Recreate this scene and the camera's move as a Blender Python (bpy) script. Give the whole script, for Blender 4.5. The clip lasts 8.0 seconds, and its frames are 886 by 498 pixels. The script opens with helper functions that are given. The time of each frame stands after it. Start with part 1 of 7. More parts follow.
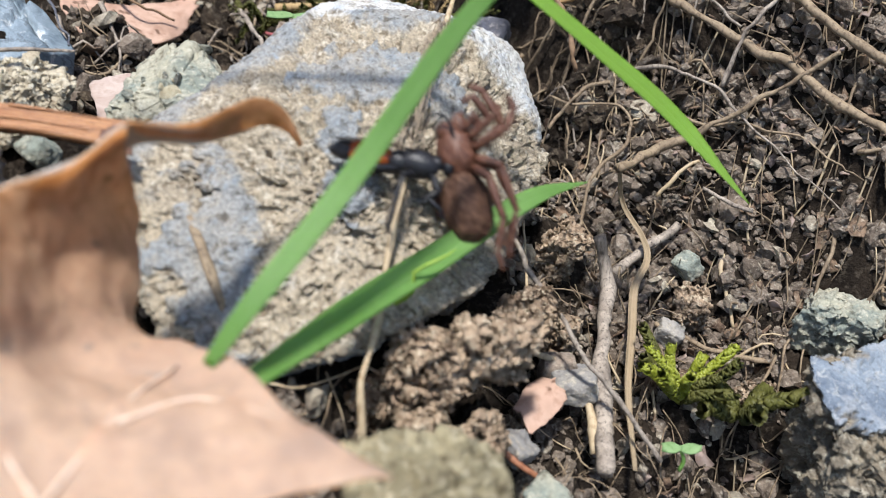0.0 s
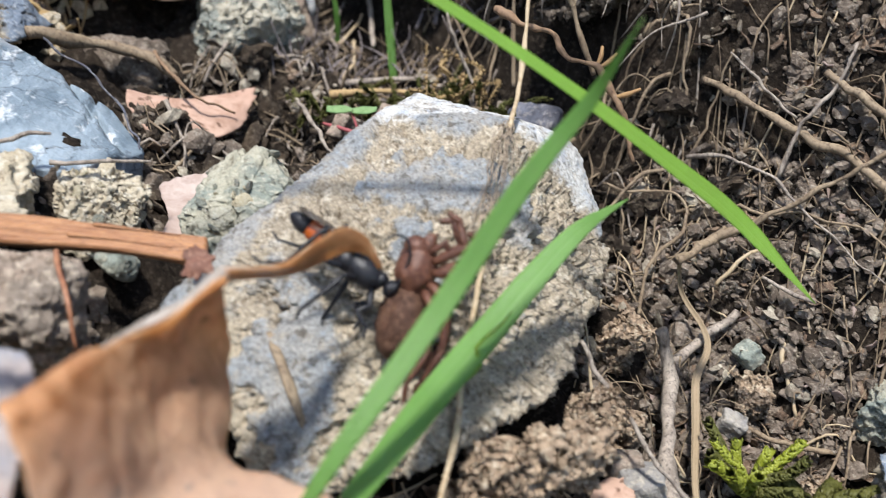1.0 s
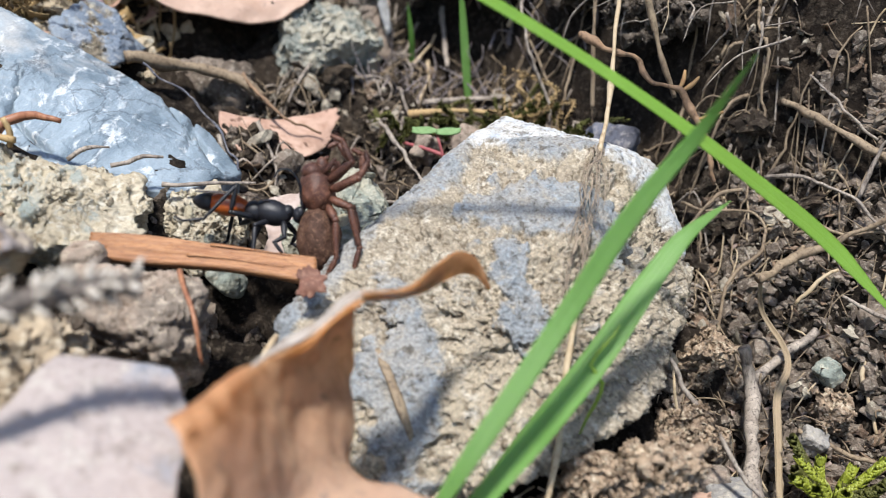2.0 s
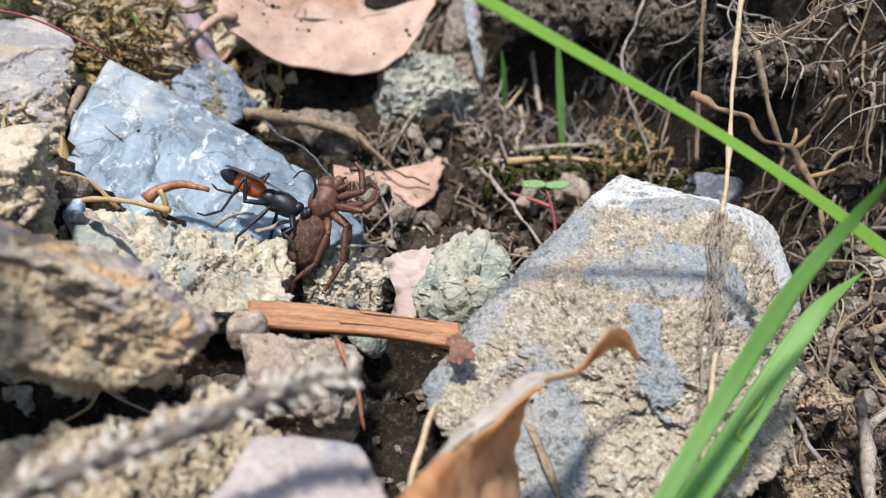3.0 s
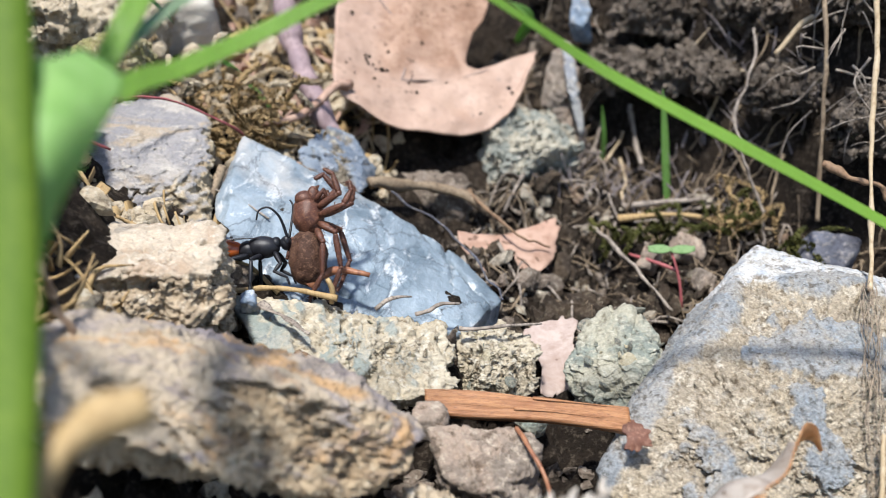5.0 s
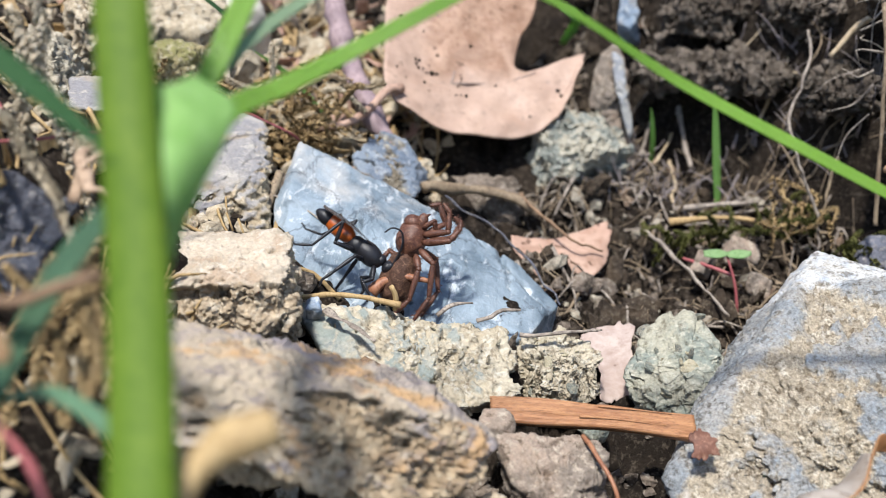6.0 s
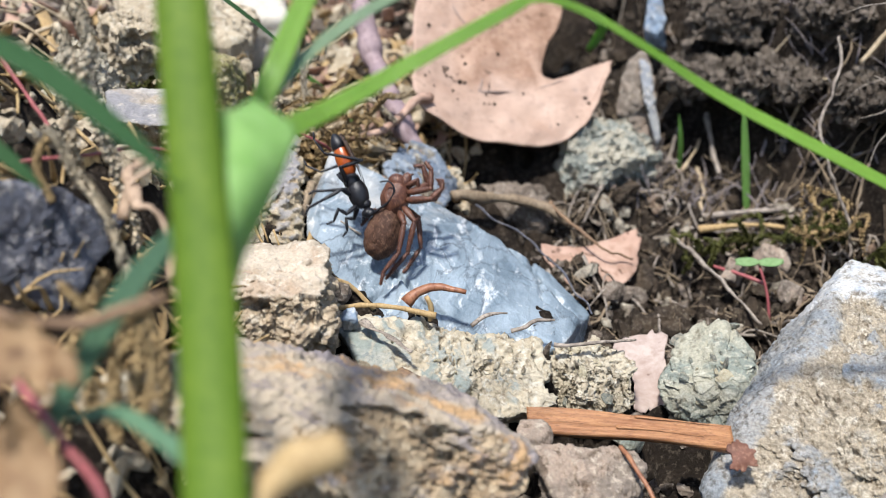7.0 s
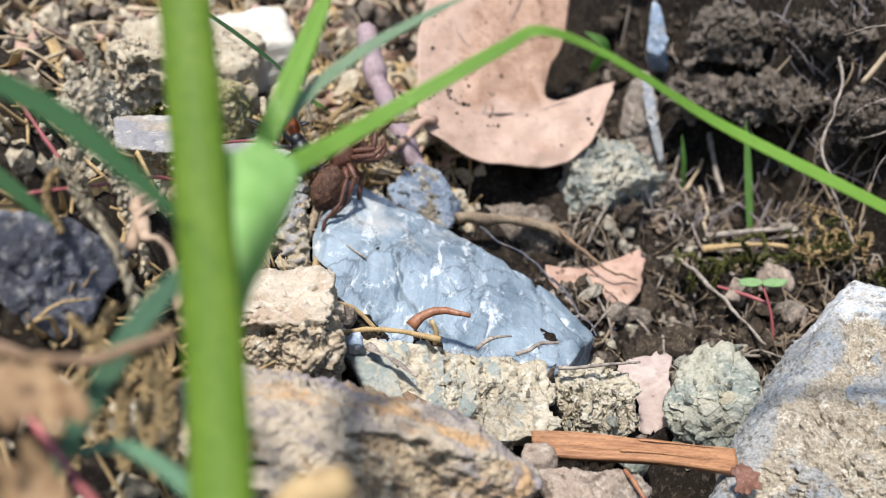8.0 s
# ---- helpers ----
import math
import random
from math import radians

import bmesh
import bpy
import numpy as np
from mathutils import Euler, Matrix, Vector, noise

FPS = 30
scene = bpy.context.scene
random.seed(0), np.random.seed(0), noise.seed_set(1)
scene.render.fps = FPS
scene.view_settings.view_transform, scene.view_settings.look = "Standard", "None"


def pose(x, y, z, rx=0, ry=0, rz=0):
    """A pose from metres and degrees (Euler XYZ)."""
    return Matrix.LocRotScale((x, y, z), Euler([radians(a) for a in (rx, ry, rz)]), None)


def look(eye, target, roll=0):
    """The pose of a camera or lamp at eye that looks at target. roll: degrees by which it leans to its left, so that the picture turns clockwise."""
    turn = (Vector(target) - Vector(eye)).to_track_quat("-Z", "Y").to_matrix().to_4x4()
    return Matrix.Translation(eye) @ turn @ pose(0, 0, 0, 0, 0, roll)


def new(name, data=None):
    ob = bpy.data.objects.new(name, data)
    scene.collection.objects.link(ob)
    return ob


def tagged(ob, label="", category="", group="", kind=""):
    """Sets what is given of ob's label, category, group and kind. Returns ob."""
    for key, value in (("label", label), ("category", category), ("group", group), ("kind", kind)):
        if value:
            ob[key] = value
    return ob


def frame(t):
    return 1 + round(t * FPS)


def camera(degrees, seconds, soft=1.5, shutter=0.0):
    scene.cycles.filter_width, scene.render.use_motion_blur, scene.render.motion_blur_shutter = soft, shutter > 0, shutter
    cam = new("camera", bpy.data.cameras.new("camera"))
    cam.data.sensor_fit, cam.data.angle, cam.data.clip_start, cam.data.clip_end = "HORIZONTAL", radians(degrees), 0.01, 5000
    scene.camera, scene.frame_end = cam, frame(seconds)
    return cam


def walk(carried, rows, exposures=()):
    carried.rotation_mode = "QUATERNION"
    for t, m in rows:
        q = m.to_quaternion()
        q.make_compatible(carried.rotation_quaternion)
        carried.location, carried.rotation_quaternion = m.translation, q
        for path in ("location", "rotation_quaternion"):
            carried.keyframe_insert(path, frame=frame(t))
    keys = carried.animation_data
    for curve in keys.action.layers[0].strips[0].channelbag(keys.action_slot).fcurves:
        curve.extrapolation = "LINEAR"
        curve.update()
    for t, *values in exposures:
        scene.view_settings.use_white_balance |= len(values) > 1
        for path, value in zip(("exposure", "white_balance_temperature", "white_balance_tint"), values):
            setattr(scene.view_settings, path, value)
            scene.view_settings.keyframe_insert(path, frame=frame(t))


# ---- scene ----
# All lengths below are in centimetres; U turns them into metres.
U = 0.01
cam = camera(53.5, 8.0, soft=0.8, shutter=0.3)
PATH = [
    (0, (0.086, 0.111, 5.037), (0.091, 1.845, 4.039), 0.5),
    (0.5, (-0.138, 0.148, 5.244), (-0.158, 1.901, 4.281), 0.2),
    (1, (-0.393, 0.357, 5.796), (-0.442, 2.125, 4.862), -1.0),
    (1.2, (-0.65, 0.177, 5.95), (-0.713, 1.946, 5.019), -1.2),
    (2.3, (-1.275, -0.031, 6.281), (-1.431, 1.742, 5.369), -2.3),
    (2.5, (-1.55, -0.227, 6.497), (-1.724, 1.546, 5.588), -2.6),
    (3, (-2.179, -0.113, 6.972), (-2.38, 1.659, 6.066), -3.2),
    (3.5, (-2.597, -0.101, 7.347), (-2.805, 1.675, 6.451), -3.6),
    (4, (-2.957, -0.139, 7.537), (-3.17, 1.636, 6.641), -3.8),
    (4.5, (-3.338, -0.05, 7.851), (-3.556, 1.723, 6.952), -4.2),
    (5, (-3.895, -0.106, 8.099), (-4.124, 1.665, 7.2), -4.7),
    (6.5, (-4.444, -0.145, 8.37), (-4.752, 1.611, 7.463), -5.9),
    (7, (-4.574, -0.167, 8.448), (-4.893, 1.591, 7.549), -6.2),
    (7.5, (-4.589, -0.206, 8.46), (-4.912, 1.564, 7.586), -6.2),
    (8, (-4.53, -0.192, 8.598), (-4.862, 1.578, 7.73), -6.7),
]
walk(cam, [(t, look(Vector(e) * U, Vector(a) * U, r)) for t, e, a, r in PATH])
cam.data.dof.use_dof = True
cam.data.dof.focus_distance = 0.110
cam.data.dof.aperture_fstop = 25.0

# ---- light: hazy high sun, open sky ----
SUN_FROM = Vector((-0.03, -0.30, 0.95)).normalized()
world = bpy.data.worlds.new("sky")
world.use_nodes = True
scene.world = world
_n = world.node_tree.nodes
_sky = _n.new("ShaderNodeTexSky")
_sky.sky_type = "NISHITA"
_sky.sun_disc = False
_sky.sun_elevation = math.asin(SUN_FROM.z)
_sky.sun_rotation = math.atan2(SUN_FROM.x, SUN_FROM.y)
_n["Background"].inputs["Strength"].default_value = 0.125
world.node_tree.links.new(_sky.outputs[0], _n["Background"].inputs[0])
sun = new("sun", bpy.data.lights.new("sun", "SUN"))
sun.data.energy, sun.data.angle, sun.data.color = 3.7, radians(5), (1.0, 0.985, 0.955)
sun.matrix_world = look(SUN_FROM * 3, (0, 0, 0))
scene.view_settings.exposure = 0.95


# ---- noise in arrays ----
_lat = np.random.RandomState(7).rand(64, 64, 64).astype(np.float32) * 2 - 1


def vnoise(p):
    i = np.floor(p).astype(int)
    f = p - i
    f = f * f * f * (f * (f * 6 - 15) + 10)
    out = 0
    for dx in (0, 1):
        for dy in (0, 1):
            for dz in (0, 1):
                w = (f[:, 0] if dx else 1 - f[:, 0]) * (f[:, 1] if dy else 1 - f[:, 1]) * (f[:, 2] if dz else 1 - f[:, 2])
                out = out + w * _lat[(i[:, 0] + dx) % 64, (i[:, 1] + dy) % 64, (i[:, 2] + dz) % 64]
    return out


def fbm(p, scale, octaves=4, seed=0, gain=0.5):
    p, amp, out = p * scale + seed * 13.37, 1.0, 0
    for k in range(octaves):
        out, amp, p = out + amp * vnoise(p), amp * gain, p * 2.03 + 5.1
    return out


def ground_z(x, y):
    """Height of the soil: a bench that falls to the front right, and a bank behind."""
    x, y = np.asarray(x, float), np.asarray(y, float)
    sg = lambda v: 1 / (1 + np.exp(-np.clip(v, -40, 40)))
    yy = np.where(y < 12, y, 12 + 0.375 * (y - 12))
    base = -3.5 - 0.42 * np.clip(x, -14, 8) + 0.32 * np.clip(yy, -6, 20)
    d = np.clip(0.72 * x + 0.6 * y - 8.5, -30, 4.5)
    bank = 2.9 * np.logaddexp(0, 3 * d) / 3
    mound = 1.3 * np.logaddexp(0, 2.5 * (-7.5 - np.clip(x, -12, 50))) / 2.5 * sg((9.0 - y) * 1.5) * sg((y + 2) * 1.0)
    return base + mound - 0.9 * sg((y - 10.5) * 1.2) * sg((-2.0 - x) * 1.2) + bank


# ---- materials ----
def nodes_of(name):
    m = bpy.data.materials.new(name)
    m.use_nodes = True
    return m, m.node_tree.nodes, m.node_tree.links, m.node_tree.nodes["Principled BSDF"]


def tex_noise(n, l, co, scale, detail=5, rough=0.6, dist=0.0):
    t = n.new("ShaderNodeTexNoise")
    t.inputs["Scale"].default_value, t.inputs["Detail"].default_value = scale, detail
    t.inputs["Roughness"].default_value, t.inputs["Distortion"].default_value = rough, dist
    l.new(co, t.inputs["Vector"])
    return t.outputs["Fac"]


def ramp(n, l, fac, stops):
    r = n.new("ShaderNodeValToRGB")
    e = r.color_ramp.elements
    while len(e) < len(stops):
        e.new(0.5)
    for k, (p, c) in enumerate(stops):
        e[k].position = p
        e[k].color = (*c, 1) if len(c) == 3 else c
    l.new(fac, r.inputs[0])
    return r.outputs[0]


def mix(n, l, fac, a, b, mode="MIX"):
    m = n.new("ShaderNodeMix")
    m.data_type, m.blend_type = "RGBA", mode
    for sock, v in ((m.inputs[0], fac), (m.inputs[6], a), (m.inputs[7], b)):
        if isinstance(v, (int, float)):
            sock.default_value = v
        elif isinstance(v, tuple):
            sock.default_value = (*v, 1)
        else:
            l.new(v, sock)
    return m.outputs[2]


def coords(n, l, stretch=(1, 1, 1), rnd=True):
    c = n.new("ShaderNodeTexCoord")
    out = c.outputs["Object"]
    if stretch != (1, 1, 1):
        mp = n.new("ShaderNodeMapping")
        mp.inputs["Scale"].default_value = stretch
        l.new(out, mp.inputs[0])
        out = mp.outputs[0]
    if rnd:
        oi = n.new("ShaderNodeObjectInfo")
        va = n.new("ShaderNodeVectorMath")
        va.operation = "MULTIPLY_ADD"
        l.new(oi.outputs["Random"], va.inputs[0])
        va.inputs[1].default_value = (3.1, 1.7, 2.3)
        l.new(out, va.inputs[2])
        out = va.outputs[0]
    return out


def bump(n, l, bsdf, heights, strength=0.7):
    """heights: (socket, distance in metres) pairs, chained."""
    last = None
    for h, d in heights:
        b = n.new("ShaderNodeBump")
        b.inputs["Strength"].default_value, b.inputs["Distance"].default_value = strength, d
        l.new(h, b.inputs["Height"])
        if last:
            l.new(last, b.inputs["Normal"])
        last = b.outputs[0]
    l.new(last, bsdf.inputs["Normal"])


def stone(name, main, second, third, patch=90, patch_at=(0.42, 0.56), grain=0.35, rough=0.85, pit_shade=0.5, spec=0.3, grainscale=2600, depth=0.0004, stain=None):
    """Rough stone: two colours in patches, a third in fine specks, a fine grain, and shade put into the colour of each
    pit.
    """
    m, n, l, b = nodes_of(name)
    co = coords(n, l)
    big = tex_noise(n, l, co, patch, 6, 0.62, 0.4)
    base = mix(n, l, ramp(n, l, big, [(patch_at[0], (0, 0, 0)), (patch_at[1], (1, 1, 1))]), main, second)
    sp = tex_noise(n, l, co, patch * 7, 4, 0.7)
    base = mix(n, l, ramp(n, l, sp, [(0.52, (0, 0, 0)), (0.66, (1, 1, 1))]), base, third)
    if stain:
        st = tex_noise(n, l, co, patch * 1.7, 5, 0.65, 0.8)
        base = mix(n, l, ramp(n, l, st, [(0.5, (0, 0, 0)), (0.62, (1, 1, 1))]), base, stain)
    fine = tex_noise(n, l, co, grainscale, 4, 0.7)
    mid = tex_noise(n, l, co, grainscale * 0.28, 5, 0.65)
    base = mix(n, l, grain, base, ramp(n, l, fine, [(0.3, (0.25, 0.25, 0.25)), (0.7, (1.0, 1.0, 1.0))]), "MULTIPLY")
    # shade of each pit put into the colour at the bump's low spots
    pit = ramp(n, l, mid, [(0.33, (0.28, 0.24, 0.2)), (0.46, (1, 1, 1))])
    base = mix(n, l, pit_shade, base, pit, "MULTIPLY")
    l.new(base, b.inputs["Base Color"])
    b.inputs["Roughness"].default_value = rough
    b.inputs["Specular IOR Level"].default_value = spec
    bump(n, l, b, [(mid, depth * 0.7), (fine, depth * 0.7)], 0.8)
    return m


def fibre(name, a, c, dark, scale=300, stretch=(1, 1, 0.12), rough=0.7, translucent=0.0, depth=0.0002, spec=0.3, glow=None, blotch=None, bleach_or_sunlit=None):
    """Dry plant matter, wood and stems: streaks along the object's z."""
    m, n, l, b = nodes_of(name)
    co = coords(n, l, stretch)
    s1 = tex_noise(n, l, co, scale, 5, 0.65)
    s2 = tex_noise(n, l, co, scale * 6, 3, 0.6)
    base = mix(n, l, ramp(n, l, s1, [(0.35, (0, 0, 0)), (0.65, (1, 1, 1))]), a, c)
    base = mix(n, l, ramp(n, l, s2, [(0.5, (0, 0, 0)), (0.72, (1, 1, 1))]), base, dark)
    if blotch:
        plain = coords(n, l)
        bl, dots = tex_noise(n, l, plain, 150, 5, 0.65, 0.6), tex_noise(n, l, plain, 520, 2, 0.5)
        base = mix(n, l, ramp(n, l, bl, [(0.46, (0, 0, 0)), (0.64, (0.8, 0.8, 0.8))]), base, blotch)
        base = mix(n, l, ramp(n, l, dots, [(0.66, (0, 0, 0)), (0.72, (0.8, 0.8, 0.8))]), base, (0.10, 0.05, 0.03))
    # paler where the mesh says: one leaf's bleached rim, another's painted sunlit base
    if bleach_or_sunlit:
        at = n.new("ShaderNodeAttribute")
        at.attribute_name = "bleach_or_sunlit"
        base = mix(n, l, at.outputs["Fac"], base, mix(n, l, 0.5, base, bleach_or_sunlit))
    l.new(base, b.inputs["Base Color"])
    b.inputs["Roughness"].default_value, b.inputs["Specular IOR Level"].default_value = rough, spec
    bump(n, l, b, [(s1, depth), (s2, depth * 0.5)], 0.6)
    if translucent:
        out, tr, mx = n["Material Output"], n.new("ShaderNodeBsdfTranslucent"), n.new("ShaderNodeMixShader")
        if glow:
            l.new(mix(n, l, 0.5, base, glow), tr.inputs[0])
        else:
            l.new(base, tr.inputs[0])
        mx.inputs[0].default_value = translucent
        l.new(b.outputs[0], mx.inputs[1])
        l.new(tr.outputs[0], mx.inputs[2])
        l.new(mx.outputs[0], out.inputs[0])
    return m


def boulder_material():
    """Blue-grey weathered skin over a tan broken core; the mesh says where it is broken. The skin colour also paints
    shadow patches.
    """
    m, n, l, b = nodes_of("boulder_stone")
    co = coords(n, l, rnd=False)
    at = n.new("ShaderNodeAttribute")
    at.attribute_name = "fresh"
    big, sp = tex_noise(n, l, co, 110, 6, 0.62, 0.4), tex_noise(n, l, co, 650, 4, 0.7)
    fine, mid = tex_noise(n, l, co, 2600, 4, 0.7), tex_noise(n, l, co, 900, 5, 0.65)
    core = mix(n, l, ramp(n, l, big, [(0.4, (0, 0, 0)), (0.62, (1, 1, 1))]), (0.40, 0.335, 0.243), (0.32, 0.268, 0.198))
    core = mix(n, l, ramp(n, l, sp, [(0.52, (0, 0, 0)), (0.66, (1, 1, 1))]), core, (0.50, 0.445, 0.355))
    skin = mix(n, l, ramp(n, l, big, [(0.42, (0, 0, 0)), (0.58, (1, 1, 1))]), (0.235, 0.25, 0.26), (0.305, 0.298, 0.282))
    skin = mix(n, l, ramp(n, l, sp, [(0.54, (0, 0, 0)), (0.68, (1, 1, 1))]), skin, (0.235, 0.265, 0.295))
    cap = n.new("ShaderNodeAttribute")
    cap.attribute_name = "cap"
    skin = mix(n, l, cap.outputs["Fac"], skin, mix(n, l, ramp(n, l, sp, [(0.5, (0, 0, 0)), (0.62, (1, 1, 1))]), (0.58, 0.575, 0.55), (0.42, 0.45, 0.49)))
    edge = n.new("ShaderNodeMath")
    edge.operation, edge.use_clamp = "MULTIPLY_ADD", True
    fray = tex_noise(n, l, co, 480, 6, 0.75)
    l.new(ramp(n, l, fray, [(0.36, (0, 0, 0)), (0.64, (1, 1, 1))]), edge.inputs[0])
    edge.inputs[1].default_value = 1.1
    shift = n.new("ShaderNodeMath")
    shift.operation, shift.inputs[1].default_value, shift.inputs[2].default_value = "MULTIPLY_ADD", 1.15, -0.58
    l.new(at.outputs["Fac"], shift.inputs[0])
    l.new(shift.outputs[0], edge.inputs[2])
    base = mix(n, l, edge.outputs[0], skin, core)
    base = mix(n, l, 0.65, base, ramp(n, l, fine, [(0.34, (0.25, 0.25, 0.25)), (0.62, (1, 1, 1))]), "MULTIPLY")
    # hollows of the mid bump get their shade painted into the colour
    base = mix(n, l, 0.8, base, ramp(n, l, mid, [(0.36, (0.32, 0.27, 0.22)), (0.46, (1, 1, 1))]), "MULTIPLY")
    l.new(base, b.inputs["Base Color"])
    b.inputs["Roughness"].default_value, b.inputs["Specular IOR Level"].default_value = 0.85, 0.3
    bump(n, l, b, [(mid, 0.00035), (fine, 0.0003)], 0.8)
    return m


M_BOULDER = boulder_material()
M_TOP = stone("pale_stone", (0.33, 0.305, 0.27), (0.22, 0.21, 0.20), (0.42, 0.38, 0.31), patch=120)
M_GREEN = stone("green_grey_stone", (0.38, 0.36, 0.275), (0.225, 0.25, 0.215), (0.46, 0.44, 0.355), patch=170, pit_shade=0.75, grain=0.5)
M_CRUMB = stone("crumbly_earth_stone", (0.54, 0.465, 0.345), (0.45, 0.398, 0.3), (0.585, 0.532, 0.42), patch=150, pit_shade=0.85, grain=0.45, depth=0.0007)
M_BLUE = stone("blue_slate", (0.20, 0.26, 0.34), (0.29, 0.36, 0.44), (0.50, 0.53, 0.56), patch=130, rough=0.62, pit_shade=0.3, spec=0.35, grain=0.25, depth=0.0003, stain=(0.30, 0.30, 0.30))


def slate_material(name, dark, light, fleck):
    """Cleft slate: streaked blues, pale flecks and a net of fine dark cracks."""
    m, n, l, b = nodes_of(name)
    co = coords(n, l)
    st = coords(n, l, (1.0, 0.45, 1.0))
    a, c = tex_noise(n, l, st, 110, 7, 0.68, 1.2), tex_noise(n, l, st, 420, 6, 0.7, 0.6)
    d, e = tex_noise(n, l, co, 60, 4, 0.6, 0.6), tex_noise(n, l, co, 2400, 3, 0.7)
    base = mix(n, l, ramp(n, l, a, [(0.38, (0, 0, 0)), (0.60, (1, 1, 1))]), dark, light)
    base = mix(n, l, ramp(n, l, c, [(0.55, (0, 0, 0)), (0.66, (0.9, 0.9, 0.9))]), base, fleck)
    base = mix(n, l, ramp(n, l, d, [(0.52, (0, 0, 0)), (0.66, (0.7, 0.7, 0.7))]), base, (0.40, 0.38, 0.35))
    vo = n.new("ShaderNodeTexVoronoi")
    vo.feature, vo.inputs["Scale"].default_value = "DISTANCE_TO_EDGE", 95
    wb = n.new("ShaderNodeVectorMath")
    wb.operation = "MULTIPLY_ADD"
    l.new(n["Noise Texture"].outputs["Color"], wb.inputs[0])
    wb.inputs[1].default_value = (0.012, 0.012, 0.012)
    l.new(co, wb.inputs[2])
    l.new(wb.outputs[0], vo.inputs["Vector"])
    crack = ramp(n, l, vo.outputs["Distance"], [(0.0, (0.22, 0.22, 0.24)), (0.03, (1, 1, 1))])
    base = mix(n, l, 0.7, base, crack, "MULTIPLY")
    base = mix(n, l, 0.3, base, ramp(n, l, e, [(0.3, (0.4, 0.4, 0.4)), (0.7, (1, 1, 1))]), "MULTIPLY")
    l.new(base, b.inputs["Base Color"])
    b.inputs["Roughness"].default_value, b.inputs["Specular IOR Level"].default_value = 0.55, 0.4
    bump(n, l, b, [(a, 0.0006), (c, 0.0004), (e, 0.0001)], 0.8)
    return m


def two_tone(name, skin, core, patch=90, core_patch=150, rough=0.8, spec=0.3, stretch=(1, 1, 1), skin_depth=0.0003, core_depth=0.0008, pit_shade=0.7):
    """Stone with a weathered crust (four colours) over a broken core (three); the mesh says where it is broken."""
    m, n, l, b = nodes_of(name)
    co, st = coords(n, l), coords(n, l, stretch)
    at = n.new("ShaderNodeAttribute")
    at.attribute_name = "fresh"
    big, big2 = tex_noise(n, l, st, patch, 6, 0.62, 0.8), tex_noise(n, l, st, patch * 1.6, 5, 0.6, 1.0)
    sp, cb = tex_noise(n, l, st, patch * 6, 5, 0.7, 0.5), tex_noise(n, l, co, core_patch, 5, 0.62, 0.4)
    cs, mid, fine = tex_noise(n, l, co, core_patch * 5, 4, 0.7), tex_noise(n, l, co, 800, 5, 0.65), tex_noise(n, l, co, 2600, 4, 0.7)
    on = [(0.44, (0, 0, 0)), (0.56, (1, 1, 1))]
    a = mix(n, l, ramp(n, l, big, on), skin[0], skin[1])
    a = mix(n, l, ramp(n, l, big2, [(0.52, (0, 0, 0)), (0.62, (1, 1, 1))]), a, skin[3])
    a = mix(n, l, ramp(n, l, sp, [(0.54, (0, 0, 0)), (0.66, (0.85, 0.85, 0.85))]), a, skin[2])
    c = mix(n, l, ramp(n, l, cb, on), core[0], core[1])
    c = mix(n, l, ramp(n, l, cs, [(0.52, (0, 0, 0)), (0.64, (1, 1, 1))]), c, core[2])
    # core only: painted shade where the mid bump sinks
    c = mix(n, l, pit_shade, c, ramp(n, l, mid, [(0.34, (0.36, 0.29, 0.22)), (0.45, (1, 1, 1))]), "MULTIPLY")
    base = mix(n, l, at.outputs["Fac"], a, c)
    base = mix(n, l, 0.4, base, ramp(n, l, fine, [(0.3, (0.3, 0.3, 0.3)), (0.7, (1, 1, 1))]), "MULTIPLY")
    l.new(base, b.inputs["Base Color"])
    b.inputs["Roughness"].default_value, b.inputs["Specular IOR Level"].default_value = rough, spec
    bump(n, l, b, [(mid, core_depth * 0.45), (sp, skin_depth * 0.5), (fine, 0.0003)], 0.8)
    return m


M_SLATE = slate_material("cleft_slate", (0.115, 0.155, 0.19), (0.25, 0.305, 0.35), (0.58, 0.60, 0.61))
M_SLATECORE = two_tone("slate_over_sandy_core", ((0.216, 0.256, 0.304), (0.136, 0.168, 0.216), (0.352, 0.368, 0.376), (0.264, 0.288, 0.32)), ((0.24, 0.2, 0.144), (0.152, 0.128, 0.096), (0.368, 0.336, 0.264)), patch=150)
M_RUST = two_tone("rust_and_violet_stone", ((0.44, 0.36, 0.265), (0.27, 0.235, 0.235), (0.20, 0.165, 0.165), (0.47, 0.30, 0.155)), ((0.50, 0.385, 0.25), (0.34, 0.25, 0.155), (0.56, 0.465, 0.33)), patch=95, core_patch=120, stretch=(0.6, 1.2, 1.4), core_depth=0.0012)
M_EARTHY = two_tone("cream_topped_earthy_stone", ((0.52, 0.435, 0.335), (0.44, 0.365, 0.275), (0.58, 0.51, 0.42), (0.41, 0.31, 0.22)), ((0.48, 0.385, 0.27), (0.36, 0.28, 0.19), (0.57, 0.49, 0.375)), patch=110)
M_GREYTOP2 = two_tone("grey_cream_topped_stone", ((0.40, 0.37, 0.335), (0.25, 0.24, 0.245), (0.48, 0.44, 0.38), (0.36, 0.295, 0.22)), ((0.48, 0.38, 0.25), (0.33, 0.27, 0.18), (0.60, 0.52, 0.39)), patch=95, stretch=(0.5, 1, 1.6))
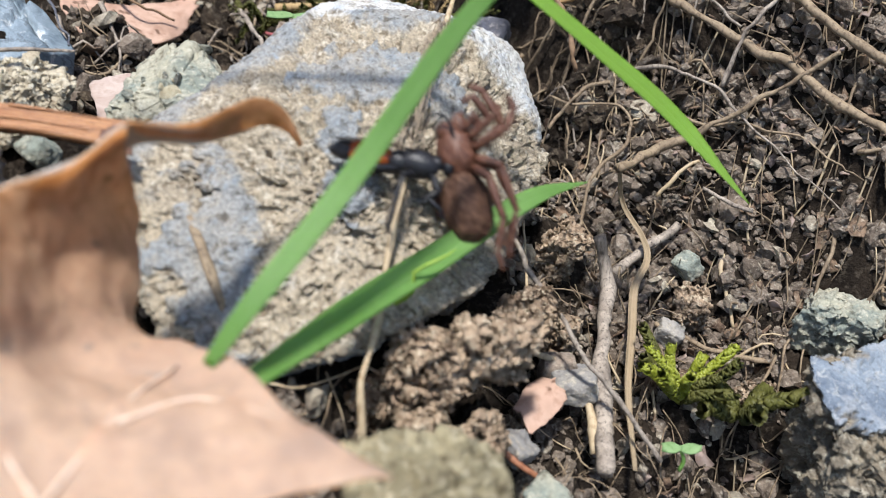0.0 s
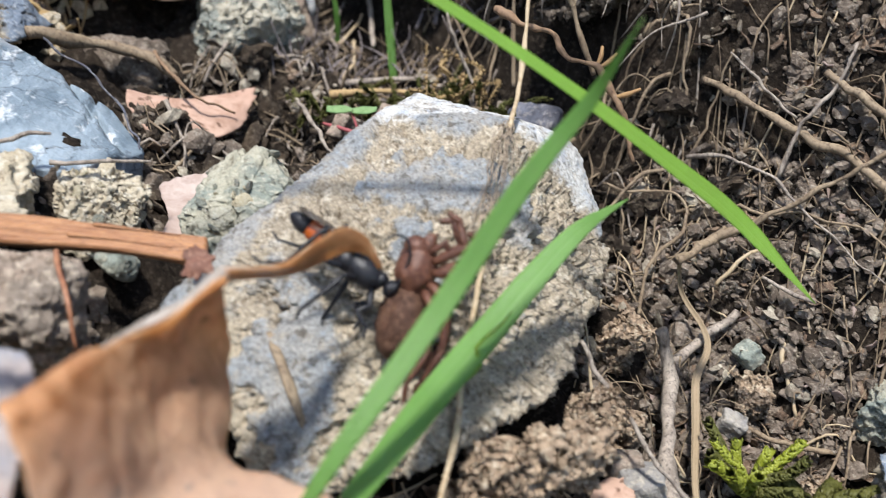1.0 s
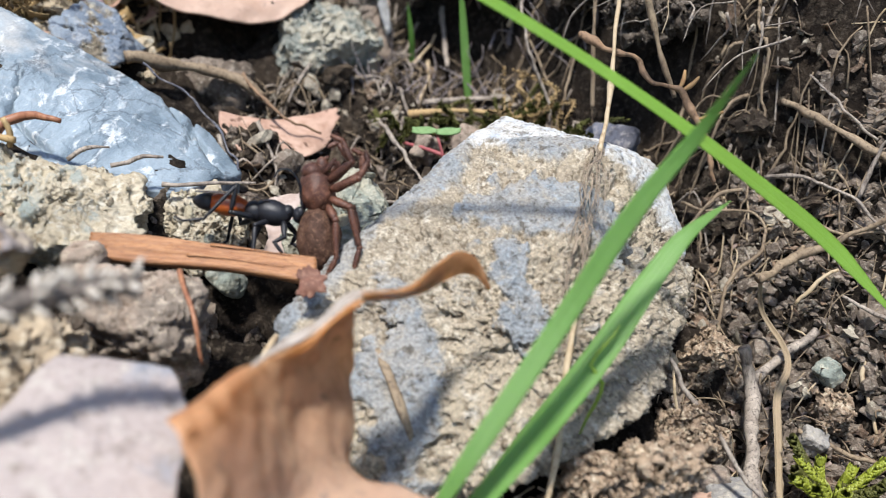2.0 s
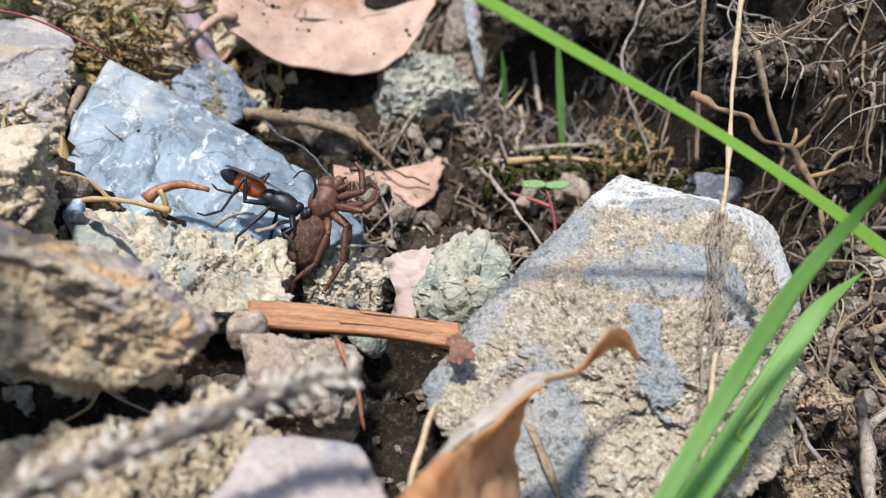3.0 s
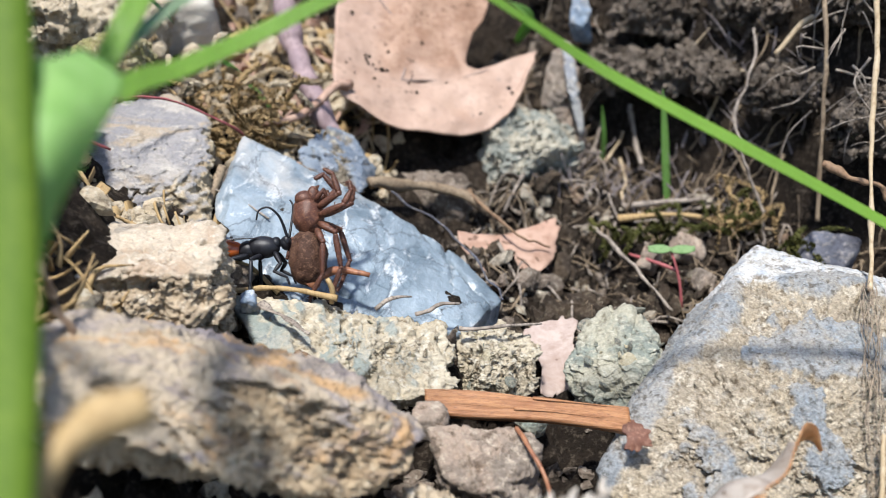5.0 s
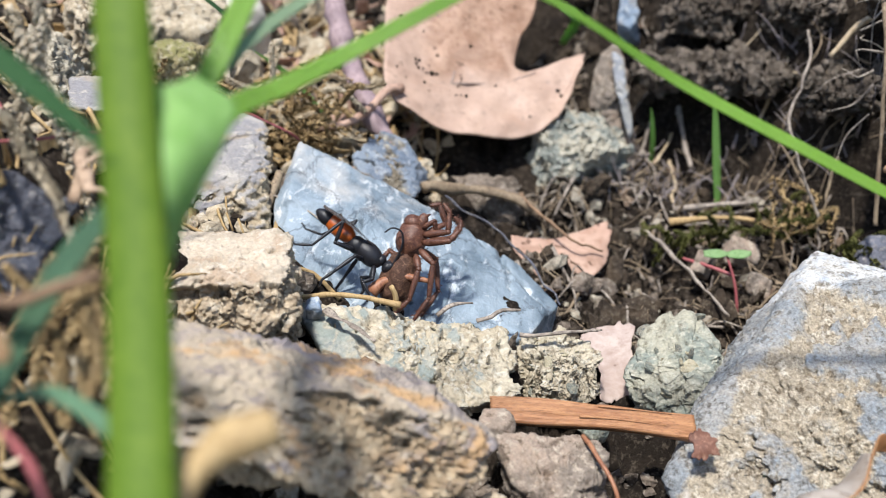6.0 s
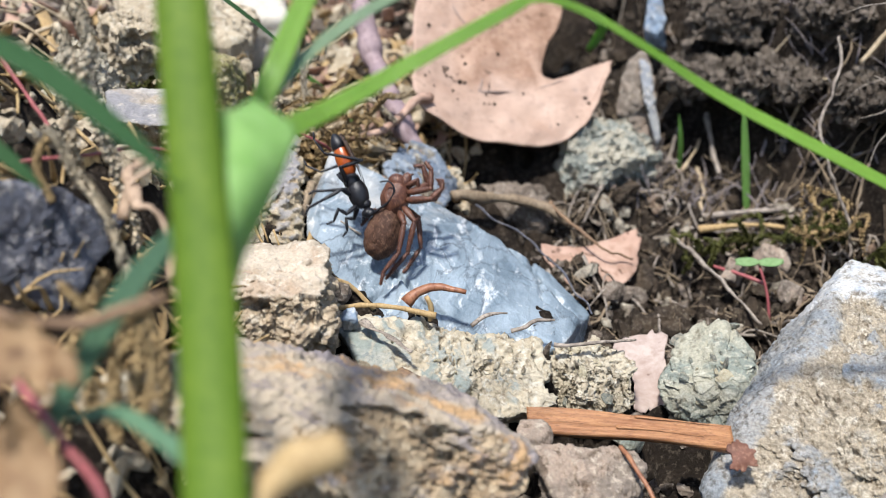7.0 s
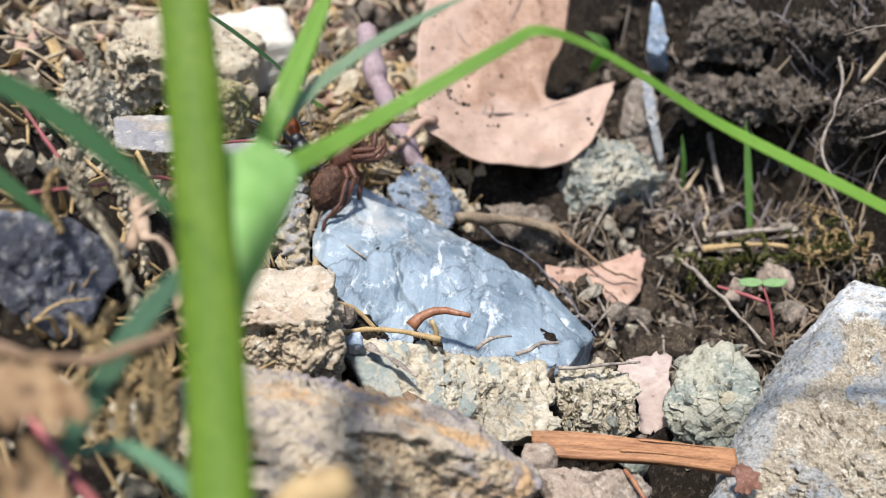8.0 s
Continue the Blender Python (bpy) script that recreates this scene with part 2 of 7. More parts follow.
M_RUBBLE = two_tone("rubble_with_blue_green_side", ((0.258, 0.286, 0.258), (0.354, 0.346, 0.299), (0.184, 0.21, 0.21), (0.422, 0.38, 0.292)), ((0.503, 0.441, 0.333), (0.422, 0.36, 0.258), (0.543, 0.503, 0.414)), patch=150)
M_LICHEN = stone("cream_and_teal_lichen_stone", (0.42, 0.385, 0.30), (0.23, 0.245, 0.215), (0.50, 0.47, 0.395), patch=260, patch_at=(0.46, 0.54), pit_shade=0.7, depth=0.0006)
M_CREAM = stone("smooth_cream_stone", (0.60, 0.56, 0.48), (0.53, 0.48, 0.40), (0.64, 0.61, 0.55), patch=60, grain=0.25, pit_shade=0.3)
M_FLAKE = stone("pale_yellow_flake", (0.577, 0.515, 0.359), (0.515, 0.437, 0.289), (0.624, 0.577, 0.452), patch=200, grain=0.25, pit_shade=0.3)
M_CLOD = stone("earthy_tan_stone", (0.56, 0.464, 0.328), (0.456, 0.376, 0.264), (0.616, 0.552, 0.432), patch=110, pit_shade=0.85, grain=0.45, depth=0.0007)
M_OLIVE = stone("olive_tan_stone", (0.36, 0.31, 0.19), (0.24, 0.205, 0.125), (0.47, 0.42, 0.30), patch=150, pit_shade=0.85, grain=0.5, depth=0.0007)
M_GREYTOP = stone("grey_cream_stone", (0.44, 0.43, 0.41), (0.29, 0.30, 0.32), (0.60, 0.56, 0.48), patch=110)
M_LEDGE = stone("brown_ledge_stone", (0.34, 0.26, 0.20), (0.22, 0.18, 0.145), (0.45, 0.38, 0.30), patch=130, pit_shade=0.85, grain=0.5)
M_DARK = stone("dark_damp_stone", (0.13, 0.135, 0.165), (0.075, 0.075, 0.09), (0.30, 0.28, 0.27), patch=120)
M_PINKROCK = stone("pinkish_pale_stone", (0.39, 0.33, 0.307), (0.255, 0.27, 0.307), (0.45, 0.398, 0.36), patch=60, patch_at=(0.52, 0.6), pit_shade=0.45, grain=0.4)
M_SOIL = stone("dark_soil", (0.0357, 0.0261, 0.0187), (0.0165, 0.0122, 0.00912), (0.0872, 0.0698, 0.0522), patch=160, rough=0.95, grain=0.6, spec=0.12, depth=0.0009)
M_SOILCLOD = stone("brown_soil_crumb", (0.235, 0.187, 0.148), (0.13, 0.102, 0.08), (0.375, 0.325, 0.262), patch=200, rough=0.95, grain=0.5, spec=0.15, depth=0.0007)
M_GRAVEL = stone("mixed_grit", (0.30, 0.26, 0.20), (0.16, 0.13, 0.10), (0.46, 0.42, 0.33), patch=130, rough=0.9)

M_DRYLEAF = fibre("brown_dry_leaf", (0.66, 0.39, 0.22), (0.84, 0.58, 0.35), (0.44, 0.22, 0.11), scale=190, stretch=(1, 1, 0.5), rough=0.42, translucent=0.66, depth=0.0005, glow=(1.0, 0.66, 0.32), blotch=(0.32, 0.15, 0.07), bleach_or_sunlit=(0.84, 0.77, 0.71))
M_PINKLEAF = fibre("pinkish_dry_leaf", (0.50, 0.345, 0.265), (0.44, 0.28, 0.21), (0.34, 0.20, 0.14), scale=110, stretch=(1, 1, 1), rough=0.6, translucent=0.2, blotch=(0.30, 0.18, 0.125))
M_BROADLEAF = fibre("brown_leaf_bleached_at_its_rim", (0.355, 0.222, 0.152), (0.43, 0.285, 0.205), (0.235, 0.135, 0.09), scale=160, stretch=(1, 1, 1), rough=0.55, translucent=0.2, depth=0.0004, blotch=(0.25, 0.14, 0.09), bleach_or_sunlit=(0.54, 0.40, 0.325))
M_PALELEAF = fibre("pale_dry_leaf", (0.33, 0.26, 0.225), (0.28, 0.21, 0.18), (0.21, 0.15, 0.125), scale=110, stretch=(1, 1, 1), rough=0.6, translucent=0.2, blotch=(0.20, 0.14, 0.11))
M_PALESCRAP = fibre("bleached_dry_leaf", (0.50, 0.41, 0.36), (0.44, 0.35, 0.31), (0.34, 0.25, 0.21), scale=110, stretch=(1, 1, 1), rough=0.6, translucent=0.2, blotch=(0.33, 0.24, 0.20))
M_BARK = fibre("orange_wood", (0.23, 0.098, 0.043), (0.37, 0.185, 0.085), (0.15, 0.066, 0.033), scale=1500, stretch=(0.02, 1, 1), rough=0.42, depth=0.0003)
M_TWIG = fibre("grey_twig", (0.36, 0.305, 0.25), (0.165, 0.135, 0.11), (0.06, 0.047, 0.04), scale=520, stretch=(1, 1, 0.3), depth=0.0007)
M_ROOT = fibre("tan_root", (0.257, 0.196, 0.128), (0.165, 0.119, 0.0765), (0.0734, 0.049, 0.0337), scale=420, stretch=(1, 1, 0.6), depth=0.0004)
M_STRAW = fibre("pale_straw", (0.496, 0.4, 0.272), (0.416, 0.32, 0.2), (0.288, 0.2, 0.112), scale=350, translucent=0.15)
M_MOSSDRY = fibre("dry_straw_coloured_moss", (0.40, 0.285, 0.14), (0.30, 0.20, 0.09), (0.19, 0.12, 0.055), scale=600)
M_PALEMOSS = fibre("bleached_moss", (0.42, 0.34, 0.23), (0.50, 0.43, 0.32), (0.25, 0.18, 0.10), scale=500)
M_RED = fibre("red_stem", (0.34, 0.10, 0.10), (0.26, 0.07, 0.075), (0.20, 0.08, 0.07), scale=300, rough=0.5)
M_REDBROWN = fibre("red_brown_husk", (0.216, 0.088, 0.048), (0.288, 0.136, 0.072), (0.12, 0.04, 0.024), scale=300, rough=0.45)
M_LEAFBACK = fibre("pale_leaf_back", (0.432, 0.374, 0.317), (0.504, 0.446, 0.389), (0.317, 0.252, 0.202), scale=150, stretch=(1, 1, 0.6), rough=0.6, translucent=0.2, blotch=(0.331, 0.259, 0.202))
M_BROWNTWIG = fibre("brown_twig", (0.25, 0.155, 0.09), (0.16, 0.10, 0.06), (0.08, 0.05, 0.035), scale=400, stretch=(1, 1, 0.6), depth=0.0004)


# ---- mesh helpers ----
def link(name, verts, faces, mat, parent=None, label="", origin=None, smooth=True, kind=""):
    """One mesh object from arrays in centimetres; origin is its own zero point."""
    v = np.asarray(verts, float)
    o = np.asarray(origin if origin is not None else (0, 0, 0), float)
    me = bpy.data.meshes.new(name)
    me.from_pydata(((v - o) * U).tolist(), [], [tuple(map(int, f)) for f in faces])
    me.update()
    if smooth:
        me.polygons.foreach_set("use_smooth", np.ones(len(me.polygons), bool))
    me.materials.append(mat)
    ob = new(name, me)
    ob.location = Vector(o * U)
    if parent is not None:
        ob.parent = parent
        ob.location = Vector((o - np.asarray(parent["o"], float)) * U) if "o" in parent else Vector(o * U)
    ob["o"] = [float(q) for q in o]
    return tagged(ob, label, kind=kind)


def holder(name, origin, label, category, group="", kind=""):
    ob = new(name)
    ob.location = Vector(origin) * U
    ob["o"] = [float(q) for q in origin]
    ob.empty_display_size = 0.005
    return tagged(ob, label, category, group, kind)


_ico = {}


def ico(level):
    if level not in _ico:
        bm = bmesh.new()
        bmesh.ops.create_icosphere(bm, subdivisions=level, radius=1)
        _ico[level] = (np.array([v.co for v in bm.verts]), np.array([[v.index for v in f.verts] for f in bm.faces]))
        bm.free()
    return _ico[level]


def planes_of(corners):
    bm = bmesh.new()
    for c in corners:
        bm.verts.new(c)
    bmesh.ops.convex_hull(bm, input=bm.verts)
    bm.normal_update()
    out = [(np.array(f.normal), np.array(f.verts[0].co)) for f in bm.faces if f.calc_area() > 1e-4]
    bm.free()
    return out


def cells(p, scale, seed=0):
    """A height for each irregular cell of space, and the distance to its centre."""
    q = p * scale + seed * 7.7
    base = np.floor(q).astype(int)
    best, height = np.full(len(p), 9.0), np.zeros(len(p))
    for dx in (-1, 0, 1):
        for dy in (-1, 0, 1):
            for dz in (-1, 0, 1):
                c = base + (dx, dy, dz)
                j = np.stack([_lat[(c[:, 0] + 11 * k) % 64, (c[:, 1] + 23 * k) % 64, (c[:, 2] + 5 * k) % 64] for k in range(1, 4)], 1) * 0.45 + 0.5
                dist = np.linalg.norm(c + j - q, axis=1)
                h = _lat[c[:, 0] % 64, c[:, 1] % 64, c[:, 2] % 64]
                nearer = dist < best
                height = np.where(nearer, h, height)
                best = np.minimum(best, dist)
    return height, best


def facets(p, scale, seed=0, way=None, flatten=1.0):
    """Broken stone: each irregular cell of space has a small plane of its own tilt. way and flatten make the cells thin across a bedding."""
    if way is not None:
        w = np.asarray(way, float) / np.linalg.norm(way)
        p = p + (flatten - 1) * (p @ w)[:, None] * w
    q = p * scale + seed * 7.7
    base = np.floor(q).astype(int)
    best, height = np.full(len(p), 9.0), np.zeros(len(p))
    for dx in (-1, 0, 1):
        for dy in (-1, 0, 1):
            for dz in (-1, 0, 1):
                c = base + (dx, dy, dz)
                k = [_lat[(c[:, 0] + 11 * i) % 64, (c[:, 1] + 23 * i) % 64, (c[:, 2] + 5 * i) % 64] for i in range(1, 7)]
                away = q - c - 0.5 - 0.45 * np.stack(k[:3], 1)
                dist = (away**2).sum(1)
                h = 0.55 * _lat[c[:, 0] % 64, c[:, 1] % 64, c[:, 2] % 64] + 1.1 * (away * np.stack(k[3:], 1)).sum(1)
                nearer = dist < best
                height = np.where(nearer, h, height)
                best = np.minimum(best, dist)
    return height


def shaped(corners, level=5, sharp=18, lump=0.06, lumpscale=1.6, rough=0.02, roughscale=7, seed=0, layers=0.0, layer_dir=(0, 0, 1), chunk=0.0, chunkscale=3.0):
    """A weathered stone: the solid between the faces through the corners, with worn edges, lumps, chips and layers."""
    c = np.asarray(corners, float)
    mid = (c.min(0) + c.max(0)) / 2 * 0.5 + c.mean(0) * 0.5
    ext = (c.max(0) - c.min(0)) / 2
    d, f = ico(level)
    d = d * ext
    d = d / np.linalg.norm(d, axis=1)[:, None]
    inv = np.zeros(len(d))
    for nrm, q in planes_of(c):
        k = (q - mid) @ nrm
        if k < 0:
            nrm, k = -nrm, -k
        inv += np.maximum(d @ nrm, 0) ** sharp / max(k, 0.02) ** sharp
    r = inv ** (-1 / sharp) * 1.03
    p = mid + d * r[:, None]
    n1 = fbm(p, lumpscale, 3, seed)
    n2 = fbm(p, roughscale, 5, seed + 3, 0.6)
    chips = np.minimum(fbm(p, roughscale * 0.45, 3, seed + 9), 0)
    move = lump * n1 + rough * n2 + lump * 0.6 * chips
    if layers:
        q = p @ np.asarray(layer_dir, float) * 6 + 1.5 * fbm(p, 1.2, 2, seed + 5)
        move = move + layers * (np.abs(q % 1 - 0.5) * 2 - 0.5)
    if chunk:
        for k, a in ((1.0, 1.0), (2.3, 0.55)):
            move = move + chunk * a * facets(p + 0.04 * fbm(p, 5, 3, seed)[:, None], chunkscale * k, seed)
    return p + d * move[:, None], f


TAKEN = []


def add_chips(parent, v, f, count, size, mats, seed):
    """Loose flakes and grains stuck to a stone's upper and front sides, each a piece of its own."""
    rs = np.random.RandomState(seed)
    d, fc = ico(2)
    shapes = []
    for k in range(6):
        n1 = rs.randn(7, 3)
        n1 /= np.linalg.norm(n1, axis=1)[:, None]
        r = np.min(np.where(d @ n1.T > 0.05, 0.6 / np.maximum(d @ n1.T, 0.05), 9), axis=1).clip(0.3, 1.0)
        me = bpy.data.meshes.new("chip")
        me.from_pydata((d * r[:, None] * (1, 0.8, 0.3) * U).tolist(), [], fc.tolist())
        me.materials.append(mats[k % len(mats)])
        shapes.append(me)
    tri = v[np.asarray(f)]
    nrm = np.cross(tri[:, 1] - tri[:, 0], tri[:, 2] - tri[:, 0])
    nrm /= np.linalg.norm(nrm, axis=1)[:, None] + 1e-12
    good = np.where(nrm @ np.array([0.0, -0.6, 0.8]) > 0.25)[0]
    o = np.asarray(parent["o"])
    for i in range(count):
        k = good[rs.randint(len(good))]
        ob = new("chip", shapes[rs.randint(6)])
        ob.parent = parent
        s = size * (0.35 + rs.rand() ** 2)
        ob.location = Vector((tri[k].mean(0) - o) * U)
        ob.rotation_euler = (rs.randn() * 0.8, rs.randn() * 0.8, rs.rand() * 6.28)
        ob.scale = (s, s, s)


def crusted(v, f, way, edge, depth, seed, bed=None, thin=1.0, cell=3.0, fine=1.0):
    """Breaks the crust away where the stone does not face way: sunk, knobbly and pitted there."""
    f = np.asarray(f)
    nf = np.cross(v[f[:, 1]] - v[f[:, 0]], v[f[:, 2]] - v[f[:, 0]])
    n = np.zeros_like(v)
    for k in range(3):
        np.add.at(n, f[:, k], nf)
    n /= np.linalg.norm(n, axis=1)[:, None] + 1e-12
    way = np.asarray(way, float) / np.linalg.norm(way)
    fresh = np.clip((edge - n @ way + 0.22 * fbm(v, 1.6, 4, seed)) / 0.10 + 0.5, 0, 1)
    q = v + 0.04 * fbm(v, 6, 3, seed)[:, None]
    h = facets(q, cell, seed, bed, thin) + 0.5 * fine * facets(q, cell * 2.3, seed + 1, bed, thin) + 0.25 * fine * facets(q, cell * 5.1, seed + 2, bed, thin)
    pit = np.clip(-fbm(v, 2.6, 3, seed + 4) - 0.30, 0, 0.6) + 0.5 * np.clip(-fbm(v, 7.0, 3, seed + 5) - 0.3, 0, 0.5)
    move = fresh * depth * (-0.5 + 0.8 * h + 0.4 * fine * fbm(v, 7, 4, seed + 6, 0.65) - 2.2 * fine * pit) + (1 - fresh) * depth * (0.2 * fbm(v, 9, 4, seed + 7, 0.6) + 0.22 * h)
    return v + n * move[:, None], fresh


def rock(name, corners, mat, label, category="stone", chips=None, crust=None, **kw):
    v, f = shaped(corners, **kw)
    if crust:
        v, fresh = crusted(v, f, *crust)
    o = (v[:, 0].mean(), v[:, 1].mean(), v[:, 2].min())
    lo, hi = v.min(0), v.max(0)
    if hi[0] - lo[0] > 0.9:
        TAKEN.append(((lo + hi)[:2] / 2, (hi - lo)[:2] / 2))
    ob = tagged(link(name, v, f, mat, origin=o, label=label), category=category)
    if crust:
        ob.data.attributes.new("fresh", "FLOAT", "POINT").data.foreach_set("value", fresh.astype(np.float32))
    if chips:
        add_chips(ob, v, f, *chips)
    return ob


def block(centre, size, turn=(0, 0, 0), seed=0, cut=0.25):
    """Corners of a rough block: eight, each pulled in by chance, with two more on the faces."""
    rs = np.random.RandomState(seed)
    e = Euler([radians(a) for a in turn]).to_matrix()
    out = []
    for sx in (-1, 1):
        for sy in (-1, 1):
            for sz in (-1, 1):
                v = Vector((sx * size[0] / 2 * (1 - cut * rs.rand()), sy * size[1] / 2 * (1 - cut * rs.rand()), sz * size[2] / 2 * (1 - cut * rs.rand())))
                out.append(tuple(Vector(centre) + e @ v))
    for ax in range(3):
        for s in (-1, 1):
            v = Vector([(rs.rand() - 0.5) * size[k] * 0.5 for k in range(3)])
            v[ax] = s * size[ax] / 2 * 1.02
            out.append(tuple(Vector(centre) + e @ v))
    return out


def smooth_line(pts, count=None, step=0.12):
    p = np.asarray(pts, float)
    if len(p) < 3:
        p = np.array([p[0], (p[0] + p[-1]) / 2, p[-1]])
    q = np.vstack([2 * p[0] - p[1], p, 2 * p[-1] - p[-2]])
    seg = np.linalg.norm(np.diff(p, axis=0), axis=1)
    count = count or max(6, int(seg.sum() / step))
    t = np.concatenate([[0], np.cumsum(np.sqrt(seg + 1e-6))])
    u = np.linspace(0, t[-1], count)
    k = np.clip(np.searchsorted(t, u, side="right") - 1, 0, len(p) - 2)
    s = ((u - t[k]) / (t[k + 1] - t[k]))[:, None]
    a, b, c, d = q[k], q[k + 1], q[k + 2], q[k + 3]
    return 0.5 * (2 * b + (c - a) * s + (2 * a - 5 * b + 4 * c - d) * s**2 + (3 * b - a - 3 * c + d) * s**3)


def tube_data(pts, r0, r1=None, sides=7, wobble=0.0, seed=0, knots=0.0, step=0.12, flat=1.0, profile=None):
    """A tapered, slightly uneven rod along a line."""
    line = smooth_line(pts, step=step)
    m = len(line)
    if wobble:
        w = np.stack([fbm(line + k * 31, 2.2, 3, seed + k) for k in range(3)], 1)
        line = line + w * wobble
    r1 = r0 if r1 is None else r1
    rad = np.linspace(r0, r1, m)
    if profile is not None:
        rad = np.interp(np.linspace(0, 1, m), np.linspace(0, 1, len(profile)), profile) * r0
    rad = rad * (1 + knots * fbm(line, 3.0, 3, seed + 7))
    tan = np.gradient(line, axis=0)
    tan /= np.linalg.norm(tan, axis=1)[:, None] + 1e-9
    up = np.array([0.0, 0.0, 1.0]) if abs(tan[:, 2]).mean() < 0.8 else np.array([1.0, 0.0, 0.0])
    a = np.cross(tan, up)
    a /= np.linalg.norm(a, axis=1)[:, None] + 1e-9
    b = np.cross(a, tan)
    th = np.linspace(0, 2 * np.pi, sides, endpoint=False)
    v = (line[:, None] + rad[:, None, None] * (np.cos(th)[None, :, None] * a[:, None] + flat * np.sin(th)[None, :, None] * b[:, None])).reshape(-1, 3)
    f = [(i * sides + j, i * sides + (j + 1) % sides, (i + 1) * sides + (j + 1) % sides, (i + 1) * sides + j) for i in range(m - 1) for j in range(sides)]
    f += [tuple(range(sides))[::-1], tuple(range((m - 1) * sides, m * sides))]
    return v, f


def rod(name, pts, r0, r1, mat, label="", category="", parent=None, **kw):
    v, f = tube_data(pts, r0, r1, **kw)
    ob = link(name, v, f, mat, parent=parent, origin=pts[0], label=label)
    return tagged(ob, category=category)


def blade_data(pts, width, normal, fold=0.25, thick=0.012, profile=(0.5, 0.9, 1.0, 0.95, 0.7, 0.03), step=0.1, twist=0.0):
    """A grass blade: a thin folded ribbon with a midrib, its face towards normal."""
    line = smooth_line(pts, step=step)
    m = len(line)
    wid = np.interp(np.linspace(0, 1, m), np.linspace(0, 1, len(profile)), profile) * width / 2
    tan = np.gradient(line, axis=0)
    tan /= np.linalg.norm(tan, axis=1)[:, None]
    nn = np.asarray(normal, float)
    side = np.cross(tan, nn)
    side /= np.linalg.norm(side, axis=1)[:, None]
    up = np.cross(side, tan)
    ang = np.linspace(0, twist, m)[:, None]
    side, up = side * np.cos(ang) + up * np.sin(ang), up * np.cos(ang) - side * np.sin(ang)
    rows = []
    xs = np.array([-1, -0.66, -0.33, 0, 0.33, 0.66, 1])
    for s in (1, -1):
        for x in (xs if s > 0 else xs[::-1]):
            h = fold * abs(x) * wid + s * thick * (1 - 0.85 * abs(x)) * np.minimum(1, wid * 8) + (0.012 if x == 0 and s < 0 else 0) * -np.minimum(1, wid * 5)
            rows.append(line + side * (x * wid)[:, None] + up * h[:, None])
    k = len(rows)
    v = np.stack(rows, 1).reshape(-1, 3)
    f = [(i * k + j, i * k + (j + 1) % k, (i + 1) * k + (j + 1) % k, (i + 1) * k + j) for i in range(m - 1) for j in range(k)]
    f += [tuple(range(k))[::-1], tuple(range((m - 1) * k, m * k))]
    return v, f


def sheet_data(net, nu=60, nv=40, thick=0.02, ripple=0.0, seed=0, outline=None):
    """A thin curved sheet (a leaf) through a small net of control points, with thickness."""
    net = np.asarray(net, float)
    rows = np.stack([smooth_line(r, nv) for r in net])
    grid = np.stack([smooth_line(rows[:, j], nu) for j in range(nv)], 1)
    if outline is not None:
        u = np.linspace(-1, 1, nv)
        w = np.interp(np.linspace(0, 1, nu), np.linspace(0, 1, len(outline)), outline)
        w = w * (1 + 0.05 * np.sin(np.linspace(0, 40, nu)) * (np.linspace(0, 1, nu) < 0.97))
        c = grid[:, nv // 2]
        grid = np.stack([[c[i] + (np.array([np.interp(u[j] * w[i], u, grid[i, :, k]) for k in range(3)]) - c[i]) for j in range(nv)] for i in range(nu)])
    du, dv = np.gradient(grid, axis=0), np.gradient(grid, axis=1)
    nrm = np.cross(du, dv)
    nrm /= np.linalg.norm(nrm, axis=2)[..., None] + 1e-9
    flat = grid.reshape(-1, 3)
    if ripple:
        flat = flat + nrm.reshape(-1, 3) * (ripple * fbm(flat, 2.0, 3, seed))[:, None]
    top, bot = flat, flat - nrm.reshape(-1, 3) * thick
    v = np.vstack([top, bot])
    n = nu * nv
    q = lambda i, j: i * nv + j
    f = []
    for i in range(nu - 1):
        for j in range(nv - 1):
            f.append((q(i, j), q(i + 1, j), q(i + 1, j + 1), q(i, j + 1)))
            f.append((n + q(i, j), n + q(i, j + 1), n + q(i + 1, j + 1), n + q(i + 1, j)))
    edge = [q(i, 0) for i in range(nu)] + [q(nu - 1, j) for j in range(1, nv)] + [q(i, nv - 1) for i in range(nu - 2, -1, -1)] + [q(0, j) for j in range(nv - 2, 0, -1)]
    for a, b in zip(edge, edge[1:] + edge[:1]):
        f.append((a, n + a, n + b, b))
    return v, f


def sheet_point(net, u, w):
    """The place on a sheet at the shares u and w of its net."""
    net = np.asarray(net, float)
    row = np.stack([smooth_line(r, 41)[int(round(w * 40))] for r in net])
    return smooth_line(row, 41)[int(round(u * 40))]


# ---- ground: one sheet, fine where it is near ----
def axis(lo, hi, step, far):
    core = np.arange(lo, hi + step / 2, step)
    grow = np.cumsum(step * 1.32 ** np.arange(1, 40))
    grow = np.append(grow[grow < far], far)
    return np.concatenate([lo - grow[::-1], core, hi + grow])


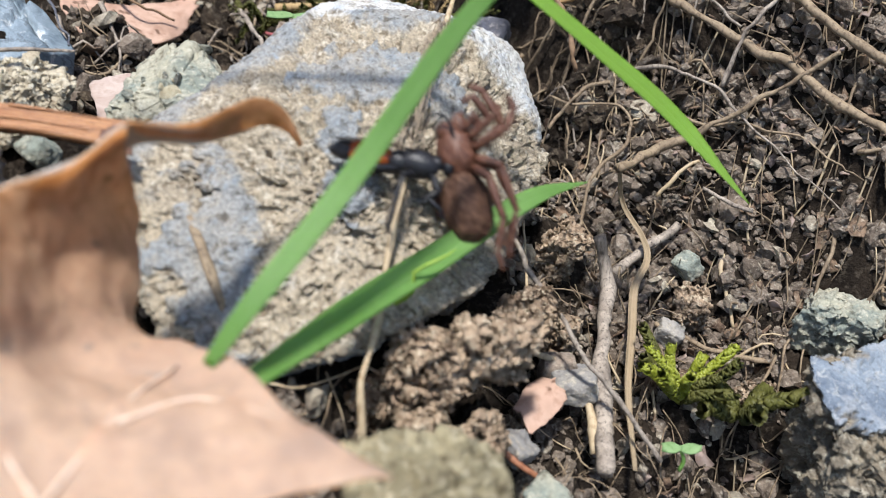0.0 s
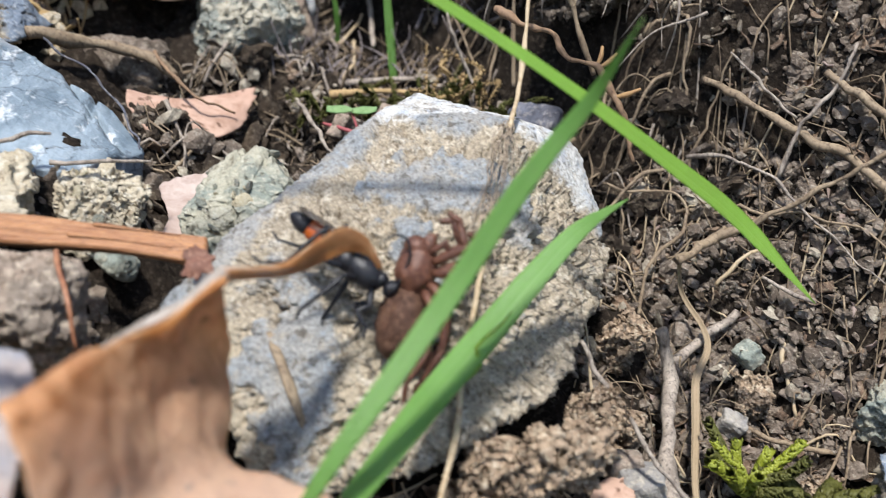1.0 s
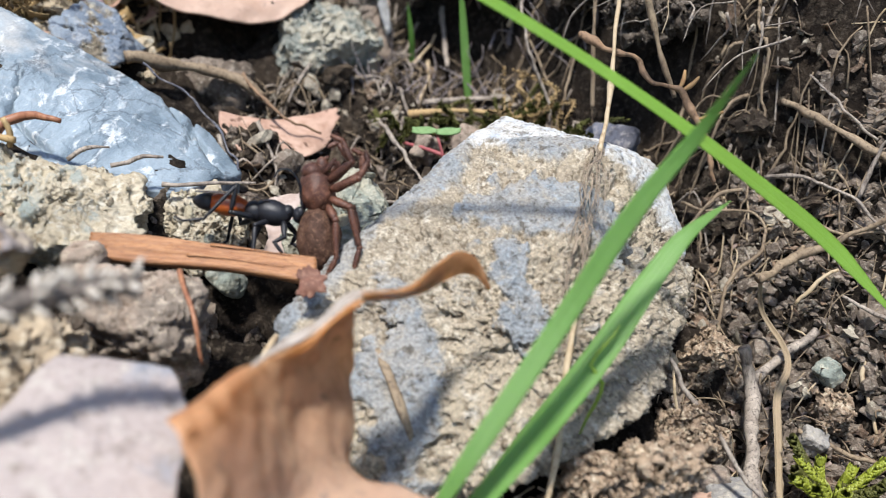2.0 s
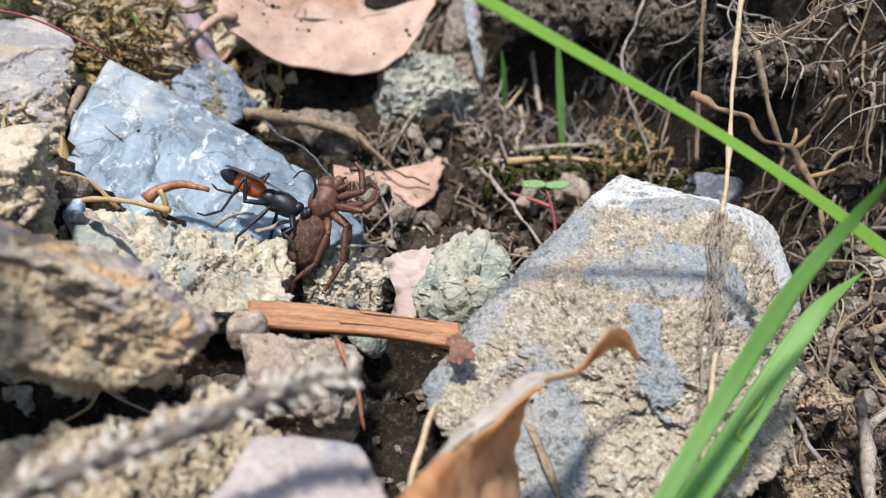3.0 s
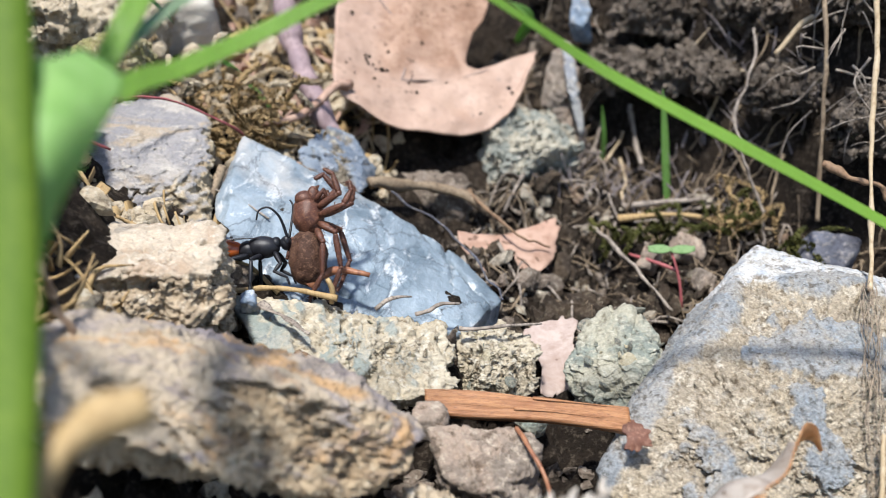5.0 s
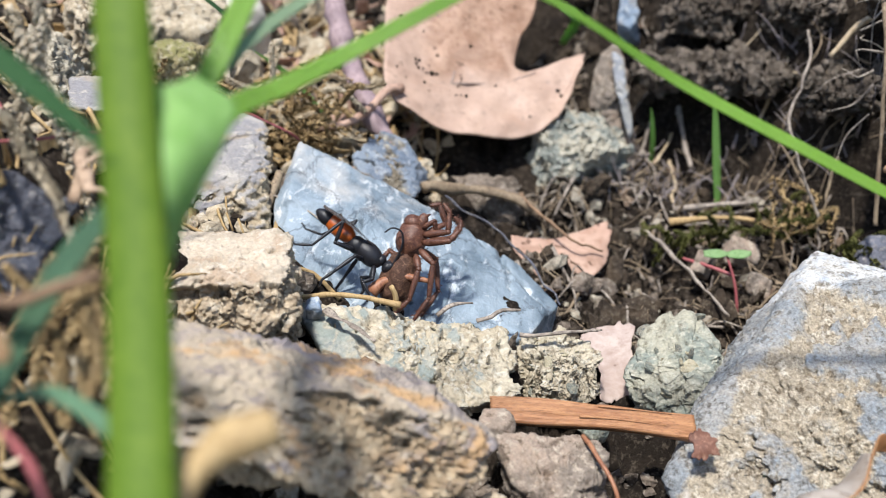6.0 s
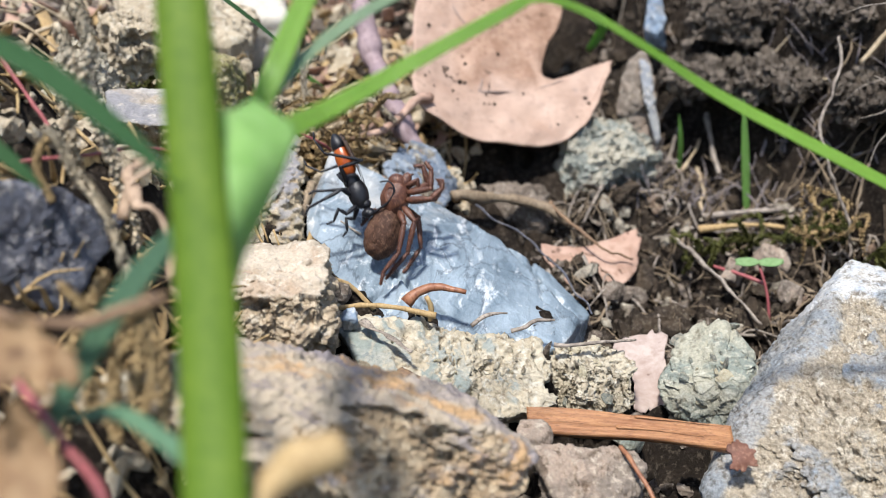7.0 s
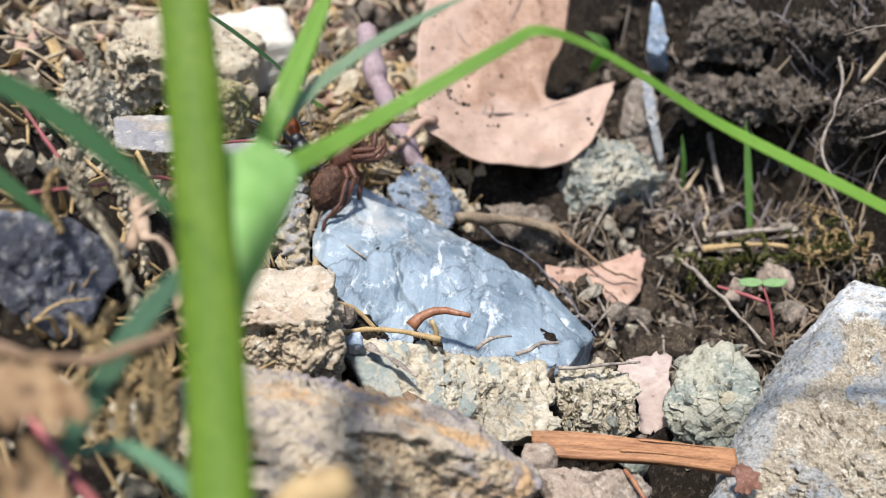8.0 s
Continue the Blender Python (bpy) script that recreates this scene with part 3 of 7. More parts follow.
def surf(p):
    """Height of the soil with its lumps, for points whose x and y are given."""
    p = np.array(p, float)
    z = ground_z(p[:, 0], p[:, 1])
    near = np.exp(-np.maximum(np.hypot(p[:, 0] + 2, p[:, 1] - 11) - 16, 0) / 30)
    p[:, 2] = z
    h, d = cells(p, 1.6, 3)
    h3, d3 = cells(p, 0.75, 8)
    lump = 0.28 * fbm(p, 0.9, 3, 2) + 0.12 * fbm(p, 3.2, 3, 4) + 0.05 * np.abs(fbm(p, 9, 3, 6)) + 0.16 * h - 0.18 * d**2 + 0.22 * h3 - 0.30 * d3**2
    return z * near + lump * (0.3 + 0.7 * near)


def build_ground():
    xs, ys = axis(-13, 8, 0.09, 3000), axis(1, 24, 0.09, 3000)
    gx, gy = np.meshgrid(xs, ys)
    p = np.stack([gx.ravel(), gy.ravel(), 0 * gx.ravel()], 1)
    p[:, 2] = surf(p)
    nx = len(xs)
    f = [(j * nx + i, j * nx + i + 1, (j + 1) * nx + i + 1, (j + 1) * nx + i) for j in range(len(ys) - 1) for i in range(nx - 1)]
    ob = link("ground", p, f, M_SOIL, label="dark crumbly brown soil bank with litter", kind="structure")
    tagged(ob, category="ground")


build_ground()


# ---- stones ----
def boulder():
    """The large stone: a smooth blue-grey skin, broken away in front where the tan core shows; painted shadow patches
    share the skin's colour.
    """
    corners = [(-1.0, 11.15, 2.3), (1.0, 10.85, 1.75), (1.45, 9.7, 0.5), (0.85, 8.6, 0.1), (-2.35, 9.85, 1.5), (-3.4, 7.55, 1.35), (-2.6, 6.7, 0.4), (-2.3, 6.45, -0.1),
               (-1.67, 6.5, -0.1), (-0.6, 6.6, 0.25), (0.6, 7.65, 0.3), (-1.45, 10.1, 2.4), (0.1, 10.1, 2.35), (0.65, 10.25, 1.95), (-0.2, 8.6, 1.75), (-1.8, 8.3, 1.75),
               (-2.2, 7.4, 1.15), (-2.0, 8.0, -0.9), (0.3, 9.2, -1.0), (0.0, 11.2, -0.4), (-2.4, 10.2, 0.0)]
    v, f = shaped(corners, level=8, sharp=40, lump=0.05, rough=0.010, roughscale=5, seed=1)
    x, y = v[:, 0], v[:, 1]
    w1, w2 = fbm(v, 1.3, 4, 21), fbm(v, 0.95, 4, 33)
    left = -1.45 - 0.72 * (10.0 - y)
    # the three subtracted patches paint blade and leaf shadows in the skin colour
    inside = np.minimum(np.minimum(10.1 + 0.18 * w1 - y, (x - left) + 0.25 * w1), 0.38 * w2 + 0.50 - 0.75 * np.exp(-((y - 9.05) ** 2) / 0.14 - (x + 0.3) ** 2 / 0.9) - 0.6 * np.exp(-((y - 7.9) ** 2) / 0.6 - (x + 0.75) ** 2 / 0.2) - 0.75 * np.exp(-((y - 7.1) ** 2) / 0.5 - (x + 1.9) ** 2 / 0.7) + 0.13 * fbm(v, 4.5, 4, 35, 0.65))
    fresh = np.clip(inside / 0.10, 0, 1)
    mid = v.mean(0)
    d = (v - mid) / np.linalg.norm(v - mid, axis=1)[:, None]
    q = v + 0.03 * fbm(v, 7, 3, 3)[:, None]
    h = facets(q, 3.2, 4) + 0.6 * facets(q, 7.5, 5) + 0.35 * facets(q, 16.0, 6)
    pit = np.clip(-fbm(v, 2.4, 3, 51) - 0.3, 0, 0.5) + 0.5 * np.clip(-fbm(v, 7.5, 3, 52) - 0.3, 0, 0.5)
    hollow = np.exp(-((y - 9.78) ** 2) / 0.05)
    move = -0.055 * fresh - 0.07 * fresh * hollow + fresh * ((0.040 + 0.05 * np.clip(y - 9.0, 0, 1)) * h + 0.025 * fbm(v, 10, 4, 53, 0.65) - 0.24 * pit) + (1 - fresh) * 0.010 * h + 0.016 * fbm(v, 16, 3, 8, 0.7)
    v = v + d * move[:, None]
    ob = link("boulder", v, f, M_BOULDER, origin=(mid[0], mid[1], v[:, 2].min()), label="large stone with blue-grey skin, broken tan core and painted shadow patches")
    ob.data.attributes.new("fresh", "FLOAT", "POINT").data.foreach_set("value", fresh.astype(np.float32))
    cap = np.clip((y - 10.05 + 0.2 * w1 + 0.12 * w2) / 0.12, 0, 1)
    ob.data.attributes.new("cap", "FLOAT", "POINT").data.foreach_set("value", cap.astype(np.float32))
    tagged(ob, category="stone")
    TAKEN.append((np.array((-0.9, 8.8)), np.array((2.1, 2.2))))


boulder()
def slab():
    """Tilted slate slab, cleft into thin leaves along its edge and cracked across."""
    corners = [(-8.42, 12.4, 3.8), (-8.6, 11.2, 3.2), (-8.1, 9.3, 2.8), (-6.83, 9.2, 2.35), (-5.0, 9.65, 1.95), (-4.55, 10.9, 1.75), (-5.26, 11.72, 2.1), (-6.66, 12.14, 2.85),
               (-8.2, 12.2, 3.2), (-7.8, 9.4, 2.1), (-5.0, 9.8, 1.2), (-4.7, 10.9, 1.2), (-6.6, 12.0, 2.2)]
    v, f = shaped(corners, level=8, sharp=60, lump=0.02, rough=0.008, roughscale=6, seed=3)
    cracks = [[(-7.37, 11.17), (-7.27, 10.70), (-7.20, 10.39), (-7.10, 10.23), (-6.90, 10.03), (-6.5, 9.8)], [(-5.89, 12.05), (-5.35, 11.41), (-5.08, 11.15), (-4.80, 10.69)],
              [(-5.36, 11.73), (-5.24, 11.22), (-5.12, 10.62)], [(-7.20, 10.39), (-7.26, 9.94), (-7.50, 9.63)]]
    p = v[:, :2] + 0.05 * np.stack([fbm(v, 4, 3, 61), fbm(v, 4, 3, 62)], 1)
    for k, line in enumerate(cracks):
        near = np.full(len(p), 9.0)
        for c, d in zip(np.array(line[:-1]), np.array(line[1:])):
            s = np.clip((p - c) @ (d - c) / ((d - c) @ (d - c)), 0, 1)
            near = np.minimum(near, np.linalg.norm(p - c - s[:, None] * (d - c), axis=1))
        v[:, 2] -= (0.14, 0.13, 0.10, 0.08)[k] * np.exp(-((near / 0.038) ** 2))
    # the flake left of the first crack, and the leaves past the second, lie a little lower
    step = lambda q: 1 / (1 + np.exp(-q / 0.012))
    x, y = p[:, 0], p[:, 1]
    v[:, 2] -= 0.075 * step(-7.24 - x - 0.21 * (y - 10.7)) * step(11.1 - y) + 0.05 * step(x + 5.35 + 0.75 * (y - 11.41))
    v[:, 2] -= 0.02 * step(fbm(v, 1.1, 3, 64) - 0.22) + 0.015 * step(fbm(v, 2.0, 3, 65) - 0.25)
    ob = link("slate_slab", v, f, M_SLATE, origin=(-6.6, 10.8, 1.2), label="flat blue-grey slate slab lying tilted in soil")
    tagged(ob, category="stone")
    TAKEN.append((np.array((-6.55, 10.8)), np.array((2.0, 1.6))))


slab()
rock("green_pebble", [(-2.80, 10.1, 2.08), (-3.22, 10.1, 1.92), (-3.20, 9.75, 1.82), (-2.82, 9.75, 1.95), (-3.72, 9.5, 1.5), (-3.66, 9.2, 1.25), (-3.13, 8.9, 1.1), (-2.28, 9.45, 1.5), (-2.35, 9.2, 1.2), (-2.5, 10.3, 1.4), (-3.4, 10.2, 1.2), (-3.3, 9.05, 1.5), (-2.7, 9.1, 1.45), (-2.7, 9.1, 0.95), (-3.3, 9.6, 0.8)],
     M_GREEN, "small knobbly greenish-grey stone", level=7, sharp=18, lump=0.08, rough=0.02, roughscale=6, seed=5, chunk=0.05, chunkscale=3.2, chips=(26, 0.14, [M_LICHEN, M_GREEN, M_FLAKE], 5))
rock("crumbly_clump", [(-5.1, 9.7, 2.0), (-4.0, 9.75, 1.9), (-3.85, 9.1, 1.6), (-4.3, 8.6, 1.35), (-5.0, 8.6, 1.5), (-4.6, 9.1, 2.0), (-4.3, 9.3, 0.9), (-5.1, 9.3, 1.0)],
     M_RUBBLE, "crumbly pale clump of earth and grit", level=7, sharp=12, lump=0.10, rough=0.03, roughscale=9, seed=6, chips=(60, 0.09, [M_FLAKE, M_CLOD, M_GREEN, M_FLAKE, M_CRUMB, M_FLAKE], 6), crust=((0, 0, 1), 1.2, 0.07, 6))
rock("rubble_stone", [(-7.8, 9.1, 2.9), (-6.5, 9.0, 2.8), (-5.1, 9.3, 2.25), (-5.0, 8.3, 1.95), (-5.8, 7.8, 2.1), (-7.3, 8.2, 2.7), (-7.0, 8.5, 1.2), (-5.2, 8.8, 1.2), (-6.2, 9.3, 1.5)],
     M_RUBBLE, "long pale rubbly stone with blue-green tint", level=7, sharp=16, lump=0.09, rough=0.02, roughscale=5, seed=7, chips=(40, 0.08, [M_CRUMB, M_CLOD, M_FLAKE], 7), crust=((-0.75, -0.35, 0.25), 0.25, 0.06, 7))
rock("rusty_stone", [(-8.3, 5.5, 4.45), (-8.1, 6.5, 4.25), (-7.1, 6.9, 3.68), (-5.9, 6.95, 3.25), (-5.08, 6.8, 2.55), (-7.65, 5.6, 4.30), (-6.81, 5.75, 3.99), (-6.19, 5.85, 3.83), (-5.57, 6.1, 3.45), (-5.05, 6.35, 2.88),
      (-7.80, 5.12, 3.95), (-6.98, 5.18, 3.55), (-6.40, 5.28, 3.25), (-5.85, 5.50, 2.98), (-5.25, 5.9, 2.65), (-8.1, 5.3, 3.45), (-7.18, 5.35, 3.22), (-6.52, 5.45, 2.95), (-5.98, 5.65, 2.65), (-5.42, 6.1, 2.42), (-7.4, 6.6, 2.7), (-6.0, 6.7, 2.1)],
     M_RUST, "long flat bedded stone stained rust and violet", level=8, sharp=34, lump=0.05, rough=0.010, roughscale=5, seed=8, layers=0.015, layer_dir=(0.55, -0.1, 0.8), crust=((0.42, 0.10, 0.90), 0.60, 0.15, 8, (0.50, -0.05, 0.86), 3.4, 0.8, 0.6))
rock("earthy_stone", [(-9.5, 8.5, 4.1), (-8.9, 8.95, 3.95), (-7.6, 9.0, 3.9), (-7.35, 7.8, 3.3), (-7.65, 7.5, 3.1), (-8.9, 7.3, 3.5), (-7.4, 7.9, 3.75), (-8.8, 7.5, 4.0), (-8.5, 8.2, 2.2), (-7.6, 8.4, 2.4)],
     M_EARTHY, "blocky earthy tan stone with cream top and pitted front", level=7, sharp=26, lump=0.05, rough=0.015, roughscale=7, seed=9, crust=((0, 0.1, 1.0), 0.62, 0.085, 9))
rock("grey_topped_stone", [(-11.2, 11.7, 4.35), (-11.0, 10.8, 3.7), (-10.4, 12.1, 4.25), (-9.7, 12.9, 4.4), (-8.9, 12.4, 4.05), (-8.65, 11.5, 3.6), (-8.55, 10.8, 3.0), (-9.4, 10.5, 3.0), (-10.2, 11.0, 3.4), (-9.0, 11.0, 3.75), (-10.1, 11.3, 3.95), (-9.5, 11.6, 2.0)],
     M_GREYTOP2, "angular grey and cream stone in dry moss", level=7, sharp=26, lump=0.04, rough=0.012, seed=10, layers=0.02, layer_dir=(0.2, 0.3, 0.9), crust=((-0.45, -0.1, 1.0), 0.35, 0.07, 10))
rock("round_stone", block((-4.35, 15.9, 1.6), (2.0, 1.6, 2.5), (20, 10, 30), 11, 0.3), M_LICHEN, "rounded pale stone crusted with teal lichen", level=7, sharp=12, lump=0.10, rough=0.03, seed=11, chunk=0.05, chunkscale=1.6, crust=((0, 0, 1), 1.2, 0.05, 11))
rock("blue_pebble", [(-7.47, 13.60, 3.50), (-7.13, 13.60, 3.35), (-6.81, 13.30, 3.06), (-6.69, 12.90, 2.62), (-7.88, 13.00, 3.28), (-7.70, 12.70, 3.08), (-7.12, 12.50, 2.66), (-6.77, 12.60, 2.60), (-6.71, 13.90, 2.56), (-7.67, 14.00, 2.60)], M_SLATECORE, "small blue and tan pebble behind the slab", level=6, sharp=16, lump=0.05, rough=0.015, seed=12, crust=((0.55, 0.15, 0.8), 0.62, 0.06, 12))
rock("pale_slab", [(-4.9, 4.0, 2.2), (-4.45, 5.5, 2.4), (-3.63, 5.7, 2.1), (-3.35, 5.2, 2.0), (-3.2, 4.2, 1.9), (-4.0, 3.6, 2.0), (-4.2, 5.2, 1.5), (-3.5, 4.4, 1.4)], M_PINKROCK, "flat pinkish pale stone slab", level=6, sharp=24, lump=0.03, rough=0.012, seed=13)
rock("lower_stone", [(-6.2, 5.2, 2.5), (-5.25, 6.2, 2.45), (-4.75, 6.7, 2.1), (-4.55, 5.8, 1.85), (-5.0, 4.7, 2.1), (-6.0, 4.2, 2.3), (-5.5, 5.2, 0.8), (-4.6, 6.2, 0.8), (-6.8, 4.8, 2.2), (-6.6, 5.3, 2.4)], M_EARTHY, "rough yellowish stone under a rusty stone", level=7, sharp=12, lump=0.08, rough=0.03, seed=14, crust=((0, 0, 1), 1.2, 0.10, 14))
rock("ledge_stone", [(-5.2, 7.4, 2.2), (-4.05, 7.75, 1.85), (-3.95, 7.4, 1.75), (-4.2, 6.85, 1.5), (-5.0, 6.85, 1.9), (-4.4, 7.2, 0.6), (-5.0, 7.3, 0.8), (-4.1, 7.4, 0.7)], M_LEDGE, "dark ledge of rough stone under a wood sliver", level=6, sharp=16, lump=0.06, rough=0.02, seed=15, chunk=0.06, chunkscale=4)
rock("grey_nodule", block((-5.2, 7.62, 2.05), (0.5, 0.45, 0.45), (0, 0, 0), 16, 0.2), M_LEDGE, "little round grey stone nodule", level=5, sharp=5, lump=0.02, rough=0.02, seed=16)
rock("front_stone", [(-0.7, 5.3, 0.3), (0.0, 5.65, 0.2), (0.65, 5.55, -0.05), (0.75, 4.9, -0.1), (-0.5, 4.5, 0.2), (0.0, 5.0, 0.3), (0.0, 5.0, -1.5), (-0.5, 5.0, -1.2)], M_OLIVE, "low rough olive-tan stone", level=7, sharp=14, lump=0.06, rough=0.03, seed=17, chunk=0.06, chunkscale=4)
rock("slate_stone", [(4.16, 8.03, -0.85), (5.6, 8.5, -0.9), (5.5, 7.3, -1.3), (4.28, 7.2, -1.25), (4.2, 7.0, -2.0), (5.5, 7.0, -2.0), (4.4, 7.0, -3.2), (5.4, 7.0, -3.2), (4.3, 8.2, -2.8), (5.5, 8.3, -2.8)], M_SLATECORE, "blue-grey stone with sandy underside", level=7, sharp=26, lump=0.04, rough=0.012, seed=18, crust=((-0.1, -0.25, 1.0), 0.80, 0.10, 18))
rock("speckled_stone", block((4.95, 9.0, -1.12), (1.1, 0.65, 0.9), (8, 5, -25), 19), M_GREEN, "pale speckled stone sunk in soil", level=6, sharp=10, lump=0.06, rough=0.02, seed=19, crust=((0, 0, 1), 1.2, 0.05, 19))

# ---- dry leaf in the foreground, curled up ----
def blade_material(name, a, c, dark, rough=0.42, translucent=0.48, spec=0.4, glow=(0.34, 0.60, 0.08)):
    """Grass: veins run along the blade, told by the mesh's place across it."""
    m, n, l, b = nodes_of(name)
    at = n.new("ShaderNodeAttribute")
    at.attribute_name = "across"
    t = n.new("ShaderNodeTexNoise")
    t.noise_dimensions = "1D"
    t.inputs["Scale"].default_value, t.inputs["Detail"].default_value = 9.0, 3
    l.new(at.outputs["Fac"], t.inputs["W"])
    co = coords(n, l)
    big = tex_noise(n, l, co, 60, 4, 0.6)
    fine = tex_noise(n, l, co, 1500, 3, 0.6)
    base = mix(n, l, ramp(n, l, t.outputs["Fac"], [(0.35, (0, 0, 0)), (0.65, (1, 1, 1))]), a, c)
    base = mix(n, l, ramp(n, l, big, [(0.45, (0, 0, 0)), (0.7, (0.6, 0.6, 0.6))]), base, dark)
    base = mix(n, l, 0.15, base, ramp(n, l, fine, [(0.3, (0.5, 0.5, 0.5)), (0.7, (1, 1, 1))]), "MULTIPLY")
    l.new(base, b.inputs["Base Color"])
    b.inputs["Roughness"].default_value, b.inputs["Specular IOR Level"].default_value = rough, spec
    bump(n, l, b, [(t.outputs["Fac"], 0.0002), (fine, 0.00004)], 0.6)
    out, tr, mx = n["Material Output"], n.new("ShaderNodeBsdfTranslucent"), n.new("ShaderNodeMixShader")
    l.new(mix(n, l, 0.7, base, glow), tr.inputs[0])
    mx.inputs[0].default_value = translucent
    l.new(b.outputs[0], mx.inputs[1])
    l.new(tr.outputs[0], mx.inputs[2])
    l.new(mx.outputs[0], out.inputs[0])
    return m


def across(ob):
    """Writes each corner's place across a blade into its mesh."""
    row = np.array([-1, -0.66, -0.33, 0, 0.33, 0.66, 1, 1, 0.66, 0.33, 0, -0.33, -0.66, -1], np.float32)
    ob.data.attributes.new("across", "FLOAT", "POINT").data.foreach_set("value", np.tile(row, len(ob.data.vertices) // 14))
    return ob


M_BLADE = blade_material("green_blade", (0.15, 0.32, 0.065), (0.25, 0.42, 0.14), (0.11, 0.25, 0.045), rough=0.4, glow=(0.38, 0.70, 0.11))
M_ARC = blade_material("lime_blade", (0.21, 0.39, 0.05), (0.33, 0.51, 0.12), (0.15, 0.31, 0.04), rough=0.36, translucent=0.5, spec=0.45, glow=(0.48, 0.78, 0.08))
M_STEM = fibre("green_stem", (0.085, 0.15, 0.010), (0.12, 0.19, 0.018), (0.06, 0.12, 0.009), scale=420, stretch=(1, 1, 0.06), rough=0.6, spec=0.2, translucent=0.25, depth=0.00008)


M_TENDRIL = fibre("yellow_green_shoot", (0.24, 0.38, 0.05), (0.33, 0.47, 0.09), (0.16, 0.28, 0.03), scale=300, rough=0.45, translucent=0.3)
M_PALEVEIN = fibre("pale_vein", (0.62, 0.48, 0.38), (0.55, 0.40, 0.30), (0.45, 0.30, 0.2), scale=200)


def curled_leaf():
    ob = holder("curled_leaf", (-2.3, 5.5, 0.7), "large curled brown dry leaf, backlit, its base painted pale as sunlit", "leaf")
    net = [[(-2.20, 2.60, 1.50), (-1.50, 3.30, 1.30), (-0.80, 3.90, 1.15), (-0.20, 4.10, 1.10)],
           [(-2.72, 3.50, 1.80), (-2.15, 4.00, 1.45), (-1.47, 4.50, 1.29), (-0.88, 4.60, 1.14)],
           [(-2.89, 4.00, 1.96), (-2.72, 4.50, 1.65), (-2.27, 5.00, 1.20), (-1.42, 5.20, 1.19)],
           [(-3.00, 4.24, 2.22), (-2.75, 4.74, 2.00), (-2.44, 5.39, 1.41), (-2.22, 5.69, 1.02)],
           [(-3.10, 4.34, 2.42), (-2.81, 4.99, 2.31), (-2.49, 5.69, 1.81), (-2.30, 6.07, 1.39)],
           [(-3.14, 4.43, 2.50), (-2.79, 5.15, 2.49), (-2.50, 5.73, 2.22), (-2.32, 6.28, 1.82)],
           [(-3.20, 4.52, 2.48), (-2.75, 5.24, 2.53), (-2.42, 5.63, 2.55), (-2.10, 5.78, 2.74)]]
    o = (-2.3, 5.5, 0.7)
    leaf = link("blade", *sheet_data(net, 80, 60, 0.02, 0.05, 3), M_DRYLEAF, parent=ob, origin=o)
    # sunlight on the leaf's base is put into its colour, fading upwards
    bl = np.clip((0.86 - np.repeat(np.linspace(0, 1, 80), 60)) / 0.45, 0, 1)
    leaf.data.attributes.new("bleach_or_sunlit", "FLOAT", "POINT").data.foreach_set("value", np.tile(bl, 2).astype(np.float32))
    for way in ([(0.05, 0.1), (0.2, 0.35), (0.3, 0.6), (0.38, 0.85)], [(0.12, 0.25), (0.25, 0.22), (0.32, 0.2)], [(0.26, 0.5), (0.24, 0.75), (0.18, 0.95)]):
        pts = [sheet_point(net, u, w) + (0.005, -0.012, 0.012) for u, w in way]
        link("vein", *tube_data(pts, 0.022, 0.012), M_PALEVEIN, parent=leaf, origin=o, label="pale raised leaf vein")
    tip = []
    for a, w, way in (((-2.10, 5.78, 2.78), 0.42, (0.11, 0.80, -0.59)), ((-1.80, 6.22, 2.58), 0.46, (0.11, 0.80, -0.59)), ((-1.60, 6.66, 2.54), 0.34, (0.08, 0.60, -0.80)), ((-1.42, 7.00, 2.50), 0.28, (0.05, 0.3, -0.95)), ((-1.26, 7.17, 2.32), 0.2, (0.05, 0.2, -0.98)), ((-1.15, 7.26, 1.98), 0.01, (0, 0, -1))):
        tip.append([tuple(np.array(a) + np.array(way) * w * k + (0, -0.04 * math.sin(math.pi * k), 0)) for k in (0, 0.5, 1)])
    link("leaf_tip", *sheet_data(tip, 50, 16, 0.02), M_DRYLEAF, parent=ob, origin=o)
    roll = [[(-3.15, 4.95, 1.75), (-3.2, 4.85, 2.25), (-3.1, 4.72, 2.50)], [(-2.82, 5.73, 1.99), (-2.84, 5.50, 2.38), (-2.75, 5.25, 2.55)], [(-2.62, 6.04, 2.11), (-2.62, 5.80, 2.42), (-2.55, 5.50, 2.55)],
            [(-2.47, 6.21, 2.19), (-2.46, 5.98, 2.46), (-2.40, 5.66, 2.58)], [(-2.29, 6.30, 2.34), (-2.27, 6.07, 2.62), (-2.20, 5.75, 2.74)], [(-2.09, 6.34, 2.37), (-2.10, 6.10, 2.65), (-2.05, 5.82, 2.78)],
            [(-1.83, 6.62, 2.26), (-1.83, 6.42, 2.45), (-1.79, 6.20, 2.57)], [(-1.52, 7.05, 2.18), (-1.57, 6.90, 2.38), (-1.56, 6.72, 2.52)]]
    roll = [[np.array(a), np.array(m) - (0, 0, 0.04), np.array(r) - (0, -0.03, 0.06)] for a, m, r in roll]
    link("rolled_edge", *sheet_data(roll, 60, 14, 0.02, 0.015, 4), M_LEAFBACK, parent=ob, origin=o, label="pale grey-tan back of the leaf, rolled over")


curled_leaf()

# ---- grass ----
BLADE_A = [(-1.56, 5.1, 1.2), (-1.28, 5.39, 1.52), (-0.62, 6.19, 2.13), (0.08, 6.85, 2.95), (0.60, 7.1, 3.55), (0.95, 6.95, 4.25)]
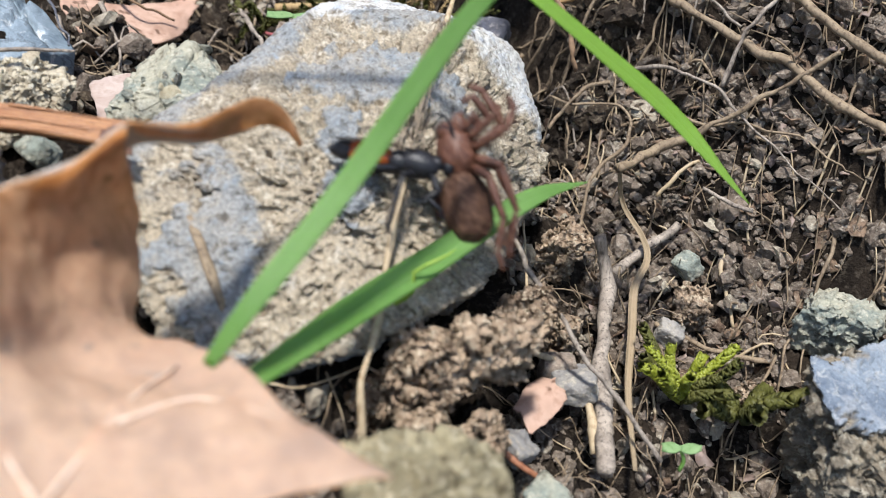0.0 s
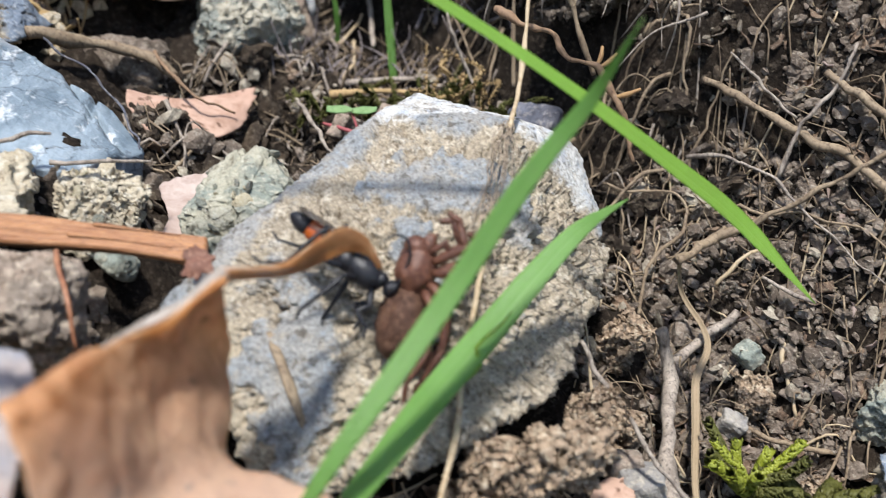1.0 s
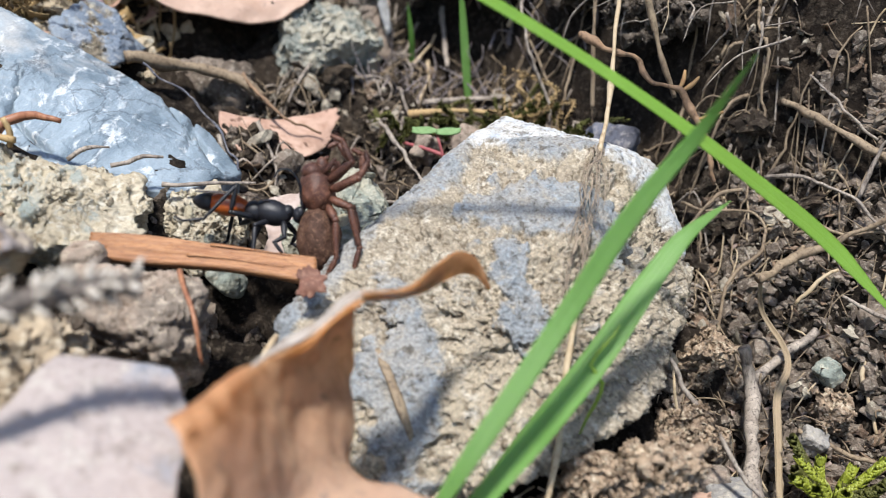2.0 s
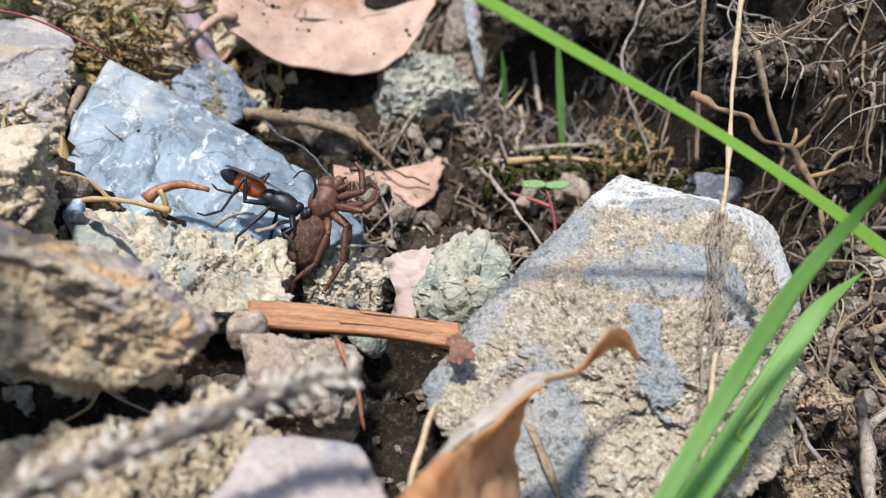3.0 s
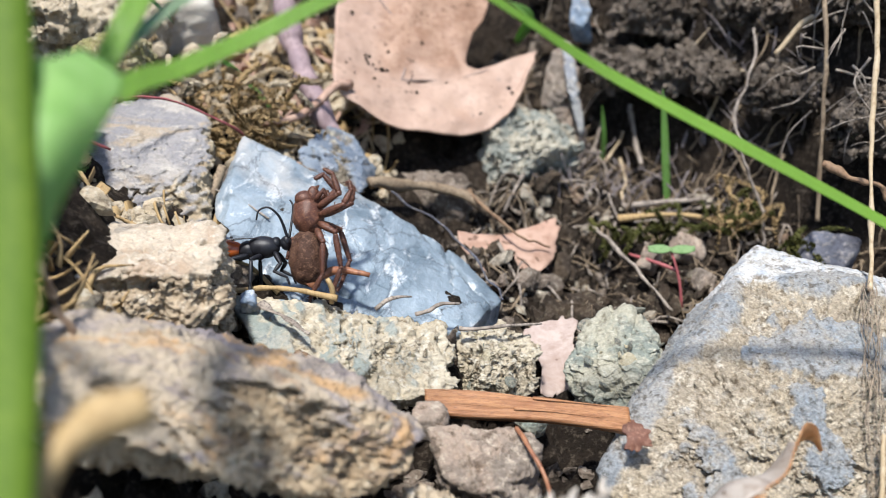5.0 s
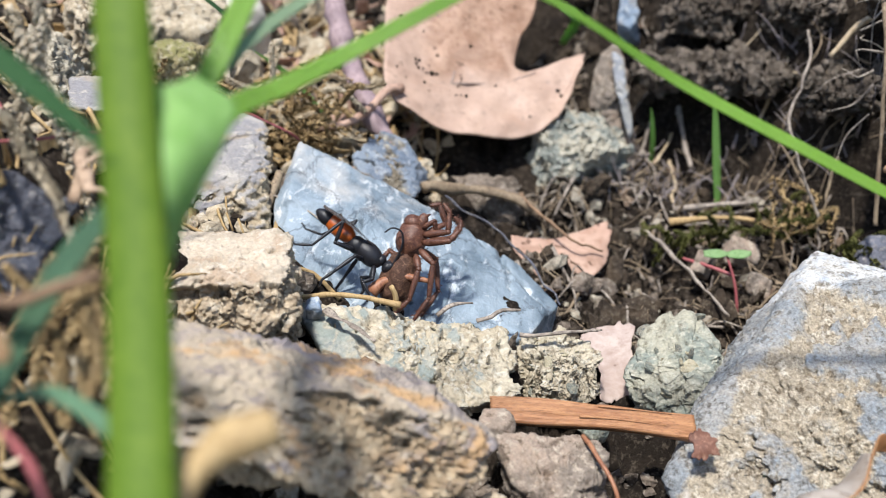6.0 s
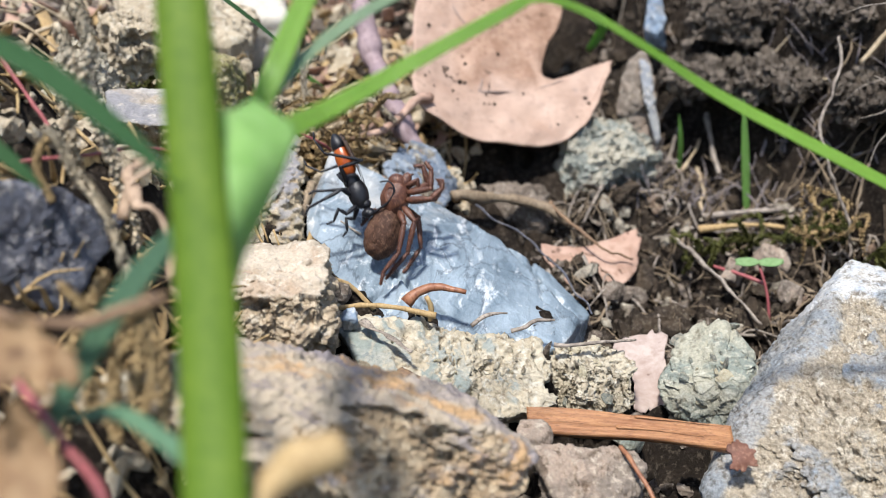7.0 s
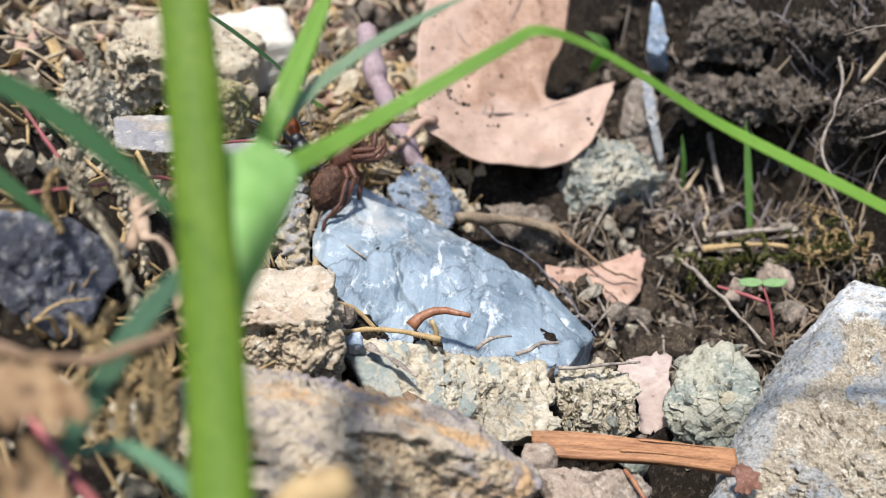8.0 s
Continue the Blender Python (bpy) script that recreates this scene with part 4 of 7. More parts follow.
BLADE_B = [(-1.35, 5.36, 0.85), (-0.59, 6.45, 1.07), (-0.05, 7.1, 1.4), (0.41, 7.6, 1.85), (0.79, 7.95, 2.18), (1.26, 8.25, 2.42)]


def grass():
    """Two blades; a curled young shoot is twined round the lower one. Gives back the lower blade, which the spider presses down."""
    ob = holder("grass_shoot", BLADE_A[0], "two bright green grass blades rising past a stone", "grass")
    v, f = blade_data(BLADE_A, 0.195, (0.3, -0.8, 0.5), 0.15)
    across(link("blade", v, f, M_BLADE, parent=ob, origin=BLADE_A[0]))
    v, f = blade_data(BLADE_B, 0.29, (-0.4, -0.7, 0.55), 0.15, profile=(0.6, 0.95, 1, 0.9, 0.65, 0.03))
    low = across(link("blade", v, f, M_BLADE, parent=ob, origin=BLADE_B[0]))
    pts = [(0.08, 7.12, 1.66), (-0.02, 7.0, 1.58), (-0.14, 6.92, 1.48), (-0.2, 6.88, 1.34), (-0.09, 6.88, 1.2), (-0.09, 6.93, 0.98), (-0.18, 6.98, 0.7), (-0.24, 7.05, 0.42)]
    link("tendril", *tube_data(pts, 0.018, 0.012, profile=(0.3, 1, 1, 1.2, 1.1, 0.9, 0.6)), M_TENDRIL, parent=low, origin=BLADE_B[0], label="thin curled yellow-green shoot")
    return low


LOW_BLADE = grass()


# ---- grass plant close to the lens ----
M_BLADE2 = blade_material("dark_green_blade", (0.02, 0.062, 0.019), (0.034, 0.088, 0.028), (0.014, 0.045, 0.014), rough=0.6, translucent=0.2, spec=0.2, glow=(0.05, 0.15, 0.03))
M_GREYBLADE = blade_material("grey_green_blade", (0.17, 0.25, 0.14), (0.23, 0.31, 0.19), (0.13, 0.20, 0.11), rough=0.5, translucent=0.3, glow=(0.22, 0.34, 0.16))
M_SHEATH = fibre("pale_leaf_sheath", (0.27, 0.47, 0.13), (0.34, 0.54, 0.19), (0.21, 0.39, 0.10), scale=180, stretch=(1, 1, 0.15), rough=0.5, translucent=0.5, depth=0.0001, glow=(0.42, 0.72, 0.16))
M_TEAL = blade_material("blue_green_blade", (0.13, 0.26, 0.15), (0.19, 0.33, 0.20), (0.10, 0.20, 0.11), rough=0.5, translucent=0.35, glow=(0.20, 0.40, 0.20))
STEM = [(-6.00, 1.60, 4.60), (-6.21, 2.44, 5.48), (-6.38, 3.13, 6.05), (-6.54, 3.76, 6.68), (-6.78, 4.66, 7.68), (-6.97, 5.40, 8.56)]
ARC = [(-6.47, 4.9, 6.66), (-6.42, 5.05, 6.69), (-6.35, 5.3, 6.67), (-6.28, 5.55, 6.65), (-5.96, 6.05, 6.71), (-5.57, 6.4, 6.83), (-5.14, 6.7, 6.97), (-4.88, 6.80, 7.05), (-4.49, 7.14, 6.82), (-4.02, 7.38, 6.45),
       (-3.3, 7.72, 5.85), (-2.0, 8.08, 4.98), (-0.46, 8.37, 3.98), (0.69, 8.43, 3.18), (1.82, 8.72, 2.25), (2.57, 8.89, 1.59), (3.45, 8.68, 0.70)]
# the loose sheath below the arching blade: its edge on the stem, its bulge, its free edge
SHEATH = [[(-6.39, 3.13, 6.05), (-6.43, 3.14, 5.92), (-6.44, 3.31, 5.92)],
          [(-6.46, 3.33, 6.25), (-6.44, 3.34, 6.14), (-6.43, 3.54, 6.11)],
          [(-6.52, 3.58, 6.50), (-6.45, 3.59, 6.41), (-6.40, 3.83, 6.37)],
          [(-6.54, 3.74, 6.68), (-6.40, 3.76, 6.60), (-6.31, 4.02, 6.55)],
          [(-6.59, 3.98, 6.88), (-6.36, 4.00, 6.80), (-6.22, 4.30, 6.75)],
          [(-6.65, 4.20, 6.99), (-6.39, 4.22, 6.92), (-6.23, 4.54, 6.86)],
          [(-6.63, 4.30, 7.11), (-6.52, 4.32, 7.04), (-6.48, 4.64, 7.00)]]


def grass_plant():
    foot = (-5.9, 1.2, float(ground_z(-5.9, 1.2)))
    ob = holder("grass_plant", foot, "green grass plant with a stout stem and arching blades", "grass")

    def add(name, data, mat, label=""):
        leaf = link(name, *data, mat, parent=ob, origin=foot, label=label)
        if name == "blade":
            across(leaf)
    add("stem", tube_data([foot] + STEM, 0.165, 0.15, sides=16, step=0.1, flat=0.5), M_STEM)
    add("sheath", sheet_data(SHEATH, 40, 16, 0.012, 0.01, 2), M_SHEATH, "pale translucent green leaf sheath")
    add("blade", blade_data(ARC, 0.165, (0.55, -0.6, 0.55), 0.18, profile=(0.9, 0.9, 0.82, 0.72, 0.64, 0.54, 0.5, 0.56, 0.80, 0.86, 0.82, 0.82, 0.92, 1.2, 1.5, 1.5, 0.1)), M_ARC, "long arching green blade")
    add("blade", blade_data([(-6.72, 5.1, 6.71), (-6.74, 5.35, 6.74), (-6.64, 5.55, 6.94), (-6.56, 5.9, 7.17), (-6.47, 6.3, 7.43), (-6.4, 6.7, 7.69)], 0.17, (0.5, -0.7, 0.4), 0.2), M_ARC)
    add("blade", blade_data([(-6.72, 5.4, 6.71), (-6.65, 5.5, 6.8), (-6.49, 5.9, 6.95), (-6.2, 6.4, 7.09), (-5.77, 6.9, 7.22), (-5.4, 7.3, 7.3)], 0.105, (0.2, -0.6, 0.7), 0.2), M_GREYBLADE)
    add("blade", blade_data([(-6.60, 3.78, 6.82), (-7.18, 4.25, 7.03), (-7.75, 4.6, 7.28), (-8.40, 4.9, 7.5)], 0.17, (0.3, -0.5, 0.8), 0.25, profile=(0.25, 0.6, 0.85, 1, 1, 0.8)), M_BLADE2, "dark green blade")
    add("blade", blade_data([(-6.62, 3.83, 6.65), (-7.16, 3.83, 6.14), (-7.71, 3.73, 5.45), (-7.91, 3.61, 5.07)], 0.15, (0.2, -0.9, 0.3), 0.2), M_TEAL)
    add("blade", blade_data([(-7.62, 3.65, 5.45), (-7.12, 3.53, 5.53), (-6.5, 3.1, 5.3), (-6.1, 2.2, 4.9)], 0.10, (0.1, -0.5, 0.8), 0.2), M_TEAL)
    add("blade", blade_data([(-9.2, 5.55, 6.82), (-8.93, 5.4, 6.68), (-8.56, 5.2, 6.48), (-8.25, 5.0, 6.34)], 0.12, (0.2, -0.7, 0.7), 0.2), M_BLADE2, "dark ribbed green blade")


grass_plant()


# ---- dry leaves ----
def join(*pieces):
    vs, fs, k = [], [], 0
    for v, f in pieces:
        vs.append(np.asarray(v))
        fs += [tuple(int(i) + k for i in q) for q in f]
        k += len(v)
    return np.vstack(vs), fs


def dry_leaf():
    o = (-6.2, 15.5, 3.0)
    ob = holder("dry_leaf", o, "broad pinkish-brown dry leaf lying over stones", "leaf")
    net = [[(-7.32, 14.48, 3.73), (-6.62, 14.54, 3.14), (-5.95, 14.77, 2.90), (-5.10, 15.17, 2.71), (-4.47, 15.72, 2.91), (-3.99, 16.89, 3.50)],
           [(-7.41, 14.53, 3.88), (-6.64, 14.84, 3.31), (-5.96, 15.23, 3.14), (-5.04, 15.55, 2.95), (-4.42, 16.10, 3.05), (-4.00, 17.00, 3.56)],
           [(-7.50, 14.66, 3.96), (-6.67, 15.31, 3.62), (-5.99, 15.80, 3.45), (-5.12, 15.90, 3.22), (-4.48, 16.40, 3.20), (-4.04, 17.12, 3.62)],
           [(-7.58, 15.20, 4.25), (-6.85, 15.75, 3.95), (-6.20, 16.15, 3.80), (-5.62, 16.40, 3.66), (-5.36, 16.50, 3.58), (-5.24, 16.50, 3.50)],
           [(-7.62, 15.80, 4.55), (-7.01, 16.20, 4.30), (-6.40, 16.60, 4.22), (-5.80, 16.95, 4.10), (-5.45, 17.10, 4.02), (-5.25, 17.20, 3.95)],
           [(-7.69, 16.73, 5.00), (-6.99, 17.23, 4.90), (-6.40, 17.55, 4.84), (-5.80, 17.85, 4.66), (-5.30, 18.00, 4.40), (-4.98, 18.05, 4.24)],
           [(-7.50, 18.29, 5.80), (-6.62, 18.72, 5.66), (-6.10, 19.00, 5.60), (-5.50, 19.20, 5.45), (-5.10, 19.30, 5.25), (-4.78, 19.33, 5.08)]]
    leaf = link("blade", *sheet_data(net, 90, 60, 0.035, 0.05, 5), M_BROADLEAF, parent=ob, origin=o)
    gu, gw = [g.ravel() for g in np.meshgrid(np.linspace(0, 1, 90), np.linspace(0, 1, 60), indexing="ij")]
    wear = fbm(np.stack([gu * 6, gw * 5, 0 * gu], 1), 1.0, 4, 9)
    rim = np.clip(np.maximum(np.clip((0.42 - gu) / 0.14, 0, 1), np.clip((0.36 - gw) / 0.14, 0, 1)) + 0.35 * wear, 0, 1)
    leaf.data.attributes.new("bleach_or_sunlit", "FLOAT", "POINT").data.foreach_set("value", np.tile(rim, 2).astype(np.float32))
    for way in ([(0.0, 0.08), (0.3, 0.3), (0.6, 0.5), (0.95, 0.62)], [(0.3, 0.3), (0.33, 0.6), (0.3, 0.9)], [(0.6, 0.5), (0.7, 0.3), (0.85, 0.12)]):
        pts = [sheet_point(net, u, w) + (0, -0.01, 0.015) for u, w in way]
        link("vein", *tube_data(pts, 0.025, 0.012), M_PALELEAF, parent=leaf, origin=o, label="raised leaf vein")
    rs = np.random.RandomState(31)
    crumbs = []
    for _ in range(46):
        u, w = (rs.uniform(0.05, 0.95), rs.uniform(0.05, 0.95)) if rs.rand() < 0.5 else (0.3 + 0.12 * rs.randn(), 0.25 + 0.12 * rs.randn())
        r = rs.uniform(0.015, 0.05)
        six = np.array([(1, 0, 0), (-1, 0, 0), (0, 1, 0), (0, -1, 0), (0, 0, 1), (0, 0, -1)]) * r * (0.6 + 0.8 * rs.rand(6, 3))
        crumbs.append((six + sheet_point(net, min(max(u, 0.02), 0.98), min(max(w, 0.02), 0.98)) + (0, -0.03, 0.045), [(0, 2, 4), (2, 1, 4), (1, 3, 4), (3, 0, 4), (2, 0, 5), (1, 2, 5), (3, 1, 5), (0, 3, 5)]))
    tagged(link("leaf_specks", *join(*crumbs), M_SOIL, label="dark soil specks scattered on the dry leaf", kind="stuff"), category="soil")
    link("stalk", *tube_data([(-7.20, 14.62, 3.88), (-7.38, 14.36, 3.95), (-7.69, 13.70, 3.75), (-7.95, 13.45, 3.68), (-8.32, 13.35, 3.67), (-8.7, 13.3, 3.6)], 0.09, 0.045, wobble=0.03), M_PINKLEAF, parent=ob, origin=o)


dry_leaf()


def leaf_scrap(name, net, mat, label, nu=30, nv=24, thick=0.025, ripple=0.04, seed=0, torn=0.22, kind_of="leaf"):
    """A bent scrap with a torn, uneven rim."""
    v, f = sheet_data(net, nu, nv, thick, ripple, seed)
    gu, gw = [g.ravel() for g in np.meshgrid(np.linspace(-1, 1, nu), np.linspace(-1, 1, nv), indexing="ij")]
    rim = np.clip((np.maximum(abs(gu), abs(gw)) - 0.55) / 0.45, 0, 1)
    corner = np.clip(np.hypot(gu, gw) - 1, 0, 1)
    bite = np.clip(0.5 + 0.9 * fbm(np.stack([gu * 2.2, gw * 2.2, 0 * gu + seed], 1), 1.0, 4, seed + 20), 0, 1)
    v = v + (v.mean(0) - v) * np.tile(rim * bite * torn + 0.5 * corner * torn, 2)[:, None]
    o = v.mean(0)
    return tagged(link(name, v, f, mat, origin=o, label=label), category=kind_of)


leaf_scrap("leaf_scrap", [[(-5.35, 12.6, 2.0), (-5.0, 12.0, 1.6), (-4.6, 11.9, 1.35)], [(-4.75, 12.9, 1.75), (-4.55, 12.5, 1.55), (-4.4, 12.1, 1.35)], [(-4.3, 13.3, 1.62), (-4.1, 12.8, 1.5), (-3.95, 12.4, 1.3)], [(-3.6, 13.9, 1.62), (-3.65, 13.4, 1.45), (-3.7, 12.9, 1.25)]],
           M_PINKLEAF, "torn pinkish dry leaf beside the slate slab", seed=3, torn=0.1)
leaf_scrap("leaf_scrap", [[(-4.17, 10.70, 1.42), (-3.95, 10.80, 1.49), (-3.67, 10.80, 1.51), (-3.43, 10.65, 1.46)], [(-4.24, 10.40, 1.40), (-3.97, 10.45, 1.39), (-3.71, 10.45, 1.41), (-3.49, 10.35, 1.42)], [(-4.03, 10.00, 1.30), (-3.86, 10.05, 1.29), (-3.69, 10.05, 1.29), (-3.52, 9.95, 1.30)], [(-3.98, 9.40, 1.09), (-3.86, 9.45, 1.02), (-3.71, 9.45, 1.02), (-3.59, 9.40, 1.12)]],
           M_PALESCRAP, "pale dry leaf strip between two small stones", seed=4)
M_DARKBARK = fibre("dark_red_bark", (0.16, 0.07, 0.045), (0.11, 0.05, 0.035), (0.22, 0.12, 0.08), scale=400)
leaf_scrap("bark_flake", [[(-3.09, 7.76, 1.90), (-2.98, 7.80, 1.94), (-2.86, 7.82, 1.91)], [(-3.10, 7.70, 1.84), (-2.96, 7.72, 1.85), (-2.80, 7.76, 1.86)], [(-3.09, 7.60, 1.78), (-2.95, 7.62, 1.81), (-2.76, 7.68, 1.80)], [(-3.08, 7.52, 1.72), (-2.95, 7.53, 1.69), (-2.74, 7.58, 1.73)]], M_DARKBARK, "small dark red-brown bark flake on the stone", thick=0.04, ripple=0.02, seed=51, torn=0.3, kind_of="bark")
leaf_scrap("leaf_scrap", [[(0.85, 7.45, -1.2), (0.95, 7.35, -1.22), (1.05, 7.15, -1.32)], [(1.05, 7.8, -1.15), (1.2, 7.65, -1.15), (1.3, 7.4, -1.28)], [(1.3, 8.0, -1.15), (1.42, 7.9, -1.15), (1.5, 7.7, -1.25)]], M_PINKLEAF, "dull dry leaf half under twigs", seed=6, torn=0.12)
M_TANLEAF = fibre("tan_dry_leaf", (0.29, 0.18, 0.09), (0.37, 0.245, 0.13), (0.20, 0.11, 0.055), scale=150, translucent=0.3, blotch=(0.20, 0.11, 0.05))
leaf_scrap("brown_leaf_edge", [[(-7.62, 2.9, 6.22), (-7.36, 3.0, 6.12), (-7.16, 2.95, 5.96)], [(-7.55, 2.75, 5.95), (-7.25, 2.85, 5.9), (-7.02, 2.75, 5.76)], [(-7.45, 2.5, 5.7), (-7.1, 2.6, 5.65), (-6.84, 2.5, 5.6)], [(-7.4, 2.2, 5.2), (-7.0, 2.2, 5.2), (-6.75, 2.2, 5.2)]],
           M_TANLEAF, "tan dry leaf propped close to the lens", ripple=0.1, seed=8, torn=0.5)
leaf_scrap("brown_leaf_edge", [[(-7.9, 3.5, 6.35), (-7.6, 3.55, 6.28), (-7.3, 3.5, 6.1)], [(-7.85, 3.35, 6.15), (-7.5, 3.4, 6.1), (-7.2, 3.35, 5.95)], [(-7.8, 3.2, 5.95), (-7.5, 3.25, 5.9), (-7.25, 3.2, 5.8)]],
           M_TANLEAF, "torn tan leaf strip close to the lens", ripple=0.1, seed=9, torn=0.5)


def wood_sliver():
    """Flat splinter of orange wood, ribbed along its length."""
    n, m = 60, 22
    u, w = np.linspace(0, 1, n), np.linspace(0, 1, m)
    a, b = np.array([-5.28, 7.93, 2.11]), np.array([-2.97, 8.06, 1.73])
    top = []
    for i, s in enumerate(u):
        for j, q in enumerate(w):
            c = a + (b - a) * s + np.array([0.02, -0.20, -0.15]) * (q - 0.5) * (1.0 + 0.12 * math.sin(7 * s))
            c[2] += 0.006 * math.sin(q * 31 + 2 * math.sin(3 * s)) + 0.03 * math.sin(s * 3) + (0.02 if abs(q - 0.55) < 0.06 else 0)
            top.append(c)
    top = np.array(top)
    v = np.vstack([top, top - (0.0, -0.03, 0.10)])
    k = n * m
    q = lambda i, j: i * m + j
    f = [(q(i, j), q(i, j + 1), q(i + 1, j + 1), q(i + 1, j)) for i in range(n - 1) for j in range(m - 1)]
    f += [(k + q(i, j), k + q(i + 1, j), k + q(i + 1, j + 1), k + q(i, j + 1)) for i in range(n - 1) for j in range(m - 1)]
    edge = [q(i, 0) for i in range(n)] + [q(n - 1, j) for j in range(1, m)] + [q(i, m - 1) for i in range(n - 2, -1, -1)] + [q(0, j) for j in range(m - 2, 0, -1)]
    f += [(x, y, k + y, k + x) for x, y in zip(edge, edge[1:] + edge[:1])]
    ob = holder("wood_sliver", a, "flat orange-brown wood splinter wedged between stones", "wood")
    board = link("board", v, f, M_BARK, parent=ob, origin=a)
    rs = np.random.RandomState(4)
    for k in (0, 5):
        s0 = rs.uniform(0.0, 0.55)
        s1 = s0 + rs.uniform(0.25, 0.45)
        off = np.array([0.02, -0.20, -0.15]) * (k / 8 * 0.92 - 0.46)
        line = [a + (b - a) * s + off + (0, -0.004, 0.004 + 0.03 * math.sin(s * 3)) + rs.randn(3) * 0.004 for s in (s0, s0 * 0.6 + s1 * 0.4, s1)]
        link("splinter", *tube_data(line, 0.024, 0.006, sides=6, knots=0.3, seed=k, step=0.06, flat=0.6), M_BARK, parent=board, origin=a)


wood_sliver()

# ---- roots, twigs and straws ----
import itertools

COUNT = itertools.count()


def strand(name, r0, r1, mat, label, pts):
    """One root, twig or straw, uneven along its length."""
    rod(name, pts, r0, r1, mat, label, name, sides=9, wobble=0.018 if name == "straw" else 0.05, knots=0.32, seed=next(COUNT), step=0.07)


strand("root", 0.055, 0.06, M_ROOT, "thick pale root lying along the soil bank", [(2.9, 12.2, 2.1), (3.52, 11.5, 1.95), (4.10, 10.97, 1.70), (4.37, 10.75, 1.68), (4.62, 10.45, 1.50), (5.3, 9.73, 1.11), (6.0, 9.2, 0.8)])
strand("root", 0.06, 0.065, M_ROOT, "stout pale root at the top of the bank", [(4.2, 11.3, 2.55), (4.48, 10.93, 2.35), (4.85, 10.52, 2.12), (5.25, 10.07, 1.86), (6.0, 9.4, 1.5)])
strand("root", 0.0186, 0.0341, M_TWIG, "dark forked rootlet crossing a pale root", [(4.48, 11.21, 2.88), (4.11, 11.09, 2.10), (3.89, 11.14, 1.82), (3.66, 11.00, 1.22)])
strand("root", 0.0155, 0.0186, M_TWIG, "thin dry rootlet from the bank", [(3.25, 12.20, 2.58), (3.54, 11.70, 2.25), (3.87, 11.23, 1.96)])
strand("root", 0.03, 0.06, M_ROOT, "flattened pale root bending over the soil", [(4.82, 10.38, 1.89), (4.38, 10.48, 1.45), (3.99, 10.62, 1.15), (3.46, 10.77, 0.75), (2.9, 10.75, 0.45), (2.33, 10.24, 0.44)])
strand("root", 0.0217, 0.0248, M_ROOT, "yellowish root beside the large stone", [(1.54, 11.31, 0.47), (1.99, 11.82, 0.82), (2.44, 11.81, 1.01)])
strand("root", 0.0217, 0.0279, M_ROOT, "bent yellowish root hanging from the bank", [(1.61, 11.92, 0.78), (1.91, 11.75, 0.72), (2.49, 11.54, 0.80), (2.64, 11.31, 0.61), (2.54, 11.11, 0.32), (2.09, 10.88, -0.13), (1.99, 10.49, -0.61)])
strand("root", 0.0248, 0.0112, M_TWIG, "long thin grey root across the bank", [(2.70, 11.81, 1.16), (3.11, 11.51, 1.31), (3.60, 11.03, 1.21), (4.02, 10.55, 0.90), (4.48, 10.04, 0.51), (4.98, 9.59, 0.13)])
strand("root", 0.031, 0.0217, M_STRAW, "short whitish broken root end", [(2.86, 10.42, -0.11), (3.07, 10.49, 0.12), (3.40, 10.47, 0.39)])
strand("root", 0.0186, 0.0279, M_TWIG, "grey root stub under a blade tip", [(3.45, 10.40, 0.05), (4.00, 9.98, -0.07)])
strand("twig", 0.07, 0.11, M_TWIG, "upright grey weathered twig in the soil", [(2.02, 9.55, -0.17), (2.18, 9.43, -0.79), (2.05, 8.74, -1.06), (1.98, 7.98, -1.38), (1.90, 7.05, -1.75)])
strand("twig", 0.028, 0.035, M_TWIG, "long thin pale twig leaning on soil", [(0.86, 8.55, 0.28), (1.22, 8.22, -0.17), (1.66, 7.80, -0.72), (2.11, 7.46, -1.27), (2.48, 7.24, -1.70)])
strand("straw", 0.018, 0.018, M_STRAW, "thin upright straw beside the large stone", [(1.13, 9.73, -0.07), (1.12, 9.00, -0.60), (1.24, 8.78, -1.02)])
strand("straw", 0.04, 0.07, M_STRAW, "curved brown stem sheath on the soil", [(0.88, 8.20, -0.90), (1.37, 8.18, -1.06), (1.71, 7.93, -1.33), (1.82, 7.35, -1.72)])
strand("twig", 0.03, 0.02, M_STRAW, "short pale stick on the soil", [(3.75, 10.08, -0.66), (3.86, 9.47, -1.49)])
strand("twig", 0.025, 0.03, M_ROOT, "thin stick lying on crumbly soil", [(2.82, 9.41, -1.41), (3.73, 9.08, -1.64), (4.35, 9.00, -1.66)])
strand("twig", 0.06, 0.05, M_TWIG, "flat grey stick behind an upright twig", [(2.35, 9.91, -0.96), (2.76, 10.23, -0.76), (3.19, 10.43, -0.48)])
strand("straw", 0.015, 0.012, M_STRAW, "fine pale fibre under the large stone", [(-1.6, 6.60, -0.16), (-1.20, 6.66, -0.26), (-0.85, 6.96, -0.32), (-0.7, 7.2, -0.4)])
strand("straw", 0.02, 0.035, M_STRAW, "thin tan fibre curving to the ground", [(-0.64, 7.17, -0.40), (-0.18, 7.10, -0.66), (0.11, 6.92, -0.94), (0.46, 6.86, -1.20)])
strand("straw", 0.03, 0.04, M_STRAW, "yellowish straw standing before the large stone", [(-0.22, 8.0, 1.55), (-0.36, 7.4, 1.0), (-0.48, 6.85, 0.45), (-0.60, 6.35, 0.1), (-0.62, 6.1, -0.5)])
